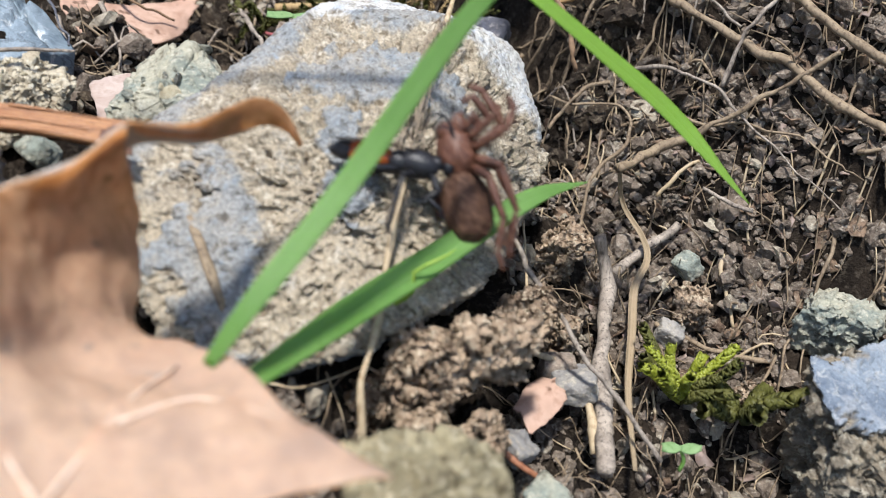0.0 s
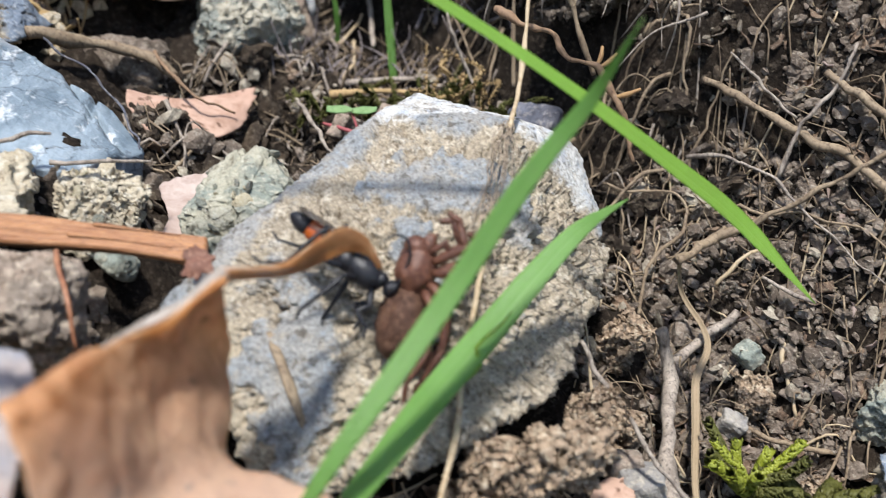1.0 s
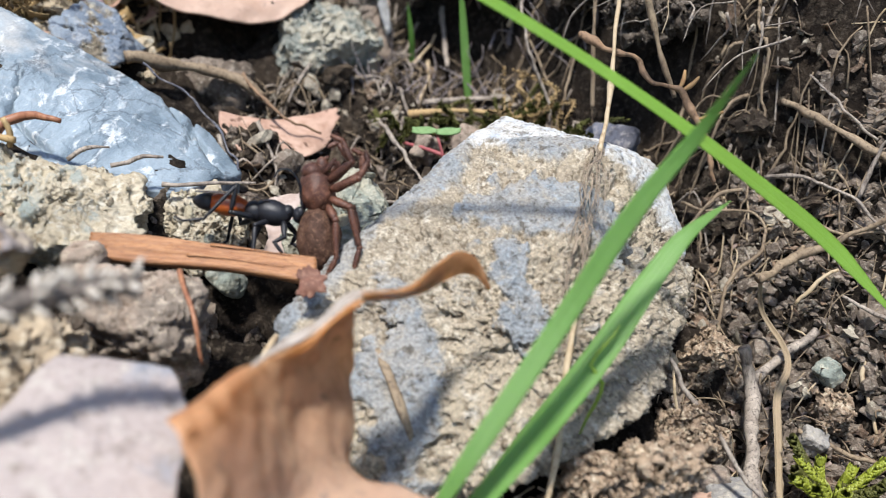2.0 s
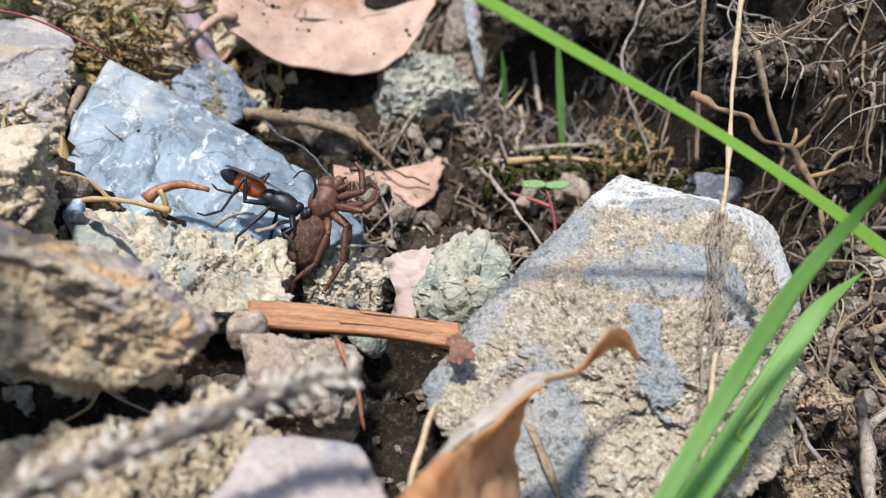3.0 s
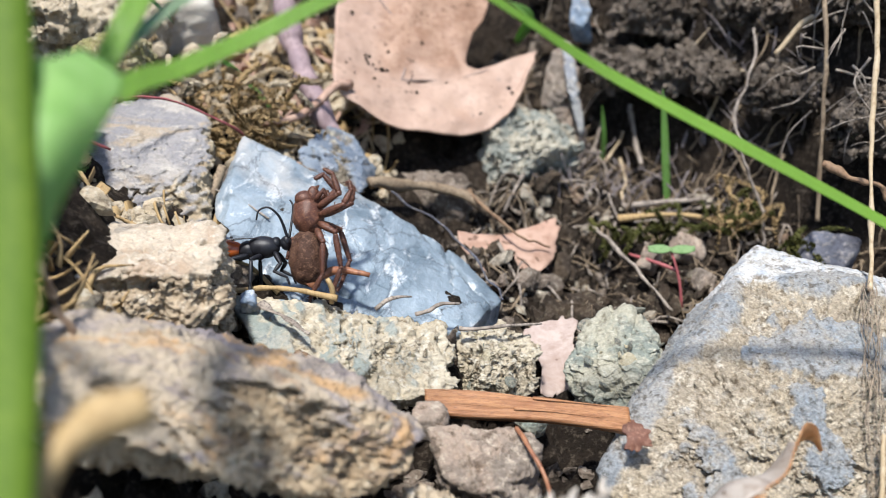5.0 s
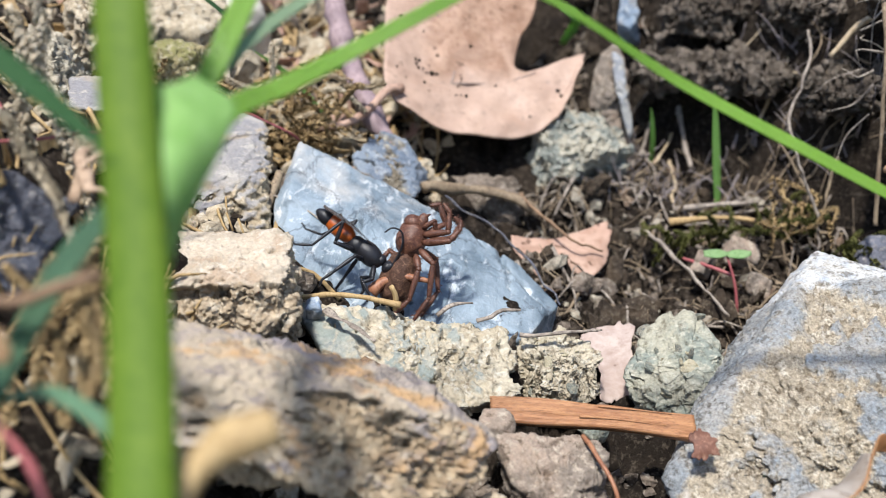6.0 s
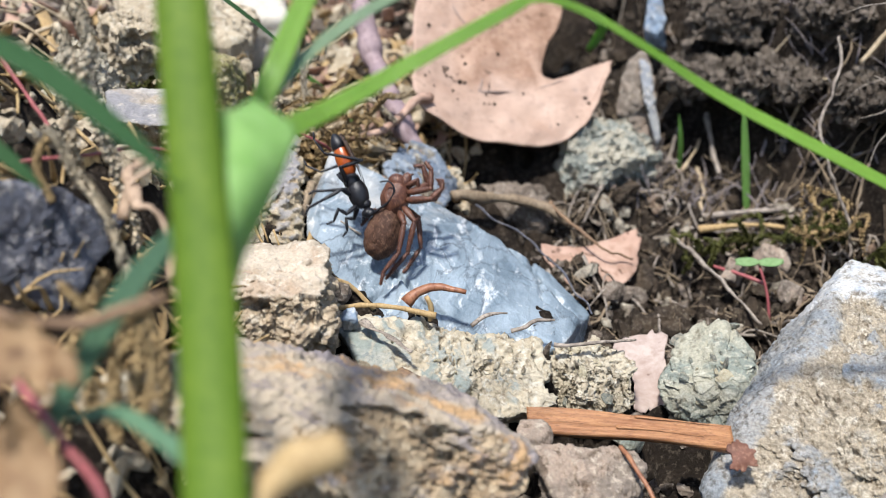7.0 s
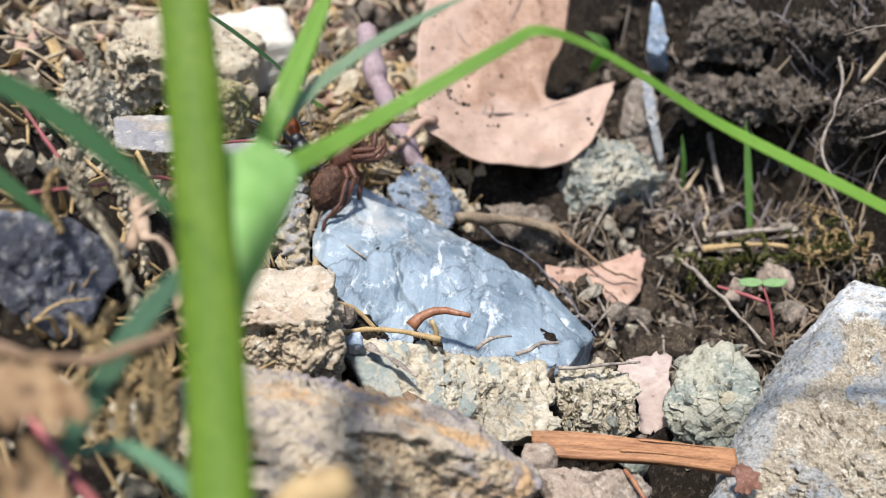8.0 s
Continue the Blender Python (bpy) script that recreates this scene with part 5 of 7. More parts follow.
strand("twig", 0.03, 0.03, M_REDBROWN, "thin reddish-brown stick on the ground", [(0.3, 6.98, -1.05), (0.51, 6.90, -1.15), (0.97, 6.78, -1.38), (1.58, 6.7, -1.75)])
strand("root", 0.0279, 0.0527, M_ROOT, "knobbly pale root jutting from the bank", [(0.51, 11.34, 4.27), (0.65, 11.06, 4.13), (0.86, 11.02, 4.22), (1.11, 10.81, 4.41), (1.35, 10.70, 4.82), (1.9, 11.3, 5.4)])
strand("root", 0.00868, 0.00496, M_STRAW, "fine dry rootlet hanging from a root", [(0.92, 10.97, 4.15), (0.97, 10.81, 3.79), (0.90, 10.67, 3.54)])
strand("straw", 0.035, 0.035, M_STRAW, "tall pale straw standing on the large stone", [(0.13, 9.85, 2.32), (0.30, 10.56, 2.85), (0.46, 11.46, 3.85), (0.63, 12.15, 4.72), (0.74, 12.92, 5.76), (0.9, 13.6, 6.5)])
strand("straw", 0.032, 0.036, M_ROOT, "pale stalk rising before the bank", [(0.33, 12.71, 1.9), (0.32, 13.04, 3.43), (0.35, 13.52, 4.80), (0.4, 14.2, 5.4)])
strand("straw", 0.05, 0.035, M_ROOT, "bent pale stalk before the bank", [(0.89, 12.13, 3.74), (1.13, 11.96, 2.91), (1.35, 11.91, 2.33)])
strand("root", 0.0248, 0.0279, M_TWIG, "winding grey root down the bank", [(-0.25, 13.42, 1.10), (-0.25, 13.67, 1.69), (-0.64, 13.90, 2.68), (-0.66, 14.39, 3.20), (-0.27, 14.94, 3.98), (-0.2, 15.4, 4.3)])
strand("twig", 0.04, 0.02, M_TWIG, "dead branched twig on the ground", [(-3.04, 13.67, 1.43), (-2.54, 12.42, 1.42), (-2.01, 11.40, 1.15)])
strand("straw", 0.06, 0.045, M_MOSSDRY, "yellow dry stem on the bench", [(-2.58, 14.24, 1.35), (-1.60, 14.27, 1.37), (-0.51, 14.05, 1.26)])
strand("straw", 0.05, 0.04, M_TWIG, "pale flat straw on the bench", [(-2.58, 14.6, 1.42), (-0.97, 14.72, 1.48)])
strand("straw", 0.03, 0.03, M_STRAW, "thin pale straw leaning on the bank", [(-0.9, 15.9, 2.4), (-0.35, 16.2, 3.6), (-0.1, 16.4, 4.3)])
strand("straw", 0.045, 0.06, M_STRAW, "pale broken straw end on the bank", [(0.1, 15.2, 3.9), (0.55, 15.3, 4.4), (1.0, 15.0, 4.75)])
strand("straw", 0.03, 0.03, M_REDBROWN, "rust-red thin stalk on the bank", [(-2.0, 18.2, 3.2), (-1.5, 18.2, 4.4)])
strand("twig", 0.11, 0.07, M_ROOT, "dark brown stick behind the slate slab", [(-6.71, 12.87, 2.71), (-5.72, 13.57, 2.36), (-4.80, 13.47, 1.89)])
strand("twig", 0.03, 0.018, M_BROWNTWIG, "dark stick leaning behind a torn leaf", [(-5.13, 13.64, 2.23), (-4.40, 12.63, 1.87), (-3.81, 12.85, 1.48)])
# added rod that imitates dark cracks along the slab's edge
strand("twig", 0.018, 0.014, M_DARK, "thin dark rod drawn for cracks along the slab's edge", [(-6.3, 12.5, 2.75), (-5.6, 12.1, 2.45), (-5.16, 11.63, 2.25), (-4.74, 11.15, 1.90), (-4.5, 10.7, 1.75)])
strand("twig", 0.20, 0.17, fibre("purple_brown_stalk", (0.30, 0.22, 0.22), (0.22, 0.16, 0.17), (0.15, 0.10, 0.10), scale=300), "thick purplish-brown stalk behind a pebble", [(-8.51, 15.96, 5.34), (-8.22, 15.12, 4.50), (-7.86, 14.34, 4.00), (-7.25, 13.69, 3.2)])
strand("straw", 0.02, 0.018, M_RED, "red stem over a grey stone", [(-9.74, 10.90, 4.92), (-9.30, 11.73, 4.62), (-8.69, 12.22, 4.11), (-8.51, 12.55, 3.75)])
strand("straw", 0.028, 0.025, M_RED, "red stem over dry moss", [(-10.4, 7.9, 6.9), (-10.10, 7.61, 6.65), (-9.70, 7.41, 6.03), (-9.5, 7.3, 5.6)])
strand("straw", 0.018, 0.018, M_RED, "thin bright red stem", [(-9.63, 6.65, 5.95), (-9.25, 7.2, 5.8), (-8.9, 7.9, 5.55), (-8.6, 8.6, 5.0)])
strand("straw", 0.026, 0.026, M_RED, "dull red stem close to the lens", [(-8.33, 4.08, 5.71), (-7.72, 3.62, 5.46), (-7.18, 3.17, 5.20), (-6.8, 2.7, 4.6)])
strand("straw", 0.015, 0.012, M_TWIG, "hair-thin dark rootlet on the slab", [(-8.75, 11.41, 3.35), (-8.16, 11.1, 3.24), (-7.71, 10.79, 3.12)])
strand("twig", 0.085, 0.035, M_REDBROWN, "curved red-brown bud scale on the slab", [(-6.85, 9.35, 2.80), (-6.54, 9.48, 2.95), (-6.3, 9.47, 2.99), (-6.1, 9.44, 2.93)])
strand("straw", 0.035, 0.035, M_MOSSDRY, "crooked yellow moss stem on a rubbly stone", [(-7.75, 9.0, 2.95), (-7.3, 9.05, 2.98), (-6.9, 9.0, 2.94), (-6.41, 8.97, 2.85)])
strand("straw", 0.03, 0.03, M_MOSSDRY, "upright bit of dry moss", [(-6.5, 9.0, 2.78), (-6.46, 9.02, 2.98), (-6.5, 9.02, 3.10)])
strand("straw", 0.035, 0.012, M_TWIG, "dry grass husk on a rubbly stone", [(-6.05, 9.3, 2.50), (-5.85, 9.38, 2.60), (-5.58, 9.45, 2.58)])
strand("twig", 0.035, 0.02, M_TWIG, "small rough twig on the rubble", [(-5.54, 9.28, 2.42), (-5.2, 9.4, 2.45), (-4.97, 9.48, 2.42)])
strand("straw", 0.03, 0.02, M_TWIG, "thin twig bridging two clumps", [(-5.0, 9.35, 2.15), (-4.4, 9.45, 2.12), (-3.95, 9.6, 2.05)])
strand("straw", 0.03, 0.015, M_REDBROWN, "reddish needle in a dark gap", [(-4.25, 7.6, 1.95), (-4.11, 7.34, 1.95), (-3.93, 6.99, 1.75), (-3.85, 6.8, 1.4)])
strand("straw", 0.03, 0.035, M_STRAW, "short pale straw at the leaf", [(-3.12, 6.88, 1.66), (-3.28, 6.29, 1.45), (-3.35, 6.0, 1.2)])
strand("straw", 0.09, 0.06, M_ROOT, "strip of peeling bark between stones", [(-8.76, 10.7, 2.9), (-8.74, 11.2, 3.2), (-8.62, 11.75, 3.55)])
strand("twig", 0.12, 0.10, M_MOSSDRY, "blurred tan stem end close to the lens", [(-6.6, 2.2, 4.9), (-6.22, 2.81, 5.50), (-6.04, 3.00, 5.62), (-5.82, 3.14, 5.61)])
strand("twig", 0.028, 0.028, M_BROWNTWIG, "brown dry stem close to the lens", [(-8.6, 4.0, 6.0), (-8.13, 3.86, 6.10), (-7.42, 3.73, 6.05), (-6.90, 3.77, 6.15)])
strand("straw", 0.03, 0.025, M_RED, "red seedling stem by the large stone", [(-1.8, 12.30, 1.3), (-2.2, 12.6, 1.35), (-2.55, 12.98, 1.30)])
strand("straw", 0.022, 0.02, M_STRAW, "short pale straw stuck on the bank", [(-1.20, 16.77, 3.46), (-0.99, 16.72, 3.72), (-0.75, 16.67, 4.04)])
strand("straw", 0.02, 0.02, M_STRAW, "pale straw lying level on the bank", [(-1.09, 16.56, 3.32), (-0.67, 16.21, 3.42), (-0.25, 15.82, 3.44)])
strand("straw", 0.022, 0.018, M_ROOT, "thin tan stalk leaning down the bank", [(-0.57, 15.41, 2.37), (-0.33, 14.86, 1.93), (-0.10, 14.33, 1.53)])
strand("straw", 0.035, 0.03, M_TWIG, "flat grey straw on the bench", [(-2.59, 14.35, 1.24), (-1.65, 14.70, 1.22), (-0.74, 14.69, 1.33)])
strand("straw", 0.03, 0.025, M_TWIG, "short flat grey straw beside another", [(-2.60, 14.27, 1.21), (-1.98, 14.48, 1.18), (-1.41, 14.39, 1.12)])
strand("twig", 0.045, 0.04, M_TWIG, "dark upright stem at the foot of the bank", [(-2.11, 16.99, 2.50), (-2.07, 16.50, 2.03), (-1.99, 15.90, 1.66)])
strand("twig", 0.035, 0.03, M_TWIG, "leaning dark stem beside a stone chip", [(-3.13, 16.15, 1.62), (-2.85, 16.83, 1.82), (-2.65, 17.20, 2.16)])
strand("straw", 0.03, 0.025, M_STRAW, "short slanting pale stalk on the bench", [(-2.69, 16.26, 1.62), (-2.38, 16.63, 1.88), (-2.28, 16.78, 2.06)])
strand("straw", 0.04, 0.02, M_STRAW, "twisted pale dry stalk on the bench", [(-2.37, 16.20, 1.69), (-2.34, 15.57, 1.48), (-2.45, 15.12, 1.40), (-2.38, 14.48, 1.30)])
strand("straw", 0.03, 0.025, M_ROOT, "curved tan stalk beside a round stone", [(-3.36, 15.88, 1.63), (-2.95, 15.75, 1.53), (-2.70, 15.16, 1.39)])


rod("wood_strip", [(-2.27, 7.42, 1.17), (-2.05, 7.03, 0.86), (-1.88, 6.80, 0.46)], 0.05, 0.045, M_ROOT, "thin grey-tan strip of wood on the large stone", "wood", sides=8, knots=0.25, seed=2, step=0.06, flat=0.4)
M_DRYBLADE = blade_material("dry_blade", (0.44, 0.34, 0.22), (0.22, 0.16, 0.10), (0.30, 0.23, 0.15), rough=0.7, translucent=0.15, spec=0.2, glow=(0.5, 0.35, 0.2))


def budded_twig():
    """Brown twig with orange bud tips that bends down the bank."""
    pts = [(0.0, 11.85, 3.2), (0.48, 11.63, 3.07), (0.75, 11.58, 2.92), (0.94, 11.49, 2.70), (1.32, 11.47, 2.57), (1.47, 11.35, 2.30), (1.62, 11.24, 2.06), (1.8, 11.1, 1.4)]
    ob = holder("budded_twig", pts[0], "knobbly brown twig with orange-brown bud tips", "twig")
    link("stem", *tube_data(pts, 0.04, 0.032, sides=9, wobble=0.06, knots=0.9, seed=5, step=0.04), M_BROWNTWIG, parent=ob, origin=pts[0])
    for tip, base in (((1.39, 11.59, 2.80), (1.31, 11.48, 2.56)), ((1.58, 11.57, 2.71), (1.34, 11.47, 2.54)), ((1.85, 11.2, 2.35), (1.52, 11.3, 2.2))):
        mid = (np.array(tip) + base) / 2 + (0.02, 0, -0.01)
        link("bud", *tube_data([base, mid, tip], 0.032, 0.02, sides=8, knots=0.2, step=0.05, profile=(0.6, 1.0, 1.1, 0.8, 0.5)), M_BUD, parent=ob, origin=pts[0], label="orange-brown bud tip")


M_BUD = fibre("orange_bud", (0.30, 0.19, 0.085), (0.24, 0.135, 0.06), (0.22, 0.11, 0.05), scale=400)
budded_twig()


def hairy_rootlets():
    """Fine broken rootlets on the knobbly root that juts from the bank."""
    rs = np.random.RandomState(12)
    line = np.array([(0.65, 11.06, 4.13), (0.86, 11.02, 4.22), (1.11, 10.81, 4.41), (1.35, 10.70, 4.82)])
    pieces = []
    for i in range(40):
        u = rs.uniform(0, 3)
        p = np.array([np.interp(u, range(4), line[:, k]) for k in range(3)])
        q = rs.randn(3) * (1, 1, 0.8) + (0, 0, -0.5 if i % 3 else 0.8)
        L = rs.uniform(0.1, 0.4) / np.linalg.norm(q)
        pieces.append(tube_data([p, p + q * L * 0.5 + rs.randn(3) * 0.03, p + q * L + rs.randn(3) * 0.05], rs.uniform(0.006, 0.012), 0.003, sides=4, step=0.06))
    tagged(link("root_hairs", *join(*pieces), M_STRAW, label="fine broken rootlets on a jutting root", kind="stuff"), category="roots")


def ribbon():
    pts = [(2.33, 10.24, 0.44), (2.46, 10.37, -0.16), (2.71, 10.13, -0.53), (2.75, 9.92, -0.75), (2.54, 9.57, -0.96), (2.42, 8.98, -1.23), (2.25, 8.13, -1.50), (2.20, 7.21, -1.82)]
    v, f = blade_data(pts, 0.13, (-0.3, -0.8, 0.5), 0.6, 0.015, profile=(0.4, 0.5, 0.6, 0.8, 1, 1, 0.9, 0.7), twist=1.2)
    tagged(across(link("dry_grass_blade", v, f, M_DRYBLADE, origin=pts[0], label="twisted pale dry grass blade beside a twig")), category="grass")


ribbon()


M_DARKSTEM = fibre("dark_dead_stem", (0.12, 0.095, 0.08), (0.08, 0.065, 0.055), (0.2, 0.17, 0.14), scale=500)
M_WHITE = fibre("bleached_scale", (0.46, 0.415, 0.36), (0.38, 0.335, 0.28), (0.28, 0.23, 0.18), scale=400)


def spiky_stem():
    pts = [(-6.2, 3.2, 3.1), (-5.36, 3.75, 3.30), (-4.6, 4.3, 3.33), (-3.96, 4.85, 3.30), (-3.46, 5.1, 3.24)]
    ob = holder("spiky_stem", pts[0], "dead grey stem bristling with short pale scales", "twig")
    link("stem", *tube_data(pts, 0.085, 0.07, knots=0.2, seed=4), M_DARKSTEM, parent=ob, origin=pts[0])
    line = smooth_line(pts, 29)
    way = np.gradient(line, axis=0)
    rs = np.random.RandomState(5)
    for i in range(1, 28):
        t = way[i] / np.linalg.norm(way[i])
        for k, ang in enumerate((85, 135, 35, 200, 300, 250)):
            if rs.rand() < (0.1, 0.2, 0.3, 0.4, 0.35, 0.4)[k]:
                continue
            a = radians(ang + rs.randn() * 20)
            side = np.cross(t, (0, 0, 1))
            out = math.cos(a) * side / np.linalg.norm(side) + math.sin(a) * np.array((0, 0, 1))
            p, L = line[i] + out * 0.07 + t * 0.08 * rs.rand(), rs.uniform(0.6, 1.1) if k < 3 else 0.7
            data = tube_data([p, p + out * 0.07 * L + t * 0.02, p + out * 0.12 * L + t * 0.06], 0.040 * L, 0.012, sides=6, step=0.05)
            link("scale", *data, M_WHITE, parent=ob, origin=pts[0], label="pale dry scale" if i == 1 else "")


spiky_stem()
hairy_rootlets()


def shoot(name, pts, width, mat, label, normal=(0.2, -0.9, 0.3)):
    v, f = blade_data(pts, width, normal, 0.3)
    tagged(across(link(name, v, f, mat, origin=pts[0], label=label)), category="grass")


shoot("grass_shoot", [(-2.73, 16.45, 1.5), (-2.69, 16.37, 2.08), (-2.73, 16.38, 2.75)], 0.10, M_BLADE, "short thin green grass shoot")
shoot("grass_shoot", [(-1.60, 15.18, 1.0), (-1.66, 15.35, 2.2), (-1.72, 15.5, 3.3)], 0.15, M_BLADE, "upright green grass shoot before the bank")
shoot("grass_shoot", [(-2.5, 19.2, 3.0), (-2.4, 19.2, 4.1), (-2.7, 19.2, 5.0)], 0.14, M_BLADE, "green grass shoot on the bank")
shoot("grass_shoot", [(-4.4, 18.9, 3.4), (-4.1, 18.6, 4.0), (-4.5, 18.4, 4.4)], 0.22, M_BLADE, "bright green shoot behind a dry leaf")
shoot("grass_shoot", [(-8.5, 14.2, 3.6), (-9.0, 14.2, 4.3), (-9.5, 13.9, 4.9)], 0.09, M_BLADE, "thin green blade in dry moss")


shoot("grass_shoot", [(-9.0, 9.6, 7.1), (-8.36, 9.3, 6.72), (-7.86, 9.0, 6.41), (-7.7, 8.9, 6.25)], 0.05, M_BLADE2, "thin dark green blade behind a grass plant")


def scaly_strand(name, pts, thick, mat, label, seed):
    """One strand of dry moss, set all round with small curled scales."""
    line = smooth_line(pts, int(24 * len(pts)))
    way = np.gradient(line, axis=0)
    way /= np.linalg.norm(way, axis=1)[:, None]
    rs = np.random.RandomState(seed)
    pieces = [tube_data(pts, thick * 0.5, thick * 0.35, sides=6, step=0.05, wobble=0.02)]
    for i in range(1, len(line)):
        for k in range(4):
            q = rs.randn(3)
            q -= way[i] * (q @ way[i])
            q /= np.linalg.norm(q)
            tip, side = line[i] + q * thick * (0.9 + 0.5 * rs.rand()) + way[i] * thick, np.cross(q, way[i]) * thick * 0.4
            mid = line[i] * 0.5 + tip * 0.5
            v = np.array([line[i] - side * 0.6, line[i] + side * 0.6, mid + side + q * thick * 0.2, tip, mid - side + q * thick * 0.2, mid + q * thick * 0.4])
            pieces.append((v, [(0, 1, 5), (1, 2, 5), (2, 3, 5), (3, 4, 5), (4, 0, 5), (0, 4, 3, 2, 1)]))
    tagged(link(name, *join(*pieces), mat, origin=pts[0], label=label), category="moss")


scaly_strand("moss_strand", [(-9.38, 6.85, 6.21), (-9.18, 6.73, 6.12), (-9.01, 6.49, 6.03), (-8.80, 6.26, 5.96), (-8.57, 6.04, 5.87), (-8.34, 5.81, 5.6), (-8.2, 5.6, 4.4), (-8.2, 5.6, 3.2)], 0.05, M_PALEMOSS, "thick scaly strand of dry brown moss", 1)
scaly_strand("moss_strand", [(-9.30, 6.83, 6.15), (-9.35, 6.67, 6.06), (-9.32, 6.50, 5.94), (-9.19, 6.37, 5.7)], 0.04, M_MOSSDRY, "thin curled strand of dry moss on a dark stone", 2)
for _k, _p in enumerate(([(-8.13, 5.6, 5.35), (-8.19, 5.4, 4.96), (-8.3, 5.2, 4.66), (-8.33, 5.0, 4.2)], [(-8.08, 5.6, 5.36), (-8.02, 5.4, 4.96), (-7.86, 5.2, 4.77), (-7.89, 5.0, 4.3)], [(-8.0, 5.7, 5.5), (-8.19, 5.4, 5.17), (-8.4, 5.2, 4.93), (-8.45, 5.0, 4.5)],
                         [(-8.2, 5.5, 5.3), (-8.06, 5.3, 4.9), (-8.1, 5.1, 4.6), (-8.0, 4.9, 4.2)], [(-8.35, 5.6, 5.4), (-8.5, 5.3, 5.1), (-8.6, 5.0, 4.8), (-8.6, 4.8, 4.4)])):
    scaly_strand("moss_strand", _p, 0.06, M_MOSSDRY, "tan scaly strand of dry moss hanging by a grass plant", 30 + _k)
for _k, _p in enumerate(([(-9.05, 7.3, 7.3), (-8.85, 7.1, 6.9), (-8.95, 7.0, 6.5), (-8.9, 7.0, 5.9), (-8.8, 6.9, 5.0)], [(-9.3, 7.4, 7.0), (-9.15, 7.2, 6.7), (-9.25, 7.1, 6.3), (-9.3, 7.0, 5.6)])):
    scaly_strand("moss_strand", _p, 0.07, M_PALEMOSS, "pale bleached strand of dry moss", 40 + _k)
_rs = np.random.RandomState(50)
for _k in range(22):
    _a = np.array((-9.55 + 1.55 * _rs.rand(), 13.1 + 0.9 * _rs.rand(), 3.55 + 0.75 * _rs.rand()))
    _w = np.array((_rs.randn(), -0.25 + 0.5 * _rs.randn(), 0.25 + 0.5 * _rs.randn()))
    _w *= 0.30 / np.linalg.norm(_w)
    _c = _rs.randn(3) * 0.14
    scaly_strand("moss_strand", [tuple(_a), tuple(_a + _w + _c * 0.6), tuple(_a + 2 * _w + _c), tuple(_a + 2.8 * _w + _c * 0.2)], 0.05, (M_MOSSDRY, M_PALEMOSS, M_STRAW)[_k % 3], "curled straw-coloured strand of dry moss between stones", 60 + _k)
M_HUSK = fibre("pale_brown_husk", (0.46, 0.33, 0.23), (0.36, 0.25, 0.17), (0.22, 0.14, 0.09), scale=300, translucent=0.2)
scaly_strand("moss_strand", [(-8.15, 4.60, 5.23), (-7.90, 4.70, 5.40), (-7.72, 4.80, 5.47), (-7.47, 4.80, 5.59)], 0.045, M_MOSSDRY, "tangled golden-brown strand of dry moss behind the grass stem", 90)
scaly_strand("moss_strand", [(-7.81, 4.90, 5.65), (-7.72, 4.80, 5.33), (-7.66, 4.70, 5.00), (-7.74, 4.50, 4.75)], 0.050, M_MOSSDRY, "tangled golden-brown strand of dry moss behind the grass stem", 91)
scaly_strand("moss_strand", [(-8.38, 5.00, 5.61), (-8.13, 4.90, 5.37), (-7.94, 4.70, 5.11), (-7.97, 4.50, 4.75)], 0.045, M_MOSSDRY, "tangled golden-brown strand of dry moss behind the grass stem", 92)
rod("husk", [(-8.45, 6.76, 5.91), (-8.50, 6.48, 5.83), (-8.33, 6.25, 5.76), (-8.05, 6.04, 5.5), (-7.9, 5.9, 4.2)], 0.07, 0.05, M_HUSK, "curled pale brown dry husk beside a stone", "litter", wobble=0.08, knots=0.5, seed=3, step=0.05, flat=0.5)
rod("husk", [(-8.45, 6.22, 5.6), (-8.40, 6.38, 5.82), (-8.30, 6.54, 5.90), (-8.28, 6.70, 5.95)], 0.05, 0.03, M_HUSK, "short curled dry husk end", "litter", wobble=0.06, knots=0.5, seed=4, step=0.05, flat=0.5)


M_SPROUT = fibre("sprout_leaf", (0.192, 0.32, 0.128), (0.256, 0.384, 0.176), (0.144, 0.256, 0.096), scale=300, stretch=(1, 1, 1), translucent=0.35)


def seedling(at, size, lean, label, red):
    ob = holder("seedling", at, label, "seedling")
    a = np.array(at)
    top = a + np.array(lean)
    link("stem", *tube_data([a, a * 0.5 + top * 0.5 + (0.04, 0, 0), top], 0.025, 0.02), M_RED if red else M_BLADE, parent=ob, origin=at)
    for s in (-1, 1):
        net = [[top + (s * size * u, -size * (0.1 + 0.22 * math.sin(3.1 * u)), 0.02), top + (s * size * u, 0, 0.08 * u), top + (s * size * u, size * (0.1 + 0.22 * math.sin(3.1 * u)), 0.05)] for u in (0, 0.35, 0.7, 1.0)]
        link("leaf", *sheet_data(net, 14, 10, 0.02), M_SPROUT, parent=ob, origin=at)


seedling((-1.81, 11.84, 0.9), 0.35, (-0.15, 0.3, 0.85), "little pale green seedling with a red stem", True)
seedling((2.75, 7.35, -1.95), 0.22, (0.0, 0.05, 0.25), "tiny round-leaved green seedling in soil", False)
seedling((-1.2, 6.2, -0.6), 0.16, (-0.1, -0.1, 0.2), "tiny green sprout in a dark gap", False)


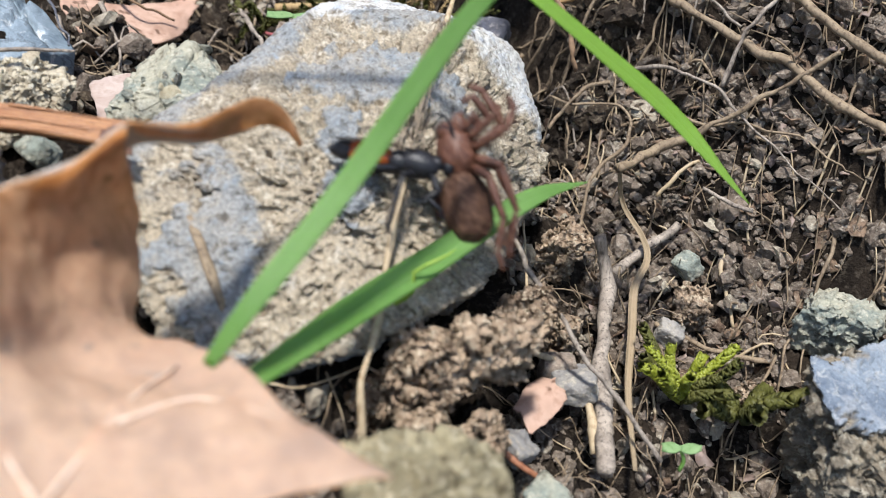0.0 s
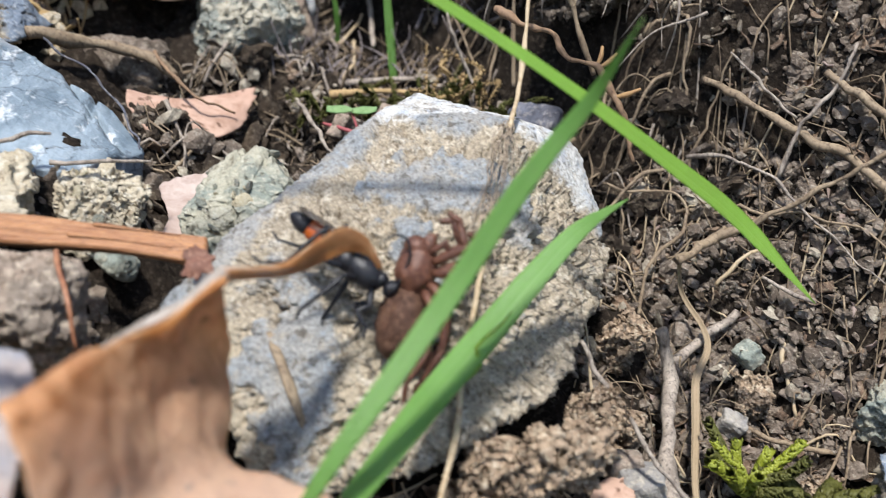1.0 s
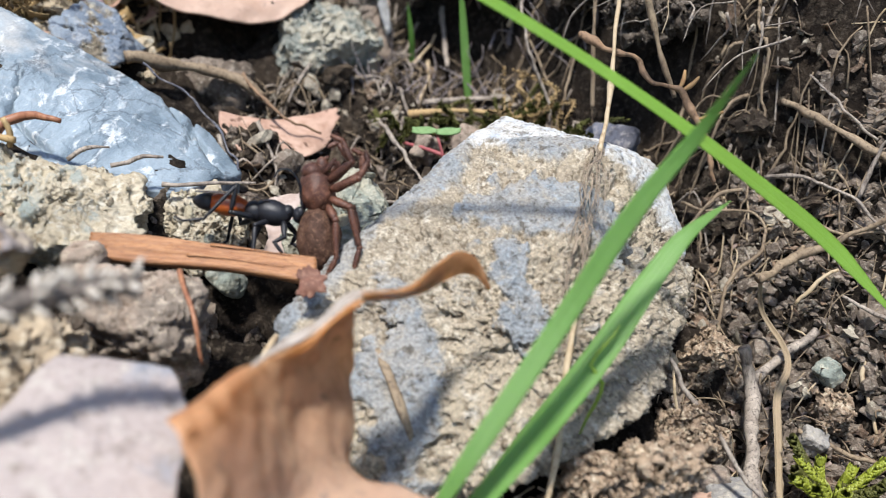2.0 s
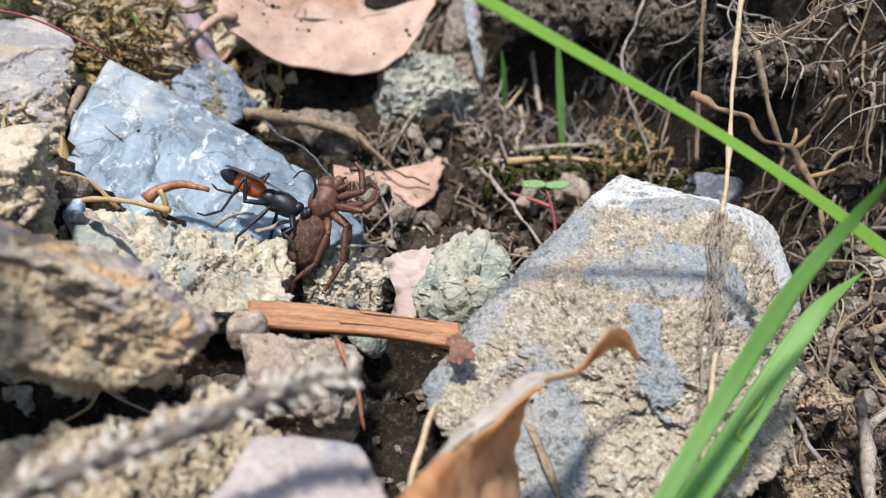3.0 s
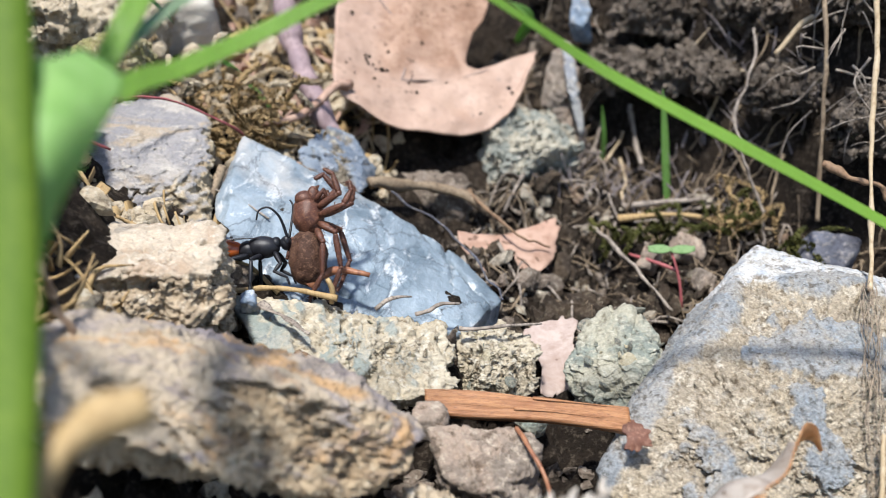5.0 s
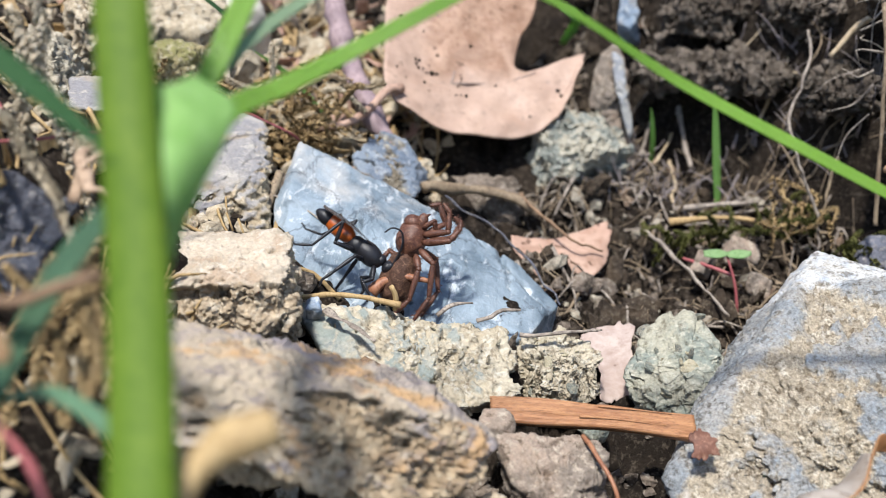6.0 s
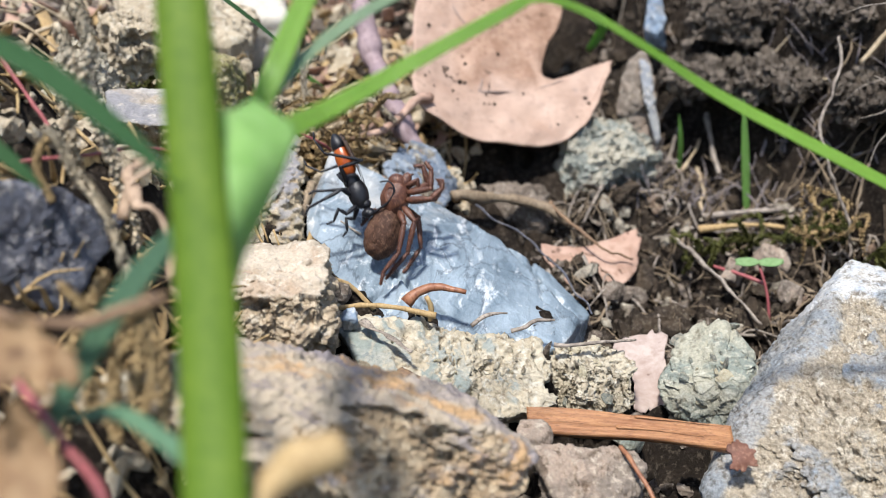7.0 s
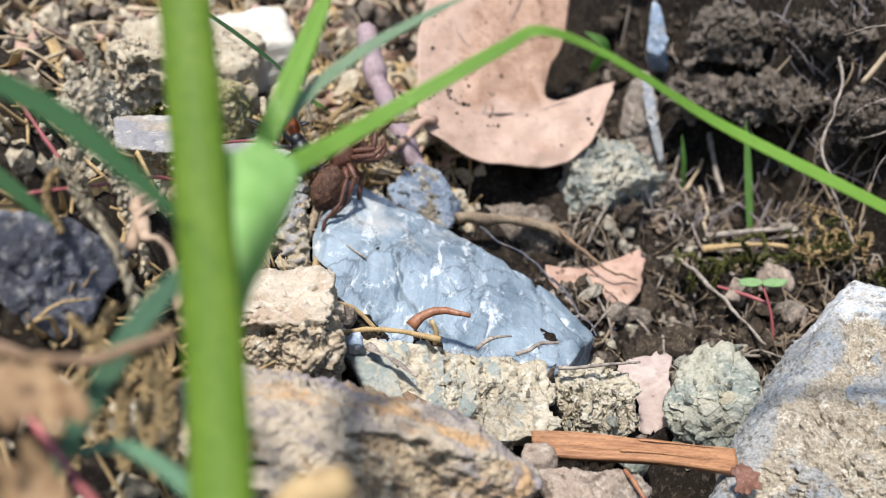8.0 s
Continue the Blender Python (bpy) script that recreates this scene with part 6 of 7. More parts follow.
def moss(name, at, count, size, mats, label, seed, spread=(1, 0.7, 0.6), leaf=0.085, wide=0.045, fat=0.022, each=5, curl=0.03):
    """A moss sprig: short branches closely set with small pointed leaves."""
    ob = holder(name, at, label, "moss")
    rs = np.random.RandomState(seed)
    for b in range(count):
        a = rs.rand() * 6.28
        way = np.array([math.cos(a) * spread[0], math.sin(a) * spread[1], 0.25 + rs.rand() * spread[2]])
        way /= np.linalg.norm(way)
        L = size * (0.6 + 0.6 * rs.rand())
        line = smooth_line([np.array(at), np.array(at) + way * L * 0.35 + (0, 0, 0.05) + rs.randn(3) * curl, np.array(at) + way * L * 0.7 + (0, 0, 0.05) + rs.randn(3) * curl, np.array(at) + way * L + (0, 0, -0.05 + 0.12 * rs.rand()) + rs.randn(3) * curl], 30)
        pieces = [tube_data(line[::5], fat, fat * 0.5, sides=5, step=0.08)]
        for i in range(3, 30):
            for s in range(each):
                q = rs.randn(3)
                q -= way * (q @ way)
                q /= np.linalg.norm(q)
                tip = line[i] + q * leaf + way * leaf * 1.3
                side = np.cross(q, way) * wide
                root = line[i]
                v = np.array([root - side * 0.6, root + side * 0.6, (root + tip) / 2 + side + q * 0.02, tip, (root + tip) / 2 - side + q * 0.02, (root + tip) / 2 + q * 0.035])
                pieces.append((v, [(0, 1, 5), (1, 2, 5), (2, 3, 5), (3, 4, 5), (4, 0, 5), (0, 4, 3, 2, 1)]))
        link("branch", *join(*pieces), mats[b % len(mats)], parent=ob, origin=at)


M_MOSS = fibre("yellow_green_moss", (0.29, 0.33, 0.03), (0.43, 0.46, 0.08), (0.16, 0.20, 0.02), scale=500, rough=0.32, translucent=0.45, spec=0.5)
M_MOSS2 = fibre("olive_moss", (0.085, 0.09, 0.02), (0.125, 0.122, 0.032), (0.05, 0.052, 0.014), scale=500, rough=0.5, translucent=0.3)
moss("moss_sprig", (2.95, 8.3, -1.75), 12, 0.85, [M_MOSS, M_MOSS, M_MOSS2], "bright yellow-green moss sprig on dark soil", 3, (1, 0.6, 1.1), 0.065, 0.04, 0.05, 7)
moss("moss_sprig", (3.6, 8.0, -1.75), 6, 0.6, [M_MOSS2], "olive moss beside a blue-grey stone", 4, (1, 0.7, 0.6), 0.10, 0.07, 0.04, 4)
moss("dry_moss", (-9.1, 13.6, 3.5), 27, 1.1, [M_MOSSDRY], "tangled straw-coloured dry moss between stones", 5, (1, 0.7, 0.6), 0.045, 0.02, 0.018, 4, 0.22)
moss("dry_moss", (-8.6, 13.2, 3.2), 17, 0.8, [M_MOSSDRY], "straw-coloured dry moss beside a pebble", 6, (1, 0.7, 0.6), 0.045, 0.02, 0.018, 4, 0.22)
moss("dry_moss", (-11.2, 12.8, 4.3), 23, 1.2, [M_MOSSDRY, M_MOSS2], "dry and olive moss behind the stones", 10, (1, 0.7, 0.6), 0.045, 0.02, 0.018, 4, 0.22)
moss("dry_moss", (-0.6, 13.9, 1.2), 17, 0.8, [M_MOSS2, M_MOSSDRY], "thin yellowish moss on the bench", 11, (1, 0.7, 0.6), 0.045, 0.02, 0.018, 4, 0.22)

moss("bench_moss", (-1.7, 14.0, 1.15), 7, 0.6, [M_MOSS2], "low olive moss among straws on the bench", 21, (1, 0.7, 0.3), 0.045, 0.02, 0.018, 4, 0.15)
moss("bench_moss", (0.2, 13.0, 1.15), 7, 0.5, [M_MOSS2], "low olive moss behind the large stone", 22, (1, 0.7, 0.3), 0.045, 0.02, 0.018, 4, 0.15)
moss("bench_moss", (-2.6, 13.4, 1.25), 6, 0.5, [M_MOSS2], "thin dark moss on the bench soil", 23, (1, 0.7, 0.3), 0.045, 0.02, 0.018, 4, 0.15)
rod("bark_bit", [(-7.25, 8.75, 2.95), (-6.95, 8.5, 2.93), (-6.6, 8.3, 2.80)], 0.06, 0.03, M_TWIG, "curled bit of brown bark on a rubbly stone", "bark", sides=9, knots=0.9, seed=6, step=0.03, flat=0.35, wobble=0.05)
rod("bark_bit", [(-6.75, 8.15, 2.62), (-6.45, 8.0, 2.56), (-6.1, 7.95, 2.45)], 0.05, 0.03, M_BROWNTWIG, "small dark bark bit on a rubbly stone", "bark", sides=9, knots=0.9, seed=7, step=0.03, flat=0.35, wobble=0.05)

# ---- more stones at the edges ----
rock("dark_stone", [(-9.7, 6.1, 6.05), (-9.3, 6.7, 5.7), (-8.9, 7.0, 5.2), (-9.3, 6.4, 4.9), (-9.9, 5.7, 5.3), (-9.5, 6.0, 4.4), (-10.2, 6.6, 5.8), (-9.6, 7.2, 5.0)], M_DARK, "dark damp stone on the mossy mound", level=6, sharp=18, lump=0.05, rough=0.02, seed=31, chunk=0.03)
rock("mossy_stone", block((-11.6, 14.6, 4.9), (2.6, 2.4, 1.8), (10, 15, 20), 32), M_CLOD, "rough olive-tan stone standing in dry moss", level=6, sharp=12, lump=0.1, rough=0.04, seed=32, chunk=0.08, chunkscale=2.5)
rock("white_stone", block((-11.1, 16.5, 4.9), (2.0, 1.7, 1.3), (20, 5, 30), 33), M_CREAM, "pale cream stone lying on brown soil", level=5, sharp=16, lump=0.05, rough=0.02, seed=33)
rock("pale_blue_stone", [(-11.1, 11.0, 5.38), (-10.27, 11.35, 5.22), (-9.95, 10.5, 4.95), (-10.79, 10.30, 5.14), (-11.0, 10.5, 4.3), (-10.0, 10.6, 4.1), (-10.4, 11.4, 4.2), (-10.5, 10.8, 3.8)], M_GREYTOP2, "flat pale blue and cream banded stone in moss", level=6, sharp=24, lump=0.03, rough=0.012, seed=34, crust=((-0.1, 0, 1.0), 0.4, 0.05, 34))
rock("flecked_stone", [(-11.56, 11.44, 6.02), (-11.05, 10.6, 5.4), (-10.8, 10.35, 4.4), (-12.1, 12.0, 6.1), (-11.3, 11.6, 5.7), (-11.8, 10.7, 4.4), (-12.7, 11.5, 5.0), (-11.2, 12.2, 4.6), (-11.1, 11.0, 4.0)], M_CRUMB, "rugged cream stone flecked with dark specks", level=6, sharp=14, lump=0.08, rough=0.03, seed=37, crust=((0, 0, 1), 1.2, 0.08, 37), chips=(30, 0.12, [M_FLAKE, M_LEDGE], 37))
rock("brown_stone", block((-11.6, 12.9, 5.2), (1.1, 1.1, 1.7), (5, 12, 25), 38), M_CLOD, "rough brown stone behind a flecked one", level=6, sharp=12, lump=0.08, rough=0.03, seed=38, crust=((0, 0, 1), 1.2, 0.09, 38))
M_MOSSROCK = stone("moss_covered_stone", (0.27, 0.25, 0.10), (0.38, 0.31, 0.17), (0.48, 0.43, 0.29), patch=140, pit_shade=0.8, depth=0.0009)
rock("moss_cushion", block((-10.5, 12.9, 4.75), (1.4, 1.3, 1.3), (0, 10, 15), 39), M_MOSSROCK, "low olive moss cushion over a stone", "moss", level=6, sharp=6, lump=0.10, rough=0.05, roughscale=9, seed=39)
rock("stone_chip", [(-3.72, 17.0, 3.55), (-3.30, 17.1, 3.72), (-3.12, 17.0, 3.45), (-3.08, 16.7, 2.6), (-3.1, 16.4, 1.7), (-3.75, 16.4, 1.7), (-3.82, 16.8, 2.8), (-3.5, 17.5, 2.0), (-3.4, 17.4, 3.5), (-3.45, 16.55, 2.7)], M_LEDGE, "upright grey-brown splintered chip before the bank", "stone", level=6, sharp=22, lump=0.08, rough=0.03, seed=35, chunk=0.07, chunkscale=2.2)
rock("stone_flake", [(-3.45, 16.85, 3.75), (-3.25, 16.8, 3.6), (-3.22, 16.5, 2.95), (-3.06, 16.4, 2.3), (-3.14, 16.35, 2.1), (-3.34, 16.45, 2.9), (-3.42, 16.7, 3.3), (-3.3, 16.9, 3.0), (-3.2, 16.7, 2.2)], M_GREYTOP, "thin pale grey flake standing against a chip", "stone", level=5, sharp=18, lump=0.05, rough=0.03, seed=36, chunk=0.04, chunkscale=4)
rock("slate_shard", [(-3.15, 18.2, 4.95), (-3.0, 18.2, 4.9), (-2.85, 18.0, 4.1), (-3.3, 18.0, 4.0), (-3.2, 18.4, 3.5), (-2.8, 18.3, 3.4), (-3.05, 17.8, 3.9)], M_BLUE, "small upright blue-grey shard on the bank", "stone", level=5, sharp=20, lump=0.04, rough=0.02, seed=37)
rock("soil_clod", block((-5.9, 14.2, 1.7), (1.3, 1.1, 1.1), (0, 10, 0), 36), M_SOILCLOD, "brown earth clod under a dry leaf", level=5, sharp=9, lump=0.1, rough=0.05, seed=36, chunk=0.08)
M_BANK = stone("root_bound_earth", (0.21, 0.172, 0.138), (0.105, 0.084, 0.066), (0.26, 0.225, 0.185), patch=170, rough=0.95, pit_shade=0.8, grain=0.6, spec=0.12, depth=0.0008)
for _k, (_c, _s, _t) in enumerate([((-2.35, 16.95, 3.25), (1.5, 1.5, 0.7), (8, 0, -25)), ((-0.95, 16.2, 3.35), (1.7, 1.7, 0.75), (12, 4, -32)), ((0.35, 15.1, 3.35), (1.5, 1.6, 0.8), (8, 8, -40)), ((1.3, 13.6, 3.2), (1.5, 1.5, 0.8), (8, 5, -50)), ((-1.6, 17.6, 4.3), (1.9, 1.6, 0.9), (18, 0, -25)), ((0.1, 16.6, 4.5), (1.8, 1.6, 0.9), (18, 5, -35)), ((1.35, 15.0, 4.9), (1.7, 1.6, 0.9), (15, 5, -45))]):
    tagged(rock("soil_ledge", block(_c, _s, _t, 80 + _k, 0.35), M_BANK, "overhanging lump of root-bound earth on the bank", level=6, sharp=9, lump=0.16, rough=0.06, seed=80 + _k, crust=((0, 0, 1), 1.2, 0.16, 80 + _k)), category="soil", group="earth ledges")
M_EARTH = stone("tan_brown_earth", (0.488, 0.366, 0.256), (0.305, 0.22, 0.152), (0.634, 0.537, 0.403), patch=160, rough=0.95, pit_shade=0.8, grain=0.5, spec=0.15, depth=0.0007)
for _k, (_c, _s) in enumerate([((-0.05, 7.0, -0.25), (0.9, 0.7, 0.8)), ((0.55, 7.2, -0.2), (0.8, 0.7, 0.9)), ((0.55, 6.65, -0.85), (0.7, 0.55, 0.5)), ((1.05, 8.05, -0.3), (0.6, 0.6, 0.8)), ((-0.5, 7.0, -0.7), (0.6, 0.5, 0.5)), ((1.6, 9.9, -0.7), (0.9, 0.6, 0.7)),
                               ((1.5, 8.7, -1.1), (0.6, 0.5, 0.5)), ((3.9, 8.3, -1.75), (0.6, 0.6, 0.5)), ((3.3, 9.6, -1.35), (0.6, 0.5, 0.5)), ((-0.1, 6.6, -0.75), (0.7, 0.5, 0.5))]):
    tagged(rock("soil_clod", block(_c, _s, (20 * _k, 13 * _k, 31 * _k), 40 + _k), M_EARTH, "crumbly brown clod of earth below the large stone", level=6, sharp=8, lump=0.10, rough=0.04, seed=40 + _k, chunk=0.05, chunkscale=4, crust=((0, 0, 1), 1.2, 0.08, 40 + _k)), category="soil", group="earth clods")
for _k, (_c, _s, _m) in enumerate([((1.6, 8.0, -1.25), (0.55, 0.5, 0.35), M_TOP), ((0.9, 7.0, -1.35), (0.4, 0.4, 0.3), M_TOP), ((1.2, 6.6, -1.6), (0.6, 0.5, 0.35), M_GREEN), ((3.0, 9.3, -1.5), (0.45, 0.4, 0.3), M_TOP), ((1.45, 8.2, -1.3), (0.5, 0.4, 0.3), M_LEDGE), ((3.3, 9.9, -0.85), (0.32, 0.28, 0.28), M_GREEN),
                                   ((-2.2, 12.8, 1.25), (0.5, 0.45, 0.3), M_LEDGE), ((-1.4, 12.4, 1.05), (0.45, 0.4, 0.3), M_LEDGE), ((0.6, 12.9, 1.25), (0.9, 0.7, 0.5), M_DARK), ((-1.5, 13.3, 1.15), (0.6, 0.5, 0.4), M_LEDGE), ((-4.1, 8.6, 1.3), (0.4, 0.35, 0.3), M_GREEN), ((-7.45, 8.75, 2.95), (0.26, 0.22, 0.2), M_BLUE)]):
    tagged(rock("pebble", block(_c, _s, (17 * _k, 23 * _k, 41 * _k), 60 + _k), _m, "small angular stone chip on the soil", level=5, sharp=12, lump=0.04, rough=0.02, seed=60 + _k), category="stone", group="stone chips")


# ---- uncountable litter ----
def on_soil(count, seed, lo=(-13, 1), hi=(7.5, 22), calm=False):
    rs = np.random.RandomState(seed)
    p = np.stack([rs.uniform(lo[0], hi[0], count), rs.uniform(lo[1], hi[1], count), np.zeros(count)], 1)
    free = np.ones(count, bool)
    for c, h in TAKEN:
        free &= (((p[:, :2] - c) / (h * 0.92)) ** 2).sum(1) > 1
    if calm:
        d = 0.72 * p[:, 0] + 0.6 * p[:, 1] - 8.5
        free &= (d < 0.15) | (p[:, 0] > 1.9) | (rs.rand(count) < 0.16)
    p = p[free]
    p[:, 2] = surf(p)
    return p, rs


def grit(name, count, seed, lo_size, hi_size, mat, label, level=2, **kw):
    p, rs = on_soil(count, seed, **kw)
    count = len(p)
    d, f = ico(level)
    vs, fs = [], []
    for i in range(count):
        s = lo_size * (hi_size / lo_size) ** (rs.rand() ** 1.8)
        axes = s * (0.35 + 0.75 * rs.rand(3))
        m = np.array(Euler(rs.rand(3) * 6).to_matrix())
        n1 = rs.randn(7, 3)
        n1 /= np.linalg.norm(n1, axis=1)[:, None]
        r = np.min(np.where(d @ n1.T > 0.05, 0.52 / np.maximum(d @ n1.T, 0.05), 9), axis=1).clip(0.3, 1.0) * (1 + 0.13 * rs.randn(len(d)))
        vs.append((d * r[:, None] * axes) @ m.T + p[i] + (0, 0, s * 0.15))
        fs.append(f + i * len(d))
    v, f = np.vstack(vs), np.vstack(fs)
    tagged(link(name, v, f, mat, label=label, kind="stuff", smooth=False), category="grit")


def fibres(name, count, seed, length, radius, mat, label, lift=0.15, **kw):
    p, rs = on_soil(count, seed, **kw)
    count = len(p)
    pieces = []
    for i in range(count):
        L = length * (0.4 + rs.rand())
        a = rs.rand() * 6.28
        w = np.array([math.cos(a), math.sin(a), 0])
        q = p[i] + np.array([w * L * u for u in (-0.5, -0.15, 0.2, 0.5)]) + rs.randn(4, 3) * L * 0.09
        q[:, 2] = surf(q) + rs.rand(4) * lift + radius
        pieces.append(tube_data(q, radius * (0.5 + rs.rand()), radius * 0.5, sides=4, step=max(0.12, L / 9)))
    tagged(link(name, *join(*pieces), mat, label=label, kind="stuff"), category="litter")


def flakes(name, count, seed, size, mat, label, **kw):
    p, rs = on_soil(count, seed, **kw)
    count = len(p)
    pieces = []
    for i in range(count):
        s = size * (0.4 + rs.rand())
        m = np.array(Euler((rs.randn() * 0.7, rs.randn() * 0.7, rs.rand() * 6.28)).to_matrix())
        g = np.array([[(u - 1) * s * (0.7 + 0.3 * rs.rand()), (w - 1) * s * 0.6 * (0.6 + 0.4 * rs.rand()), 0.25 * s * (u - 1) ** 2 + 0.1 * s * rs.randn()] for u in range(3) for w in range(3)]) @ m.T + p[i] + (0, 0, 0.4 * s * rs.rand() + 0.03)
        v = np.vstack([g, g - (0, 0, 0.02)])
        f = []
        for u in range(2):
            for w in range(2):
                a = u * 3 + w
                f += [(a, a + 3, a + 4, a + 1), (9 + a, 10 + a, 13 + a, 12 + a)]
        rim = [0, 1, 2, 5, 8, 7, 6, 3]
        f += [(a, b, 9 + b, 9 + a) for a, b in zip(rim, rim[1:] + rim[:1])]
        pieces.append((v, f))
    tagged(link(name, *join(*pieces), mat, label=label, kind="stuff"), category="litter")


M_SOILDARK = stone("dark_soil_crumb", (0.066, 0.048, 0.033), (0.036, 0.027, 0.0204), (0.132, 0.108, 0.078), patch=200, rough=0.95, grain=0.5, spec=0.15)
M_LITTER = stone("brown_leaf_litter", (0.25, 0.17, 0.115), (0.14, 0.095, 0.068), (0.38, 0.30, 0.22), patch=200, rough=0.9, grain=0.5, spec=0.15)
RIGHT = dict(lo=(-1.5, 5.0), hi=(7.0, 12.2))
BACK = dict(lo=(-5.0, 10.5), hi=(3.5, 20.0))
BACK_CALM, RIGHT_CALM = dict(BACK, calm=True), dict(RIGHT, calm=True)
LEFT = dict(lo=(-13.0, 3.5), hi=(-6.5, 19.0))
grit("soil_crumbs", 5200, 101, 0.035, 0.24, M_SOILCLOD, "loose brown soil crumbs over the ground", 2, **RIGHT)
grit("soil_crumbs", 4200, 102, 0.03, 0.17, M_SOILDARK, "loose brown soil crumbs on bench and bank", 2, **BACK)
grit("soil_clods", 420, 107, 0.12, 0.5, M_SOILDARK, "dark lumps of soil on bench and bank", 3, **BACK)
grit("stone_grit", 900, 103, 0.04, 0.26, M_GRAVEL, "pale grit and stone crumbs on the soil", 2, **RIGHT)
grit("stone_grit", 700, 104, 0.05, 0.30, M_GRAVEL, "pale grit scattered on the bench", 2, **BACK_CALM)
grit("stone_grit", 1500, 105, 0.06, 0.45, M_CLOD, "tan grit and crumbs among the stones", 2, **LEFT)
grit("stone_grit", 700, 106, 0.06, 0.35, M_SOILCLOD, "brown crumbs among the stones", 2, lo=(-8.0, 4.5), hi=(-2.5, 12.5))
fibres("root_fibres", 460, 111, 0.8, 0.012, M_ROOT, "fine dry root fibres over the soil", 0.35, **RIGHT_CALM)
fibres("root_fibres", 320, 112, 0.8, 0.011, M_ROOT, "fine root fibres over bench and bank", 0.35, **BACK_CALM)
fibres("straw_bits", 110, 113, 0.8, 0.017, M_STRAW, "pale broken straw bits on the soil", 0.2, **RIGHT_CALM)
fibres("straw_bits", 130, 114, 1.0, 0.024, M_ROOT, "pale broken straw bits on the bench", 0.2, **BACK_CALM)
fibres("dark_litter", 260, 115, 0.8, 0.028, M_TWIG, "grey-brown twig bits on the soil", 0.2, **BACK_CALM)
fibres("moss_litter", 420, 116, 0.9, 0.030, M_MOSSDRY, "dry moss strands among the stones", 0.35, **LEFT)
flakes("leaf_crumbs", 600, 121, 0.12, M_LITTER, "brown leaf crumbs on the soil", **RIGHT)
flakes("leaf_crumbs", 90, 124, 0.13, M_PALELEAF, "pinkish leaf crumbs on the soil", **RIGHT)
flakes("leaf_crumbs", 90, 122, 0.16, M_LITTER, "brown leaf crumbs on the bench", **BACK_CALM)
flakes("leaf_crumbs", 260, 123, 0.22, M_MOSSDRY, "tan leaf crumbs among the stones", **LEFT)

SLOPE = dict(lo=(2.0, 8.8), hi=(8.0, 12.0))
grit("soil_crumbs", 5200, 141, 0.035, 0.20, M_SOILCLOD, "loose brown soil crumbs on the steep bank", 2, **SLOPE)
flakes("leaf_crumbs", 500, 142, 0.11, M_LITTER, "brown leaf crumbs on the steep bank", **SLOPE)
flakes("leaf_crumbs", 120, 143, 0.11, M_PALELEAF, "pale leaf crumbs on the steep bank", **SLOPE)
FARLEFT = dict(lo=(-17.0, 11.5), hi=(-7.0, 25.0))
grit("stone_grit", 1100, 131, 0.08, 0.6, M_CLOD, "tan stones and crumbs on the far soil", 2, **FARLEFT)
grit("soil_crumbs", 1600, 132, 0.06, 0.4, M_SOILCLOD, "brown crumbs on the far soil", 2, **FARLEFT)
flakes("leaf_crumbs", 420, 133, 0.32, M_PINKLEAF, "pinkish dry leaf bits on the far soil", **FARLEFT)
flakes("leaf_crumbs", 420, 134, 0.26, M_MOSSDRY, "tan dry leaf bits on the far soil", **FARLEFT)
fibres("straw_bits", 260, 135, 1.3, 0.04, M_STRAW, "pale straw bits on the far soil", 0.3, **FARLEFT)
flakes("leaf_crumbs", 260, 136, 0.15, M_SOILCLOD, "brown leaf crumbs on the bank", **BACK)


def needles(name, count, seed, lo, hi, mat, label, tall=(0.3, 0.9), lean=0.7, thin=(0.014, 0.034)):
    """Short dead stalks that stand and lean at all angles on the soil."""
    rs = np.random.RandomState(seed)
    p = np.stack([rs.uniform(lo[0], hi[0], count), rs.uniform(lo[1], hi[1], count), np.zeros(count)], 1)
    p[:, 2] = surf(p)
    pieces = []
    for a in p:
        w = np.array([rs.randn() * lean, rs.randn() * lean * 0.6, 0.75])
        w *= rs.uniform(*tall) / np.linalg.norm(w)
        pieces.append(tube_data([a - w * 0.1, a + w * 0.5 + rs.randn(3) * 0.05, a + w + rs.randn(3) * 0.06], rs.uniform(*thin), thin[0] * 0.4, sides=5, step=0.12))
    tagged(link(name, *join(*pieces), mat, label=label, kind="stuff"), category="litter")


M_NEEDLE = fibre("grey_lilac_dead_stalk", (0.24, 0.205, 0.20), (0.16, 0.135, 0.13), (0.09, 0.07, 0.065), scale=400)
needles("dead_stalks", 150, 201, (-3.8, 14.6), (1.0, 16.6), M_NEEDLE, "grey dead stalks at the foot of the bank")
needles("dead_stalks", 60, 202, (-3.4, 14.4), (0.8, 16.2), M_ROOT, "tan dead stalks at the foot of the bank", (0.3, 0.8))
needles("dead_stalks", 110, 203, (-1.5, 15.8), (2.2, 18.2), M_NEEDLE, "grey dead stalks on the bank", (0.3, 0.9), 1.0)
needles("dead_stalks", 90, 204, (1.6, 9.4), (4.6, 11.6), M_ROOT, "dry broken stalks on the slope", (0.3, 0.8), 1.2, (0.012, 0.026))
needles("moss_tufts", 110, 205, (-9.8, 5.6), (-8.3, 7.6), M_MOSSDRY, "tan dry moss tips between stones", (0.25, 0.7), 0.9, (0.02, 0.05))


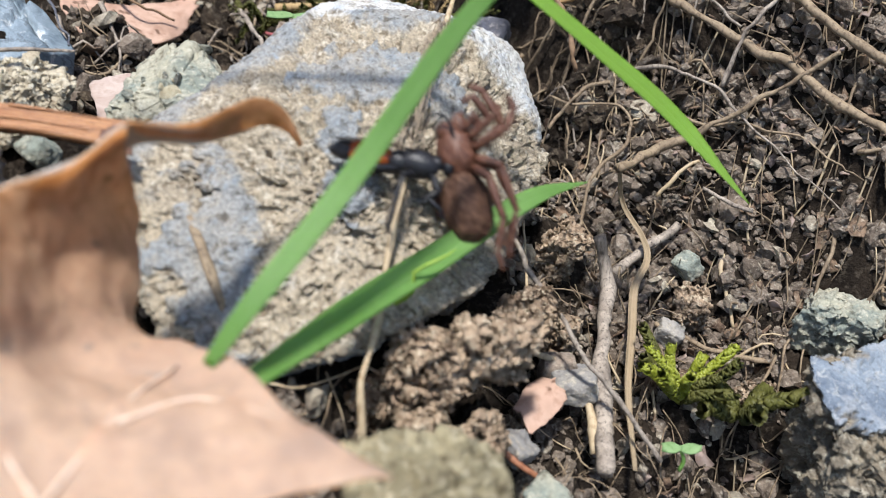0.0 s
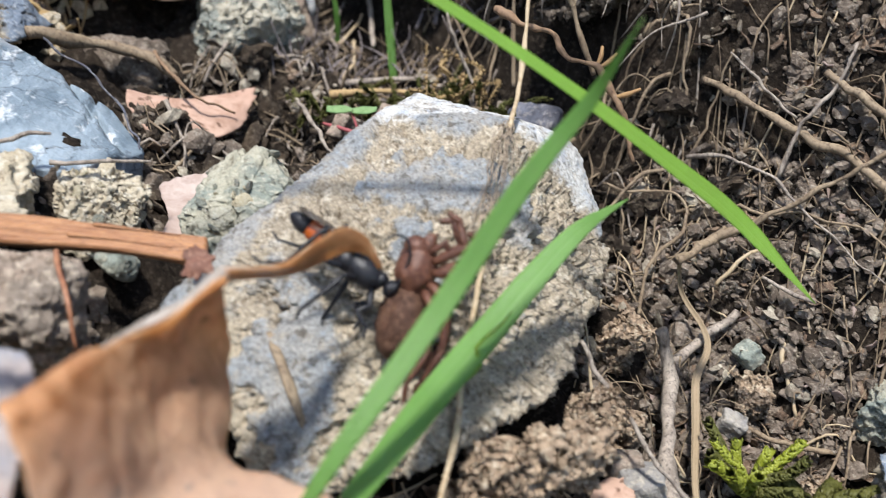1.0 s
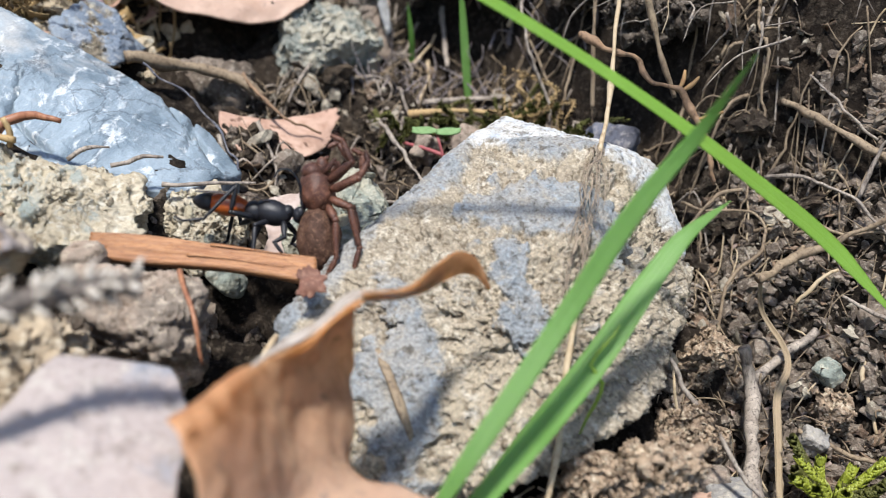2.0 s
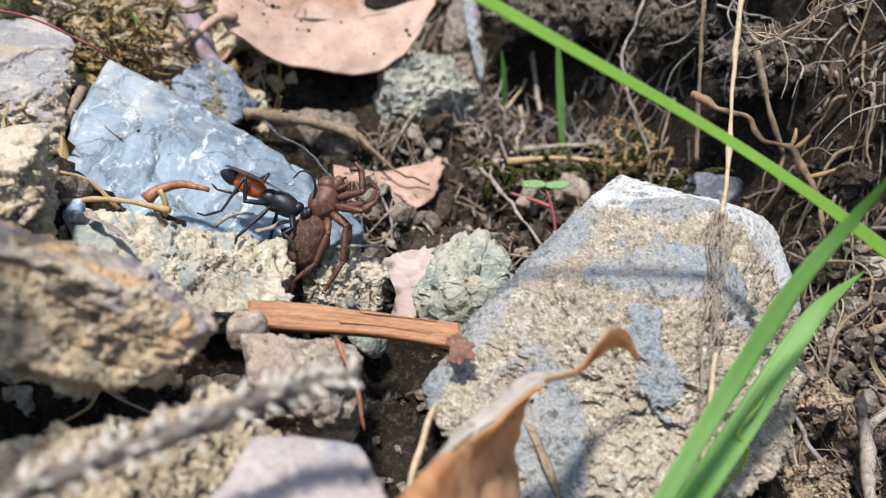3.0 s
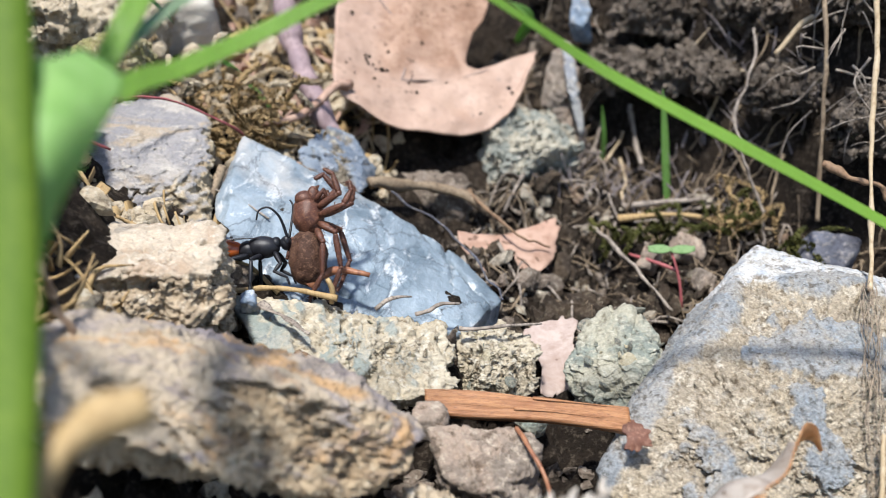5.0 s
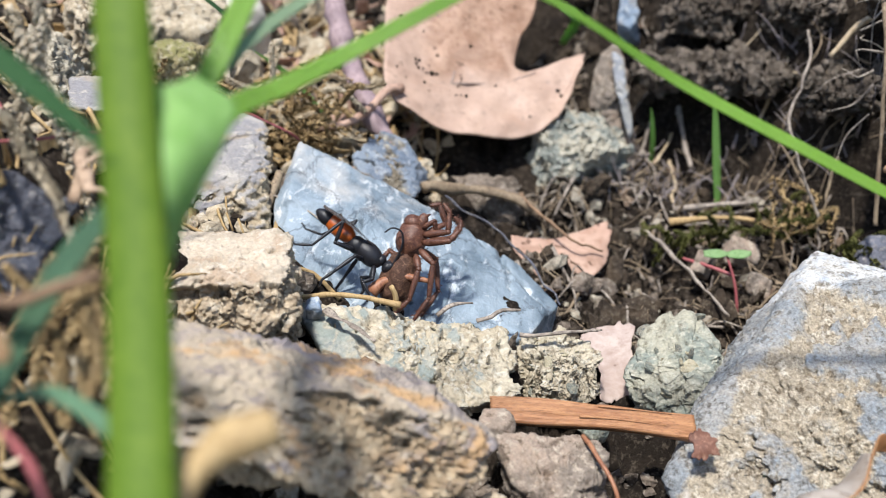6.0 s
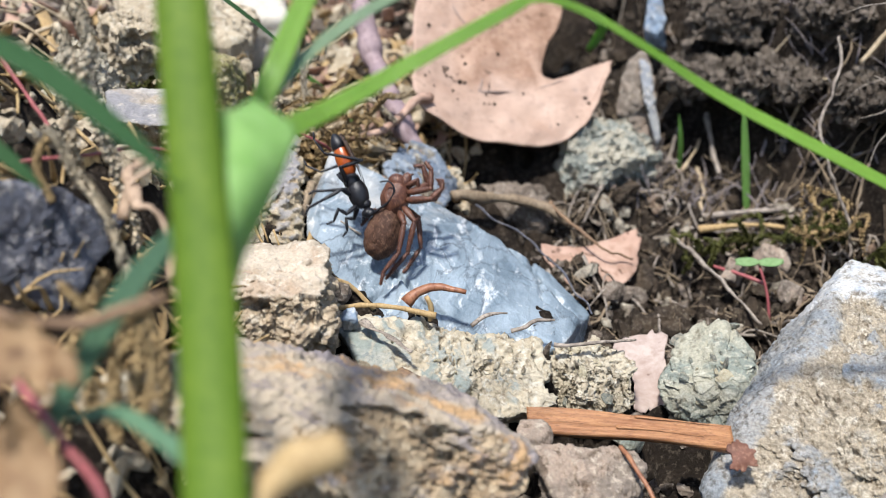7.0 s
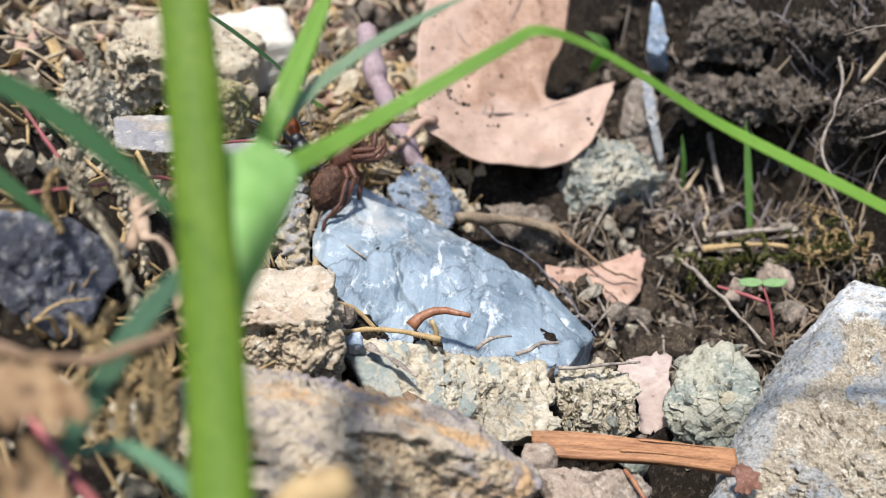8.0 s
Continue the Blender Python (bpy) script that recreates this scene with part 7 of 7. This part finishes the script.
def root_tangle():
    """Thin roots that hang and cross before the bank."""
    rs = np.random.RandomState(77)
    pieces = []
    for i in range(48):
        x = rs.uniform(-0.5, 6.5)
        y = (8.5 - 0.72 * x) / 0.6 + rs.uniform(0.1, 2.6)
        a = np.array([x, y, 0.0])
        L = rs.uniform(0.8, 3.2)
        b = a + np.array([rs.randn() * 0.8, -0.25 + rs.randn() * 0.4, 0]) * L * 0.6
        q = np.array([a, a * 0.65 + b * 0.35, a * 0.3 + b * 0.7, b])
        q[:, 2] = surf(q) + np.array([0.0, 0.35, 0.45, 0.25]) * rs.rand(4) * 1.6
        pieces.append(tube_data(q, rs.uniform(0.014, 0.04), 0.01, sides=5, step=0.12, wobble=0.08, seed=i))
    tagged(link("root_tangle", *join(*pieces), M_ROOT, label="tangle of thin dry roots on the bank", kind="stuff"), category="roots")


root_tangle()


def rootlet_web():
    """Pale fine rootlets that hang and cross in the air before the earth ledges."""
    rs = np.random.RandomState(78)
    pieces = []
    for i in range(70):
        a = np.array([rs.uniform(0.2, 3.2), 0, rs.uniform(3.2, 5.4)])
        a[1] = 14.2 - 0.9 * a[0] + rs.uniform(-0.9, 0.6)
        way = np.array([rs.randn(), 0.3 * rs.randn(), -0.35 + 0.7 * rs.randn()])
        way *= rs.uniform(0.3, 1.1) / np.linalg.norm(way)
        bend = rs.randn(3) * 0.12
        pieces.append(tube_data([a, a + way * 0.4 + bend, a + way * 0.8 + bend * 0.7, a + way * 1.2 + (0, 0, -0.1)], rs.uniform(0.010, 0.024), 0.005, sides=5, step=0.1, wobble=0.03, seed=i))
    tagged(link("rootlet_web", *join(*pieces), M_TWIG, label="web of fine pale rootlets before the bank", kind="stuff"), category="roots")


rootlet_web()


M_MATROOT = fibre("brown_rootlet", (0.33, 0.26, 0.19), (0.23, 0.18, 0.13), (0.12, 0.09, 0.07), scale=500)


def root_mat():
    """Fine dead rootlets that run down the face of the large stone from a straw's foot."""
    rs = np.random.RandomState(9)
    way = np.array([(0.13, 9.95, 2.40), (0.05, 9.5, 2.27), (-0.1, 8.9, 1.95), (-0.2, 8.45, 1.76), (-0.32, 7.9, 1.38), (-0.42, 7.4, 0.94)])
    pieces = []
    for i in range(46):
        a = rs.uniform(0, 4.2)
        b = min(5, a + rs.uniform(0.7, 2.2))
        off = rs.randn(3) * (0.03 + 0.04 * math.sin(a * 1.3 + 0.6) ** 2, 0.02, 0.02)
        line = np.array([[np.interp(u, range(6), way[:, k]) for k in range(3)] for u in np.linspace(a, b, 6)]) + off
        line[:, 0] += np.cumsum(rs.randn(6)) * 0.03
        line += rs.randn(6, 3) * 0.016
        pieces.append(tube_data(line, rs.uniform(0.004, 0.010), 0.003, sides=4, step=0.07))
    tagged(link("root_mat", *join(*pieces), M_MATROOT, label="mat of fine dead rootlets clinging to the stone", kind="stuff"), category="roots")


root_mat()


# ---- the wasp and the spider that it drags ----
SPIDER_WAY = [
    (0, 0.29, 7.78, 1.42, -31, -11, 6),
    (0.1, -0.14, 7.89, 1.69, -31, -13, 8),
    (0.2, -0.22, 7.84, 1.68, -33, -25, 15),
    (0.3, -0.35, 7.83, 1.74, -33, -28, 17),
    (0.4, -0.49, 7.75, 1.67, -33, -26, 16),
    (0.5, -0.72, 7.56, 1.40, -32, -26, 16),
    (0.6, -0.96, 7.64, 1.64, -30, -20, 12),
    (0.7, -0.98, 7.65, 1.74, -29, -13, 8),
    (0.8, -1.01, 7.55, 1.63, -28, -6, 5),
    (1, -0.90, 7.44, 1.57, -29, 12, -5),
    (1.2, -1.17, 7.63, 1.78, -29, 18, -8),
    (2.3, -3.62, 8.83, 2.09, -27, -5, 8),
    (2.5, -3.88, 8.79, 2.10, -27, 6, 2),
    (2.8, -4.10, 9.26, 2.36, -29, 21, -5),
    (3, -4.79, 9.48, 2.47, -29, 21, -5),
    (3.2, -4.83, 9.46, 2.38, -32, 33, -12),
    (3.4, -4.98, 9.51, 2.44, -30, 26, -8),
    (3.5, -5.34, 9.68, 2.81, -27, 10, 1),
    (3.6, -5.52, 9.37, 3.18, -27, 11, 1),
    (3.7, -5.25, 8.37, 2.06, -27, 11, 1),
    (3.8, -5.07, 8.42, 2.15, -27, -3, 9),
    (3.9, -5.19, 8.94, 2.48, -30, 27, -8),
    (4, -5.11, 9.40, 2.61, -29, 20, -4),
    (4.2, -5.60, 9.59, 3.00, -28, 15, -1),
    (4.4, -5.79, 9.69, 3.13, -29, 21, -4),
    (4.5, -5.77, 9.68, 3.04, -28, 15, -1),
    (4.6, -6.02, 9.63, 3.03, -27, 4, 5),
    (4.8, -6.22, 9.63, 3.15, -27, 6, 4),
    (5, -6.84, 9.64, 3.40, -27, 3, 6),
    (5.2, -7.01, 9.61, 3.41, -27, 9, 3),
    (6.3, -6.30, 9.89, 3.05, -31, 29, -7),
    (6.4, -6.53, 9.96, 3.16, -33, 33, -9),
    (6.5, -6.84, 10.02, 3.27, -31, 28, -6),
    (6.6, -7.02, 10.04, 3.30, -29, 23, -2),
    (6.8, -7.08, 10.16, 3.35, -29, 21, -1),
    (7, -7.18, 10.48, 3.56, -29, 21, -1),
    (7.2, -7.39, 10.81, 3.82, -31, 30, -6),
    (7.4, -7.47, 11.01, 3.84, -31, 31, -7),
    (7.5, -7.45, 11.12, 3.84, -32, 33, -8),
    (7.8, -8.02, 11.68, 4.19, -29, 26, -3),
    (8, -8.28, 11.90, 4.07, -29, 26, -3),
]
WASP_WAY = [
    (0, -0.16, 7.80, 1.55, -30, 8, -5),
    (0.1, -0.63, 7.88, 1.78, -30, 12, -7),
    (0.2, -0.85, 7.87, 1.84, -31, 15, -8),
    (0.3, -0.96, 7.81, 1.80, -31, 16, -9),
    (0.4, -1.08, 7.75, 1.78, -30, 12, -6),
    (0.5, -1.27, 7.60, 1.59, -30, 17, -9),
    (0.6, -1.41, 7.67, 1.81, -30, 17, -9),
    (0.7, -1.52, 7.69, 1.93, -31, 23, -12),
    (0.8, -1.53, 7.59, 1.83, -33, 31, -17),
    (1, -1.35, 7.50, 1.81, -34, 33, -19),
    (1.2, -1.71, 7.72, 2.08, -29, 15, -6),
    (2.3, -4.13, 8.75, 2.14, -27, 9, 0),
    (2.5, -4.42, 8.75, 2.23, -30, 24, -7),
    (2.8, -4.67, 9.23, 2.54, -33, 33, -13),
    (3, -5.21, 9.49, 2.70, -30, 26, -8),
    (3.2, -5.28, 9.51, 2.68, -30, 26, -7),
    (3.4, -5.47, 9.52, 2.68, -29, 20, -4),
    (3.5, -5.93, 9.59, 2.90, -27, -2, 8),
    (3.6, -6.05, 9.29, 3.25, -27, 13, 0),
    (3.7, -5.40, 8.58, 2.62, -71, 62, -62),
    (3.8, -5.50, 8.63, 2.78, -49, 53, -36),
    (3.9, -5.91, 8.99, 2.85, -29, 23, -6),
    (4, -5.72, 9.38, 2.84, -30, 25, -7),
    (4.2, -6.05, 9.52, 3.09, -27, 9, 2),
    (4.4, -6.37, 9.61, 3.23, -27, 11, 1),
    (4.5, -6.33, 9.60, 3.15, -27, 11, 1),
    (4.6, -6.57, 9.52, 3.08, -27, 5, 4),
    (4.8, -6.77, 9.49, 3.12, -27, 1, 7),
    (5, -7.43, 9.47, 3.32, -27, -2, 8),
    (5.2, -7.52, 9.45, 3.33, -27, -2, 9),
    (6.3, -6.77, 9.85, 3.23, -42, 47, -23),
    (6.4, -7.02, 9.95, 3.42, -39, 44, -19),
    (6.5, -7.23, 10.06, 3.60, -41, 47, -23),
    (6.6, -7.32, 10.11, 3.64, -62, 59, -48),
    (6.8, -7.38, 10.21, 3.66, -57, 57, -42),
    (7, -7.60, 10.52, 3.89, -59, 58, -45),
    (7.2, -7.75, 10.88, 4.19, -41, 47, -22),
    (7.4, -7.88, 11.08, 4.23, -38, 44, -18),
    (7.5, -7.83, 11.16, 4.19, -37, 43, -17),
    (7.8, -8.47, 11.71, 4.52, -55, 58, -39),
    (8, -8.77, 11.92, 4.41, -57, 59, -42),
]
M_BLACK = stone("black_chitin", (0.008, 0.008, 0.010), (0.012, 0.012, 0.015), (0.02, 0.02, 0.025), patch=900, rough=0.42, spec=0.35, pit_shade=0.1, grain=0.2, grainscale=9000, depth=0.00004)
M_ORANGE = stone("orange_chitin", (0.34, 0.075, 0.012), (0.27, 0.05, 0.010), (0.40, 0.11, 0.02), patch=700, rough=0.3, spec=0.6, pit_shade=0.05, grain=0.1, grainscale=9000, depth=0.00001)
M_SPIDER = stone("brown_spider_skin", (0.115, 0.045, 0.026), (0.075, 0.028, 0.017), (0.20, 0.09, 0.052), patch=420, rough=0.5, spec=0.4, pit_shade=0.5, grain=0.4, grainscale=6000, depth=0.00008)
M_ABDO = stone("downy_brown_abdomen", (0.11, 0.055, 0.034), (0.065, 0.032, 0.021), (0.18, 0.10, 0.062), patch=350, rough=0.7, spec=0.2, pit_shade=0.6, grain=0.6, grainscale=5000, depth=0.00015)
M_WING, _n, _l, _b = nodes_of("smoky_wing")
_b.inputs["Base Color"].default_value = (0.05, 0.035, 0.028, 1)
_b.inputs["Roughness"].default_value = 0.25
_b.inputs["Alpha"].default_value = 0.72


def egg(centre, size, level=4, turn=(0, 0, 0), seed=0, taper=0.0, lump=0.0):
    d, f = ico(level)
    v = d * (np.asarray(size) / 2)
    if taper:
        v = v * np.stack([np.ones(len(d)), 1 + taper * d[:, 0], 1 + taper * d[:, 0]], 1)
    if lump:
        v = v * (1 + lump * fbm(d, 2.5, 3, seed))[:, None]
    m = np.array(Euler([radians(a) for a in turn]).to_matrix())
    return v @ m.T + np.asarray(centre), f


def limb(pts, r, hair=False):
    """A jointed leg: each segment thick in the middle and thin at its joints."""
    parts = []
    for k in range(len(pts) - 1):
        s = r * (0.80**k)
        parts.append(tube_data([pts[k], pts[k + 1]], s, sides=8, step=0.04, profile=(0.62, 1.0, 0.95, 0.8, 0.66)))
        parts.append(egg(pts[k + 1], (s * 1.5,) * 3, 2))
    if hair:
        rs = np.random.RandomState(len(pts) * 7 + int(abs(pts[1][0]) * 999))
        for k in range(len(pts) - 1):
            a, b = np.array(pts[k]), np.array(pts[k + 1])
            for j in range(26):
                q = rs.randn(3)
                q /= np.linalg.norm(q)
                p = a + (b - a) * rs.rand() + q * r * 0.7 * 0.8**k
                parts.append(tube_data([p, p + q * 0.05 + (b - a) * 0.06], 0.0045, 0.001, sides=3, step=0.05))
    return join(*parts)


WS = 1.13


def grown(data):
    v, f = data
    return np.asarray(v) * WS + (0.03, 0, 0), f


def wasp():
    ob = new("spider_wasp")
    ob["o"] = [0.0, 0.0, 0.0]
    tagged(ob, "slender black wasp with orange abdomen base, walking backwards", "wasp")
    link("thorax", *grown(join(egg((0.0, 0, 0), (0.38, 0.24, 0.25), 4, (0, 8, 0)), egg((-0.17, 0, -0.01), (0.22, 0.2, 0.21), 3), egg((0.15, 0, 0.03), (0.12, 0.15, 0.14), 3))), M_BLACK, ob)
    head = link("head", *grown(join(egg((0.255, 0, 0.015), (0.12, 0.18, 0.16), 4), tube_data([(0.28, 0.03, -0.05), (0.32, 0.01, -0.09)], 0.025, 0.01))), M_BLACK, ob)
    link("abdomen", *grown(egg((-0.44, 0, 0.015), (0.44, 0.21, 0.22), 4, (0, 1, 0), taper=0.05)), M_ORANGE, ob, "glossy orange front of the abdomen")
    link("abdomen_tip", *grown(join(egg((-0.66, 0, 0.015), (0.24, 0.17, 0.17), 4, (0, -2, 0), taper=0.3), tube_data([(-0.28, 0, 0.02), (-0.22, 0, 0.01)], 0.035, 0.03))), M_BLACK, ob)
    for s in (-1, 1):
        net = [[(-0.02, s * 0.07, 0.09), (-0.02, s * 0.08, 0.10)], [(-0.25, s * 0.05, 0.13), (-0.20, s * 0.17, 0.12)], [(-0.5, s * 0.02, 0.135), (-0.46, s * 0.21, 0.11)], [(-0.74, s * 0.05, 0.11), (-0.72, s * 0.17, 0.09)]]
        link("wing", *grown(sheet_data(net, 16, 6, 0.004)), M_WING, ob, "smoky dark wing")
        ant = [(0.29, s * 0.04, 0.07), (0.24, s * 0.10, 0.30), (0.14, s * 0.14, 0.42), (0.03, s * 0.15, 0.40), (-0.01, s * 0.15, 0.30)]
        if s > 0:
            ant = [(0.29, 0.04, 0.07), (0.33, 0.1, 0.25), (0.36, 0.13, 0.42), (0.33, 0.15, 0.5)]
        link("antenna", *grown(tube_data(ant, 0.017, 0.010, sides=6, step=0.03, knots=0.1)), M_BLACK, head)
        link("eye", *grown(egg((0.275, s * 0.068, 0.04), (0.07, 0.05, 0.10), 3)), M_BLACK, head, "bulging black eye")
    legs = []
    for s in (-1, 1):
        ways = [[(0.13, s * 0.06, -0.07), (0.20, s * 0.16, -0.20), (0.13, s * 0.2, -0.28), (0.26, s * 0.2, -0.36), (0.28, s * 0.2, -0.44)],
                [(-0.02, s * 0.07, -0.09), (-0.10, s * 0.22, -0.12), (-0.13, s * 0.28, -0.40), (-0.15, s * 0.3, -0.56), (-0.12, s * 0.3, -0.62)],
                [(-0.16, s * 0.07, -0.07), (-0.36, s * 0.2, -0.10), (-0.40, s * 0.24, 0.16), (-0.55, s * 0.3, -0.25), (-0.72, s * 0.3, -0.34), (-0.80, s * 0.3, -0.33)]]
        ways = [[(x * WS + 0.03, y * WS, z * WS) for x, y, z in w] for w in ways]
        for k, w in enumerate(ways):
            leg = link("leg", *limb(w, 0.036), M_BLACK, ob, origin=w[0])
            legs.append((leg, w[0], k, s))
    return ob, legs


def spider():
    ob = new("spider")
    ob["o"] = [0.0, 0.0, 0.0]
    tagged(ob, "limp reddish-brown spider held upright by a wasp", "spider")
    front = link("carapace", *join(egg((0.0, 0, 0.25), (0.40, 0.38, 0.50), 4, lump=0.07), egg((-0.04, 0, 0.45), (0.26, 0.28, 0.22), 3)), M_SPIDER, ob)
    for s in (-1, 1):
        link("fang", *join(egg((0.07, s * 0.06, 0.50), (0.14, 0.11, 0.22), 3), tube_data([(0.1, s * 0.05, 0.58), (0.14, s * 0.04, 0.62)], 0.022, 0.006)), M_SPIDER, front)
        link("feeler", *limb([(0.1, s * 0.1, 0.42), (0.22, s * 0.16, 0.55), (0.26, s * 0.12, 0.44)], 0.035), M_SPIDER, front)
        link("eye", *egg((0.03, s * 0.05, 0.555), (0.035, 0.035, 0.035), 2), M_BLACK, front, "tiny black eye")
    link("abdomen", *join(egg((-0.01, 0, -0.29), (0.48, 0.46, 0.72), 5, lump=0.07, seed=4), egg((0.02, 0, 0.0), (0.2, 0.18, 0.14), 3), egg((0.02, 0, -0.62), (0.10, 0.14, 0.08), 2)), M_ABDO, ob, "plump downy brown abdomen")
    ways = [[(0.14, -0.10, 0.34), (0.42, -0.24, 0.50), (0.34, -0.22, 0.74), (0.24, -0.2, 0.80)], [(0.14, 0.10, 0.34), (0.36, 0.25, 0.56), (0.22, 0.22, 0.78), (0.12, 0.2, 0.74)],
            [(0.16, -0.12, 0.24), (0.48, -0.3, 0.34), (0.58, -0.28, 0.52), (0.56, -0.25, 0.62)], [(0.16, 0.12, 0.24), (0.5, 0.3, 0.42), (0.52, 0.28, 0.62), (0.44, 0.25, 0.68)],
            [(0.15, -0.13, 0.14), (0.36, -0.26, 0.02), (0.42, -0.24, -0.42), (0.30, -0.22, -0.74), (0.27, -0.2, -0.84)], [(0.15, 0.13, 0.14), (0.36, 0.28, 0.06), (0.47, 0.27, -0.34), (0.34, 0.25, -0.66), (0.30, 0.2, -0.72)],
            [(0.12, -0.13, 0.06), (0.22, -0.28, -0.08), (0.24, -0.30, -0.48), (0.10, -0.28, -0.78), (0.10, -0.26, -0.94)], [(0.12, 0.13, 0.08), (-0.05, 0.32, -0.1), (-0.25, 0.3, -0.05), (-0.32, 0.26, -0.3)]]
    legs = []
    for k, w in enumerate(ways):
        leg = link("leg", *limb(w, 0.052, True), M_SPIDER, ob, origin=w[0])
        legs.append((leg, w[0], k))
    return ob, legs


WASP, WASP_LEGS = wasp()
SPIDER, SPIDER_LEGS = spider()


def motions():
    # the lower blade is pressed down by the load, then springs back
    at = Vector(BLADE_B[0]) * U - Vector(BLADE_A[0]) * U
    walk(LOW_BLADE, [(t, pose(*at, a, b, c)) for t, a, b, c in ((0, 9.9, 33.4, 7.2), (0.3, 16, 32, 11), (0.55, 22, 30, 14.5), (0.75, 15, 22, 12.5), (1.0, 12, 17.6, 11), (1.2, 8, 11, 8), (1.7, 1.5, 2, 1.5), (2.3, 0, 0, 0), (8, 0, 0, 0))])
    walk(SPIDER, [(t, pose(x * U, y * U, z * U, a, b, c)) for t, x, y, z, a, b, c in SPIDER_WAY])
    walk(WASP, [(t, pose(x * U, y * U, z * U, a, b, c)) for t, x, y, z, a, b, c in WASP_WAY])
    # legs step in turn while the wasp walks backwards
    for leg, at, k, s in WASP_LEGS:
        rows = []
        for i in range(65):
            t = i / 8
            swing = 15 * math.sin(2 * math.pi * (2.6 * t + 0.5 * (k % 2) + (0.5 if s > 0 else 0)))
            rows.append((t, pose(at[0] * U, at[1] * U, at[2] * U, 0, swing, swing * 0.4)))
        walk(leg, rows)
    # the spider's legs dangle
    for leg, at, k in SPIDER_LEGS:
        rows = []
        for i in range(33):
            t = i / 4
            a = 5 * math.sin(2 * math.pi * 0.9 * t + k * 1.7) + 3 * math.sin(2 * math.pi * 1.7 * t + k)
            rows.append((t, pose(at[0] * U, at[1] * U, at[2] * U, a * 0.5, a, 0)))
        walk(leg, rows)


motions()
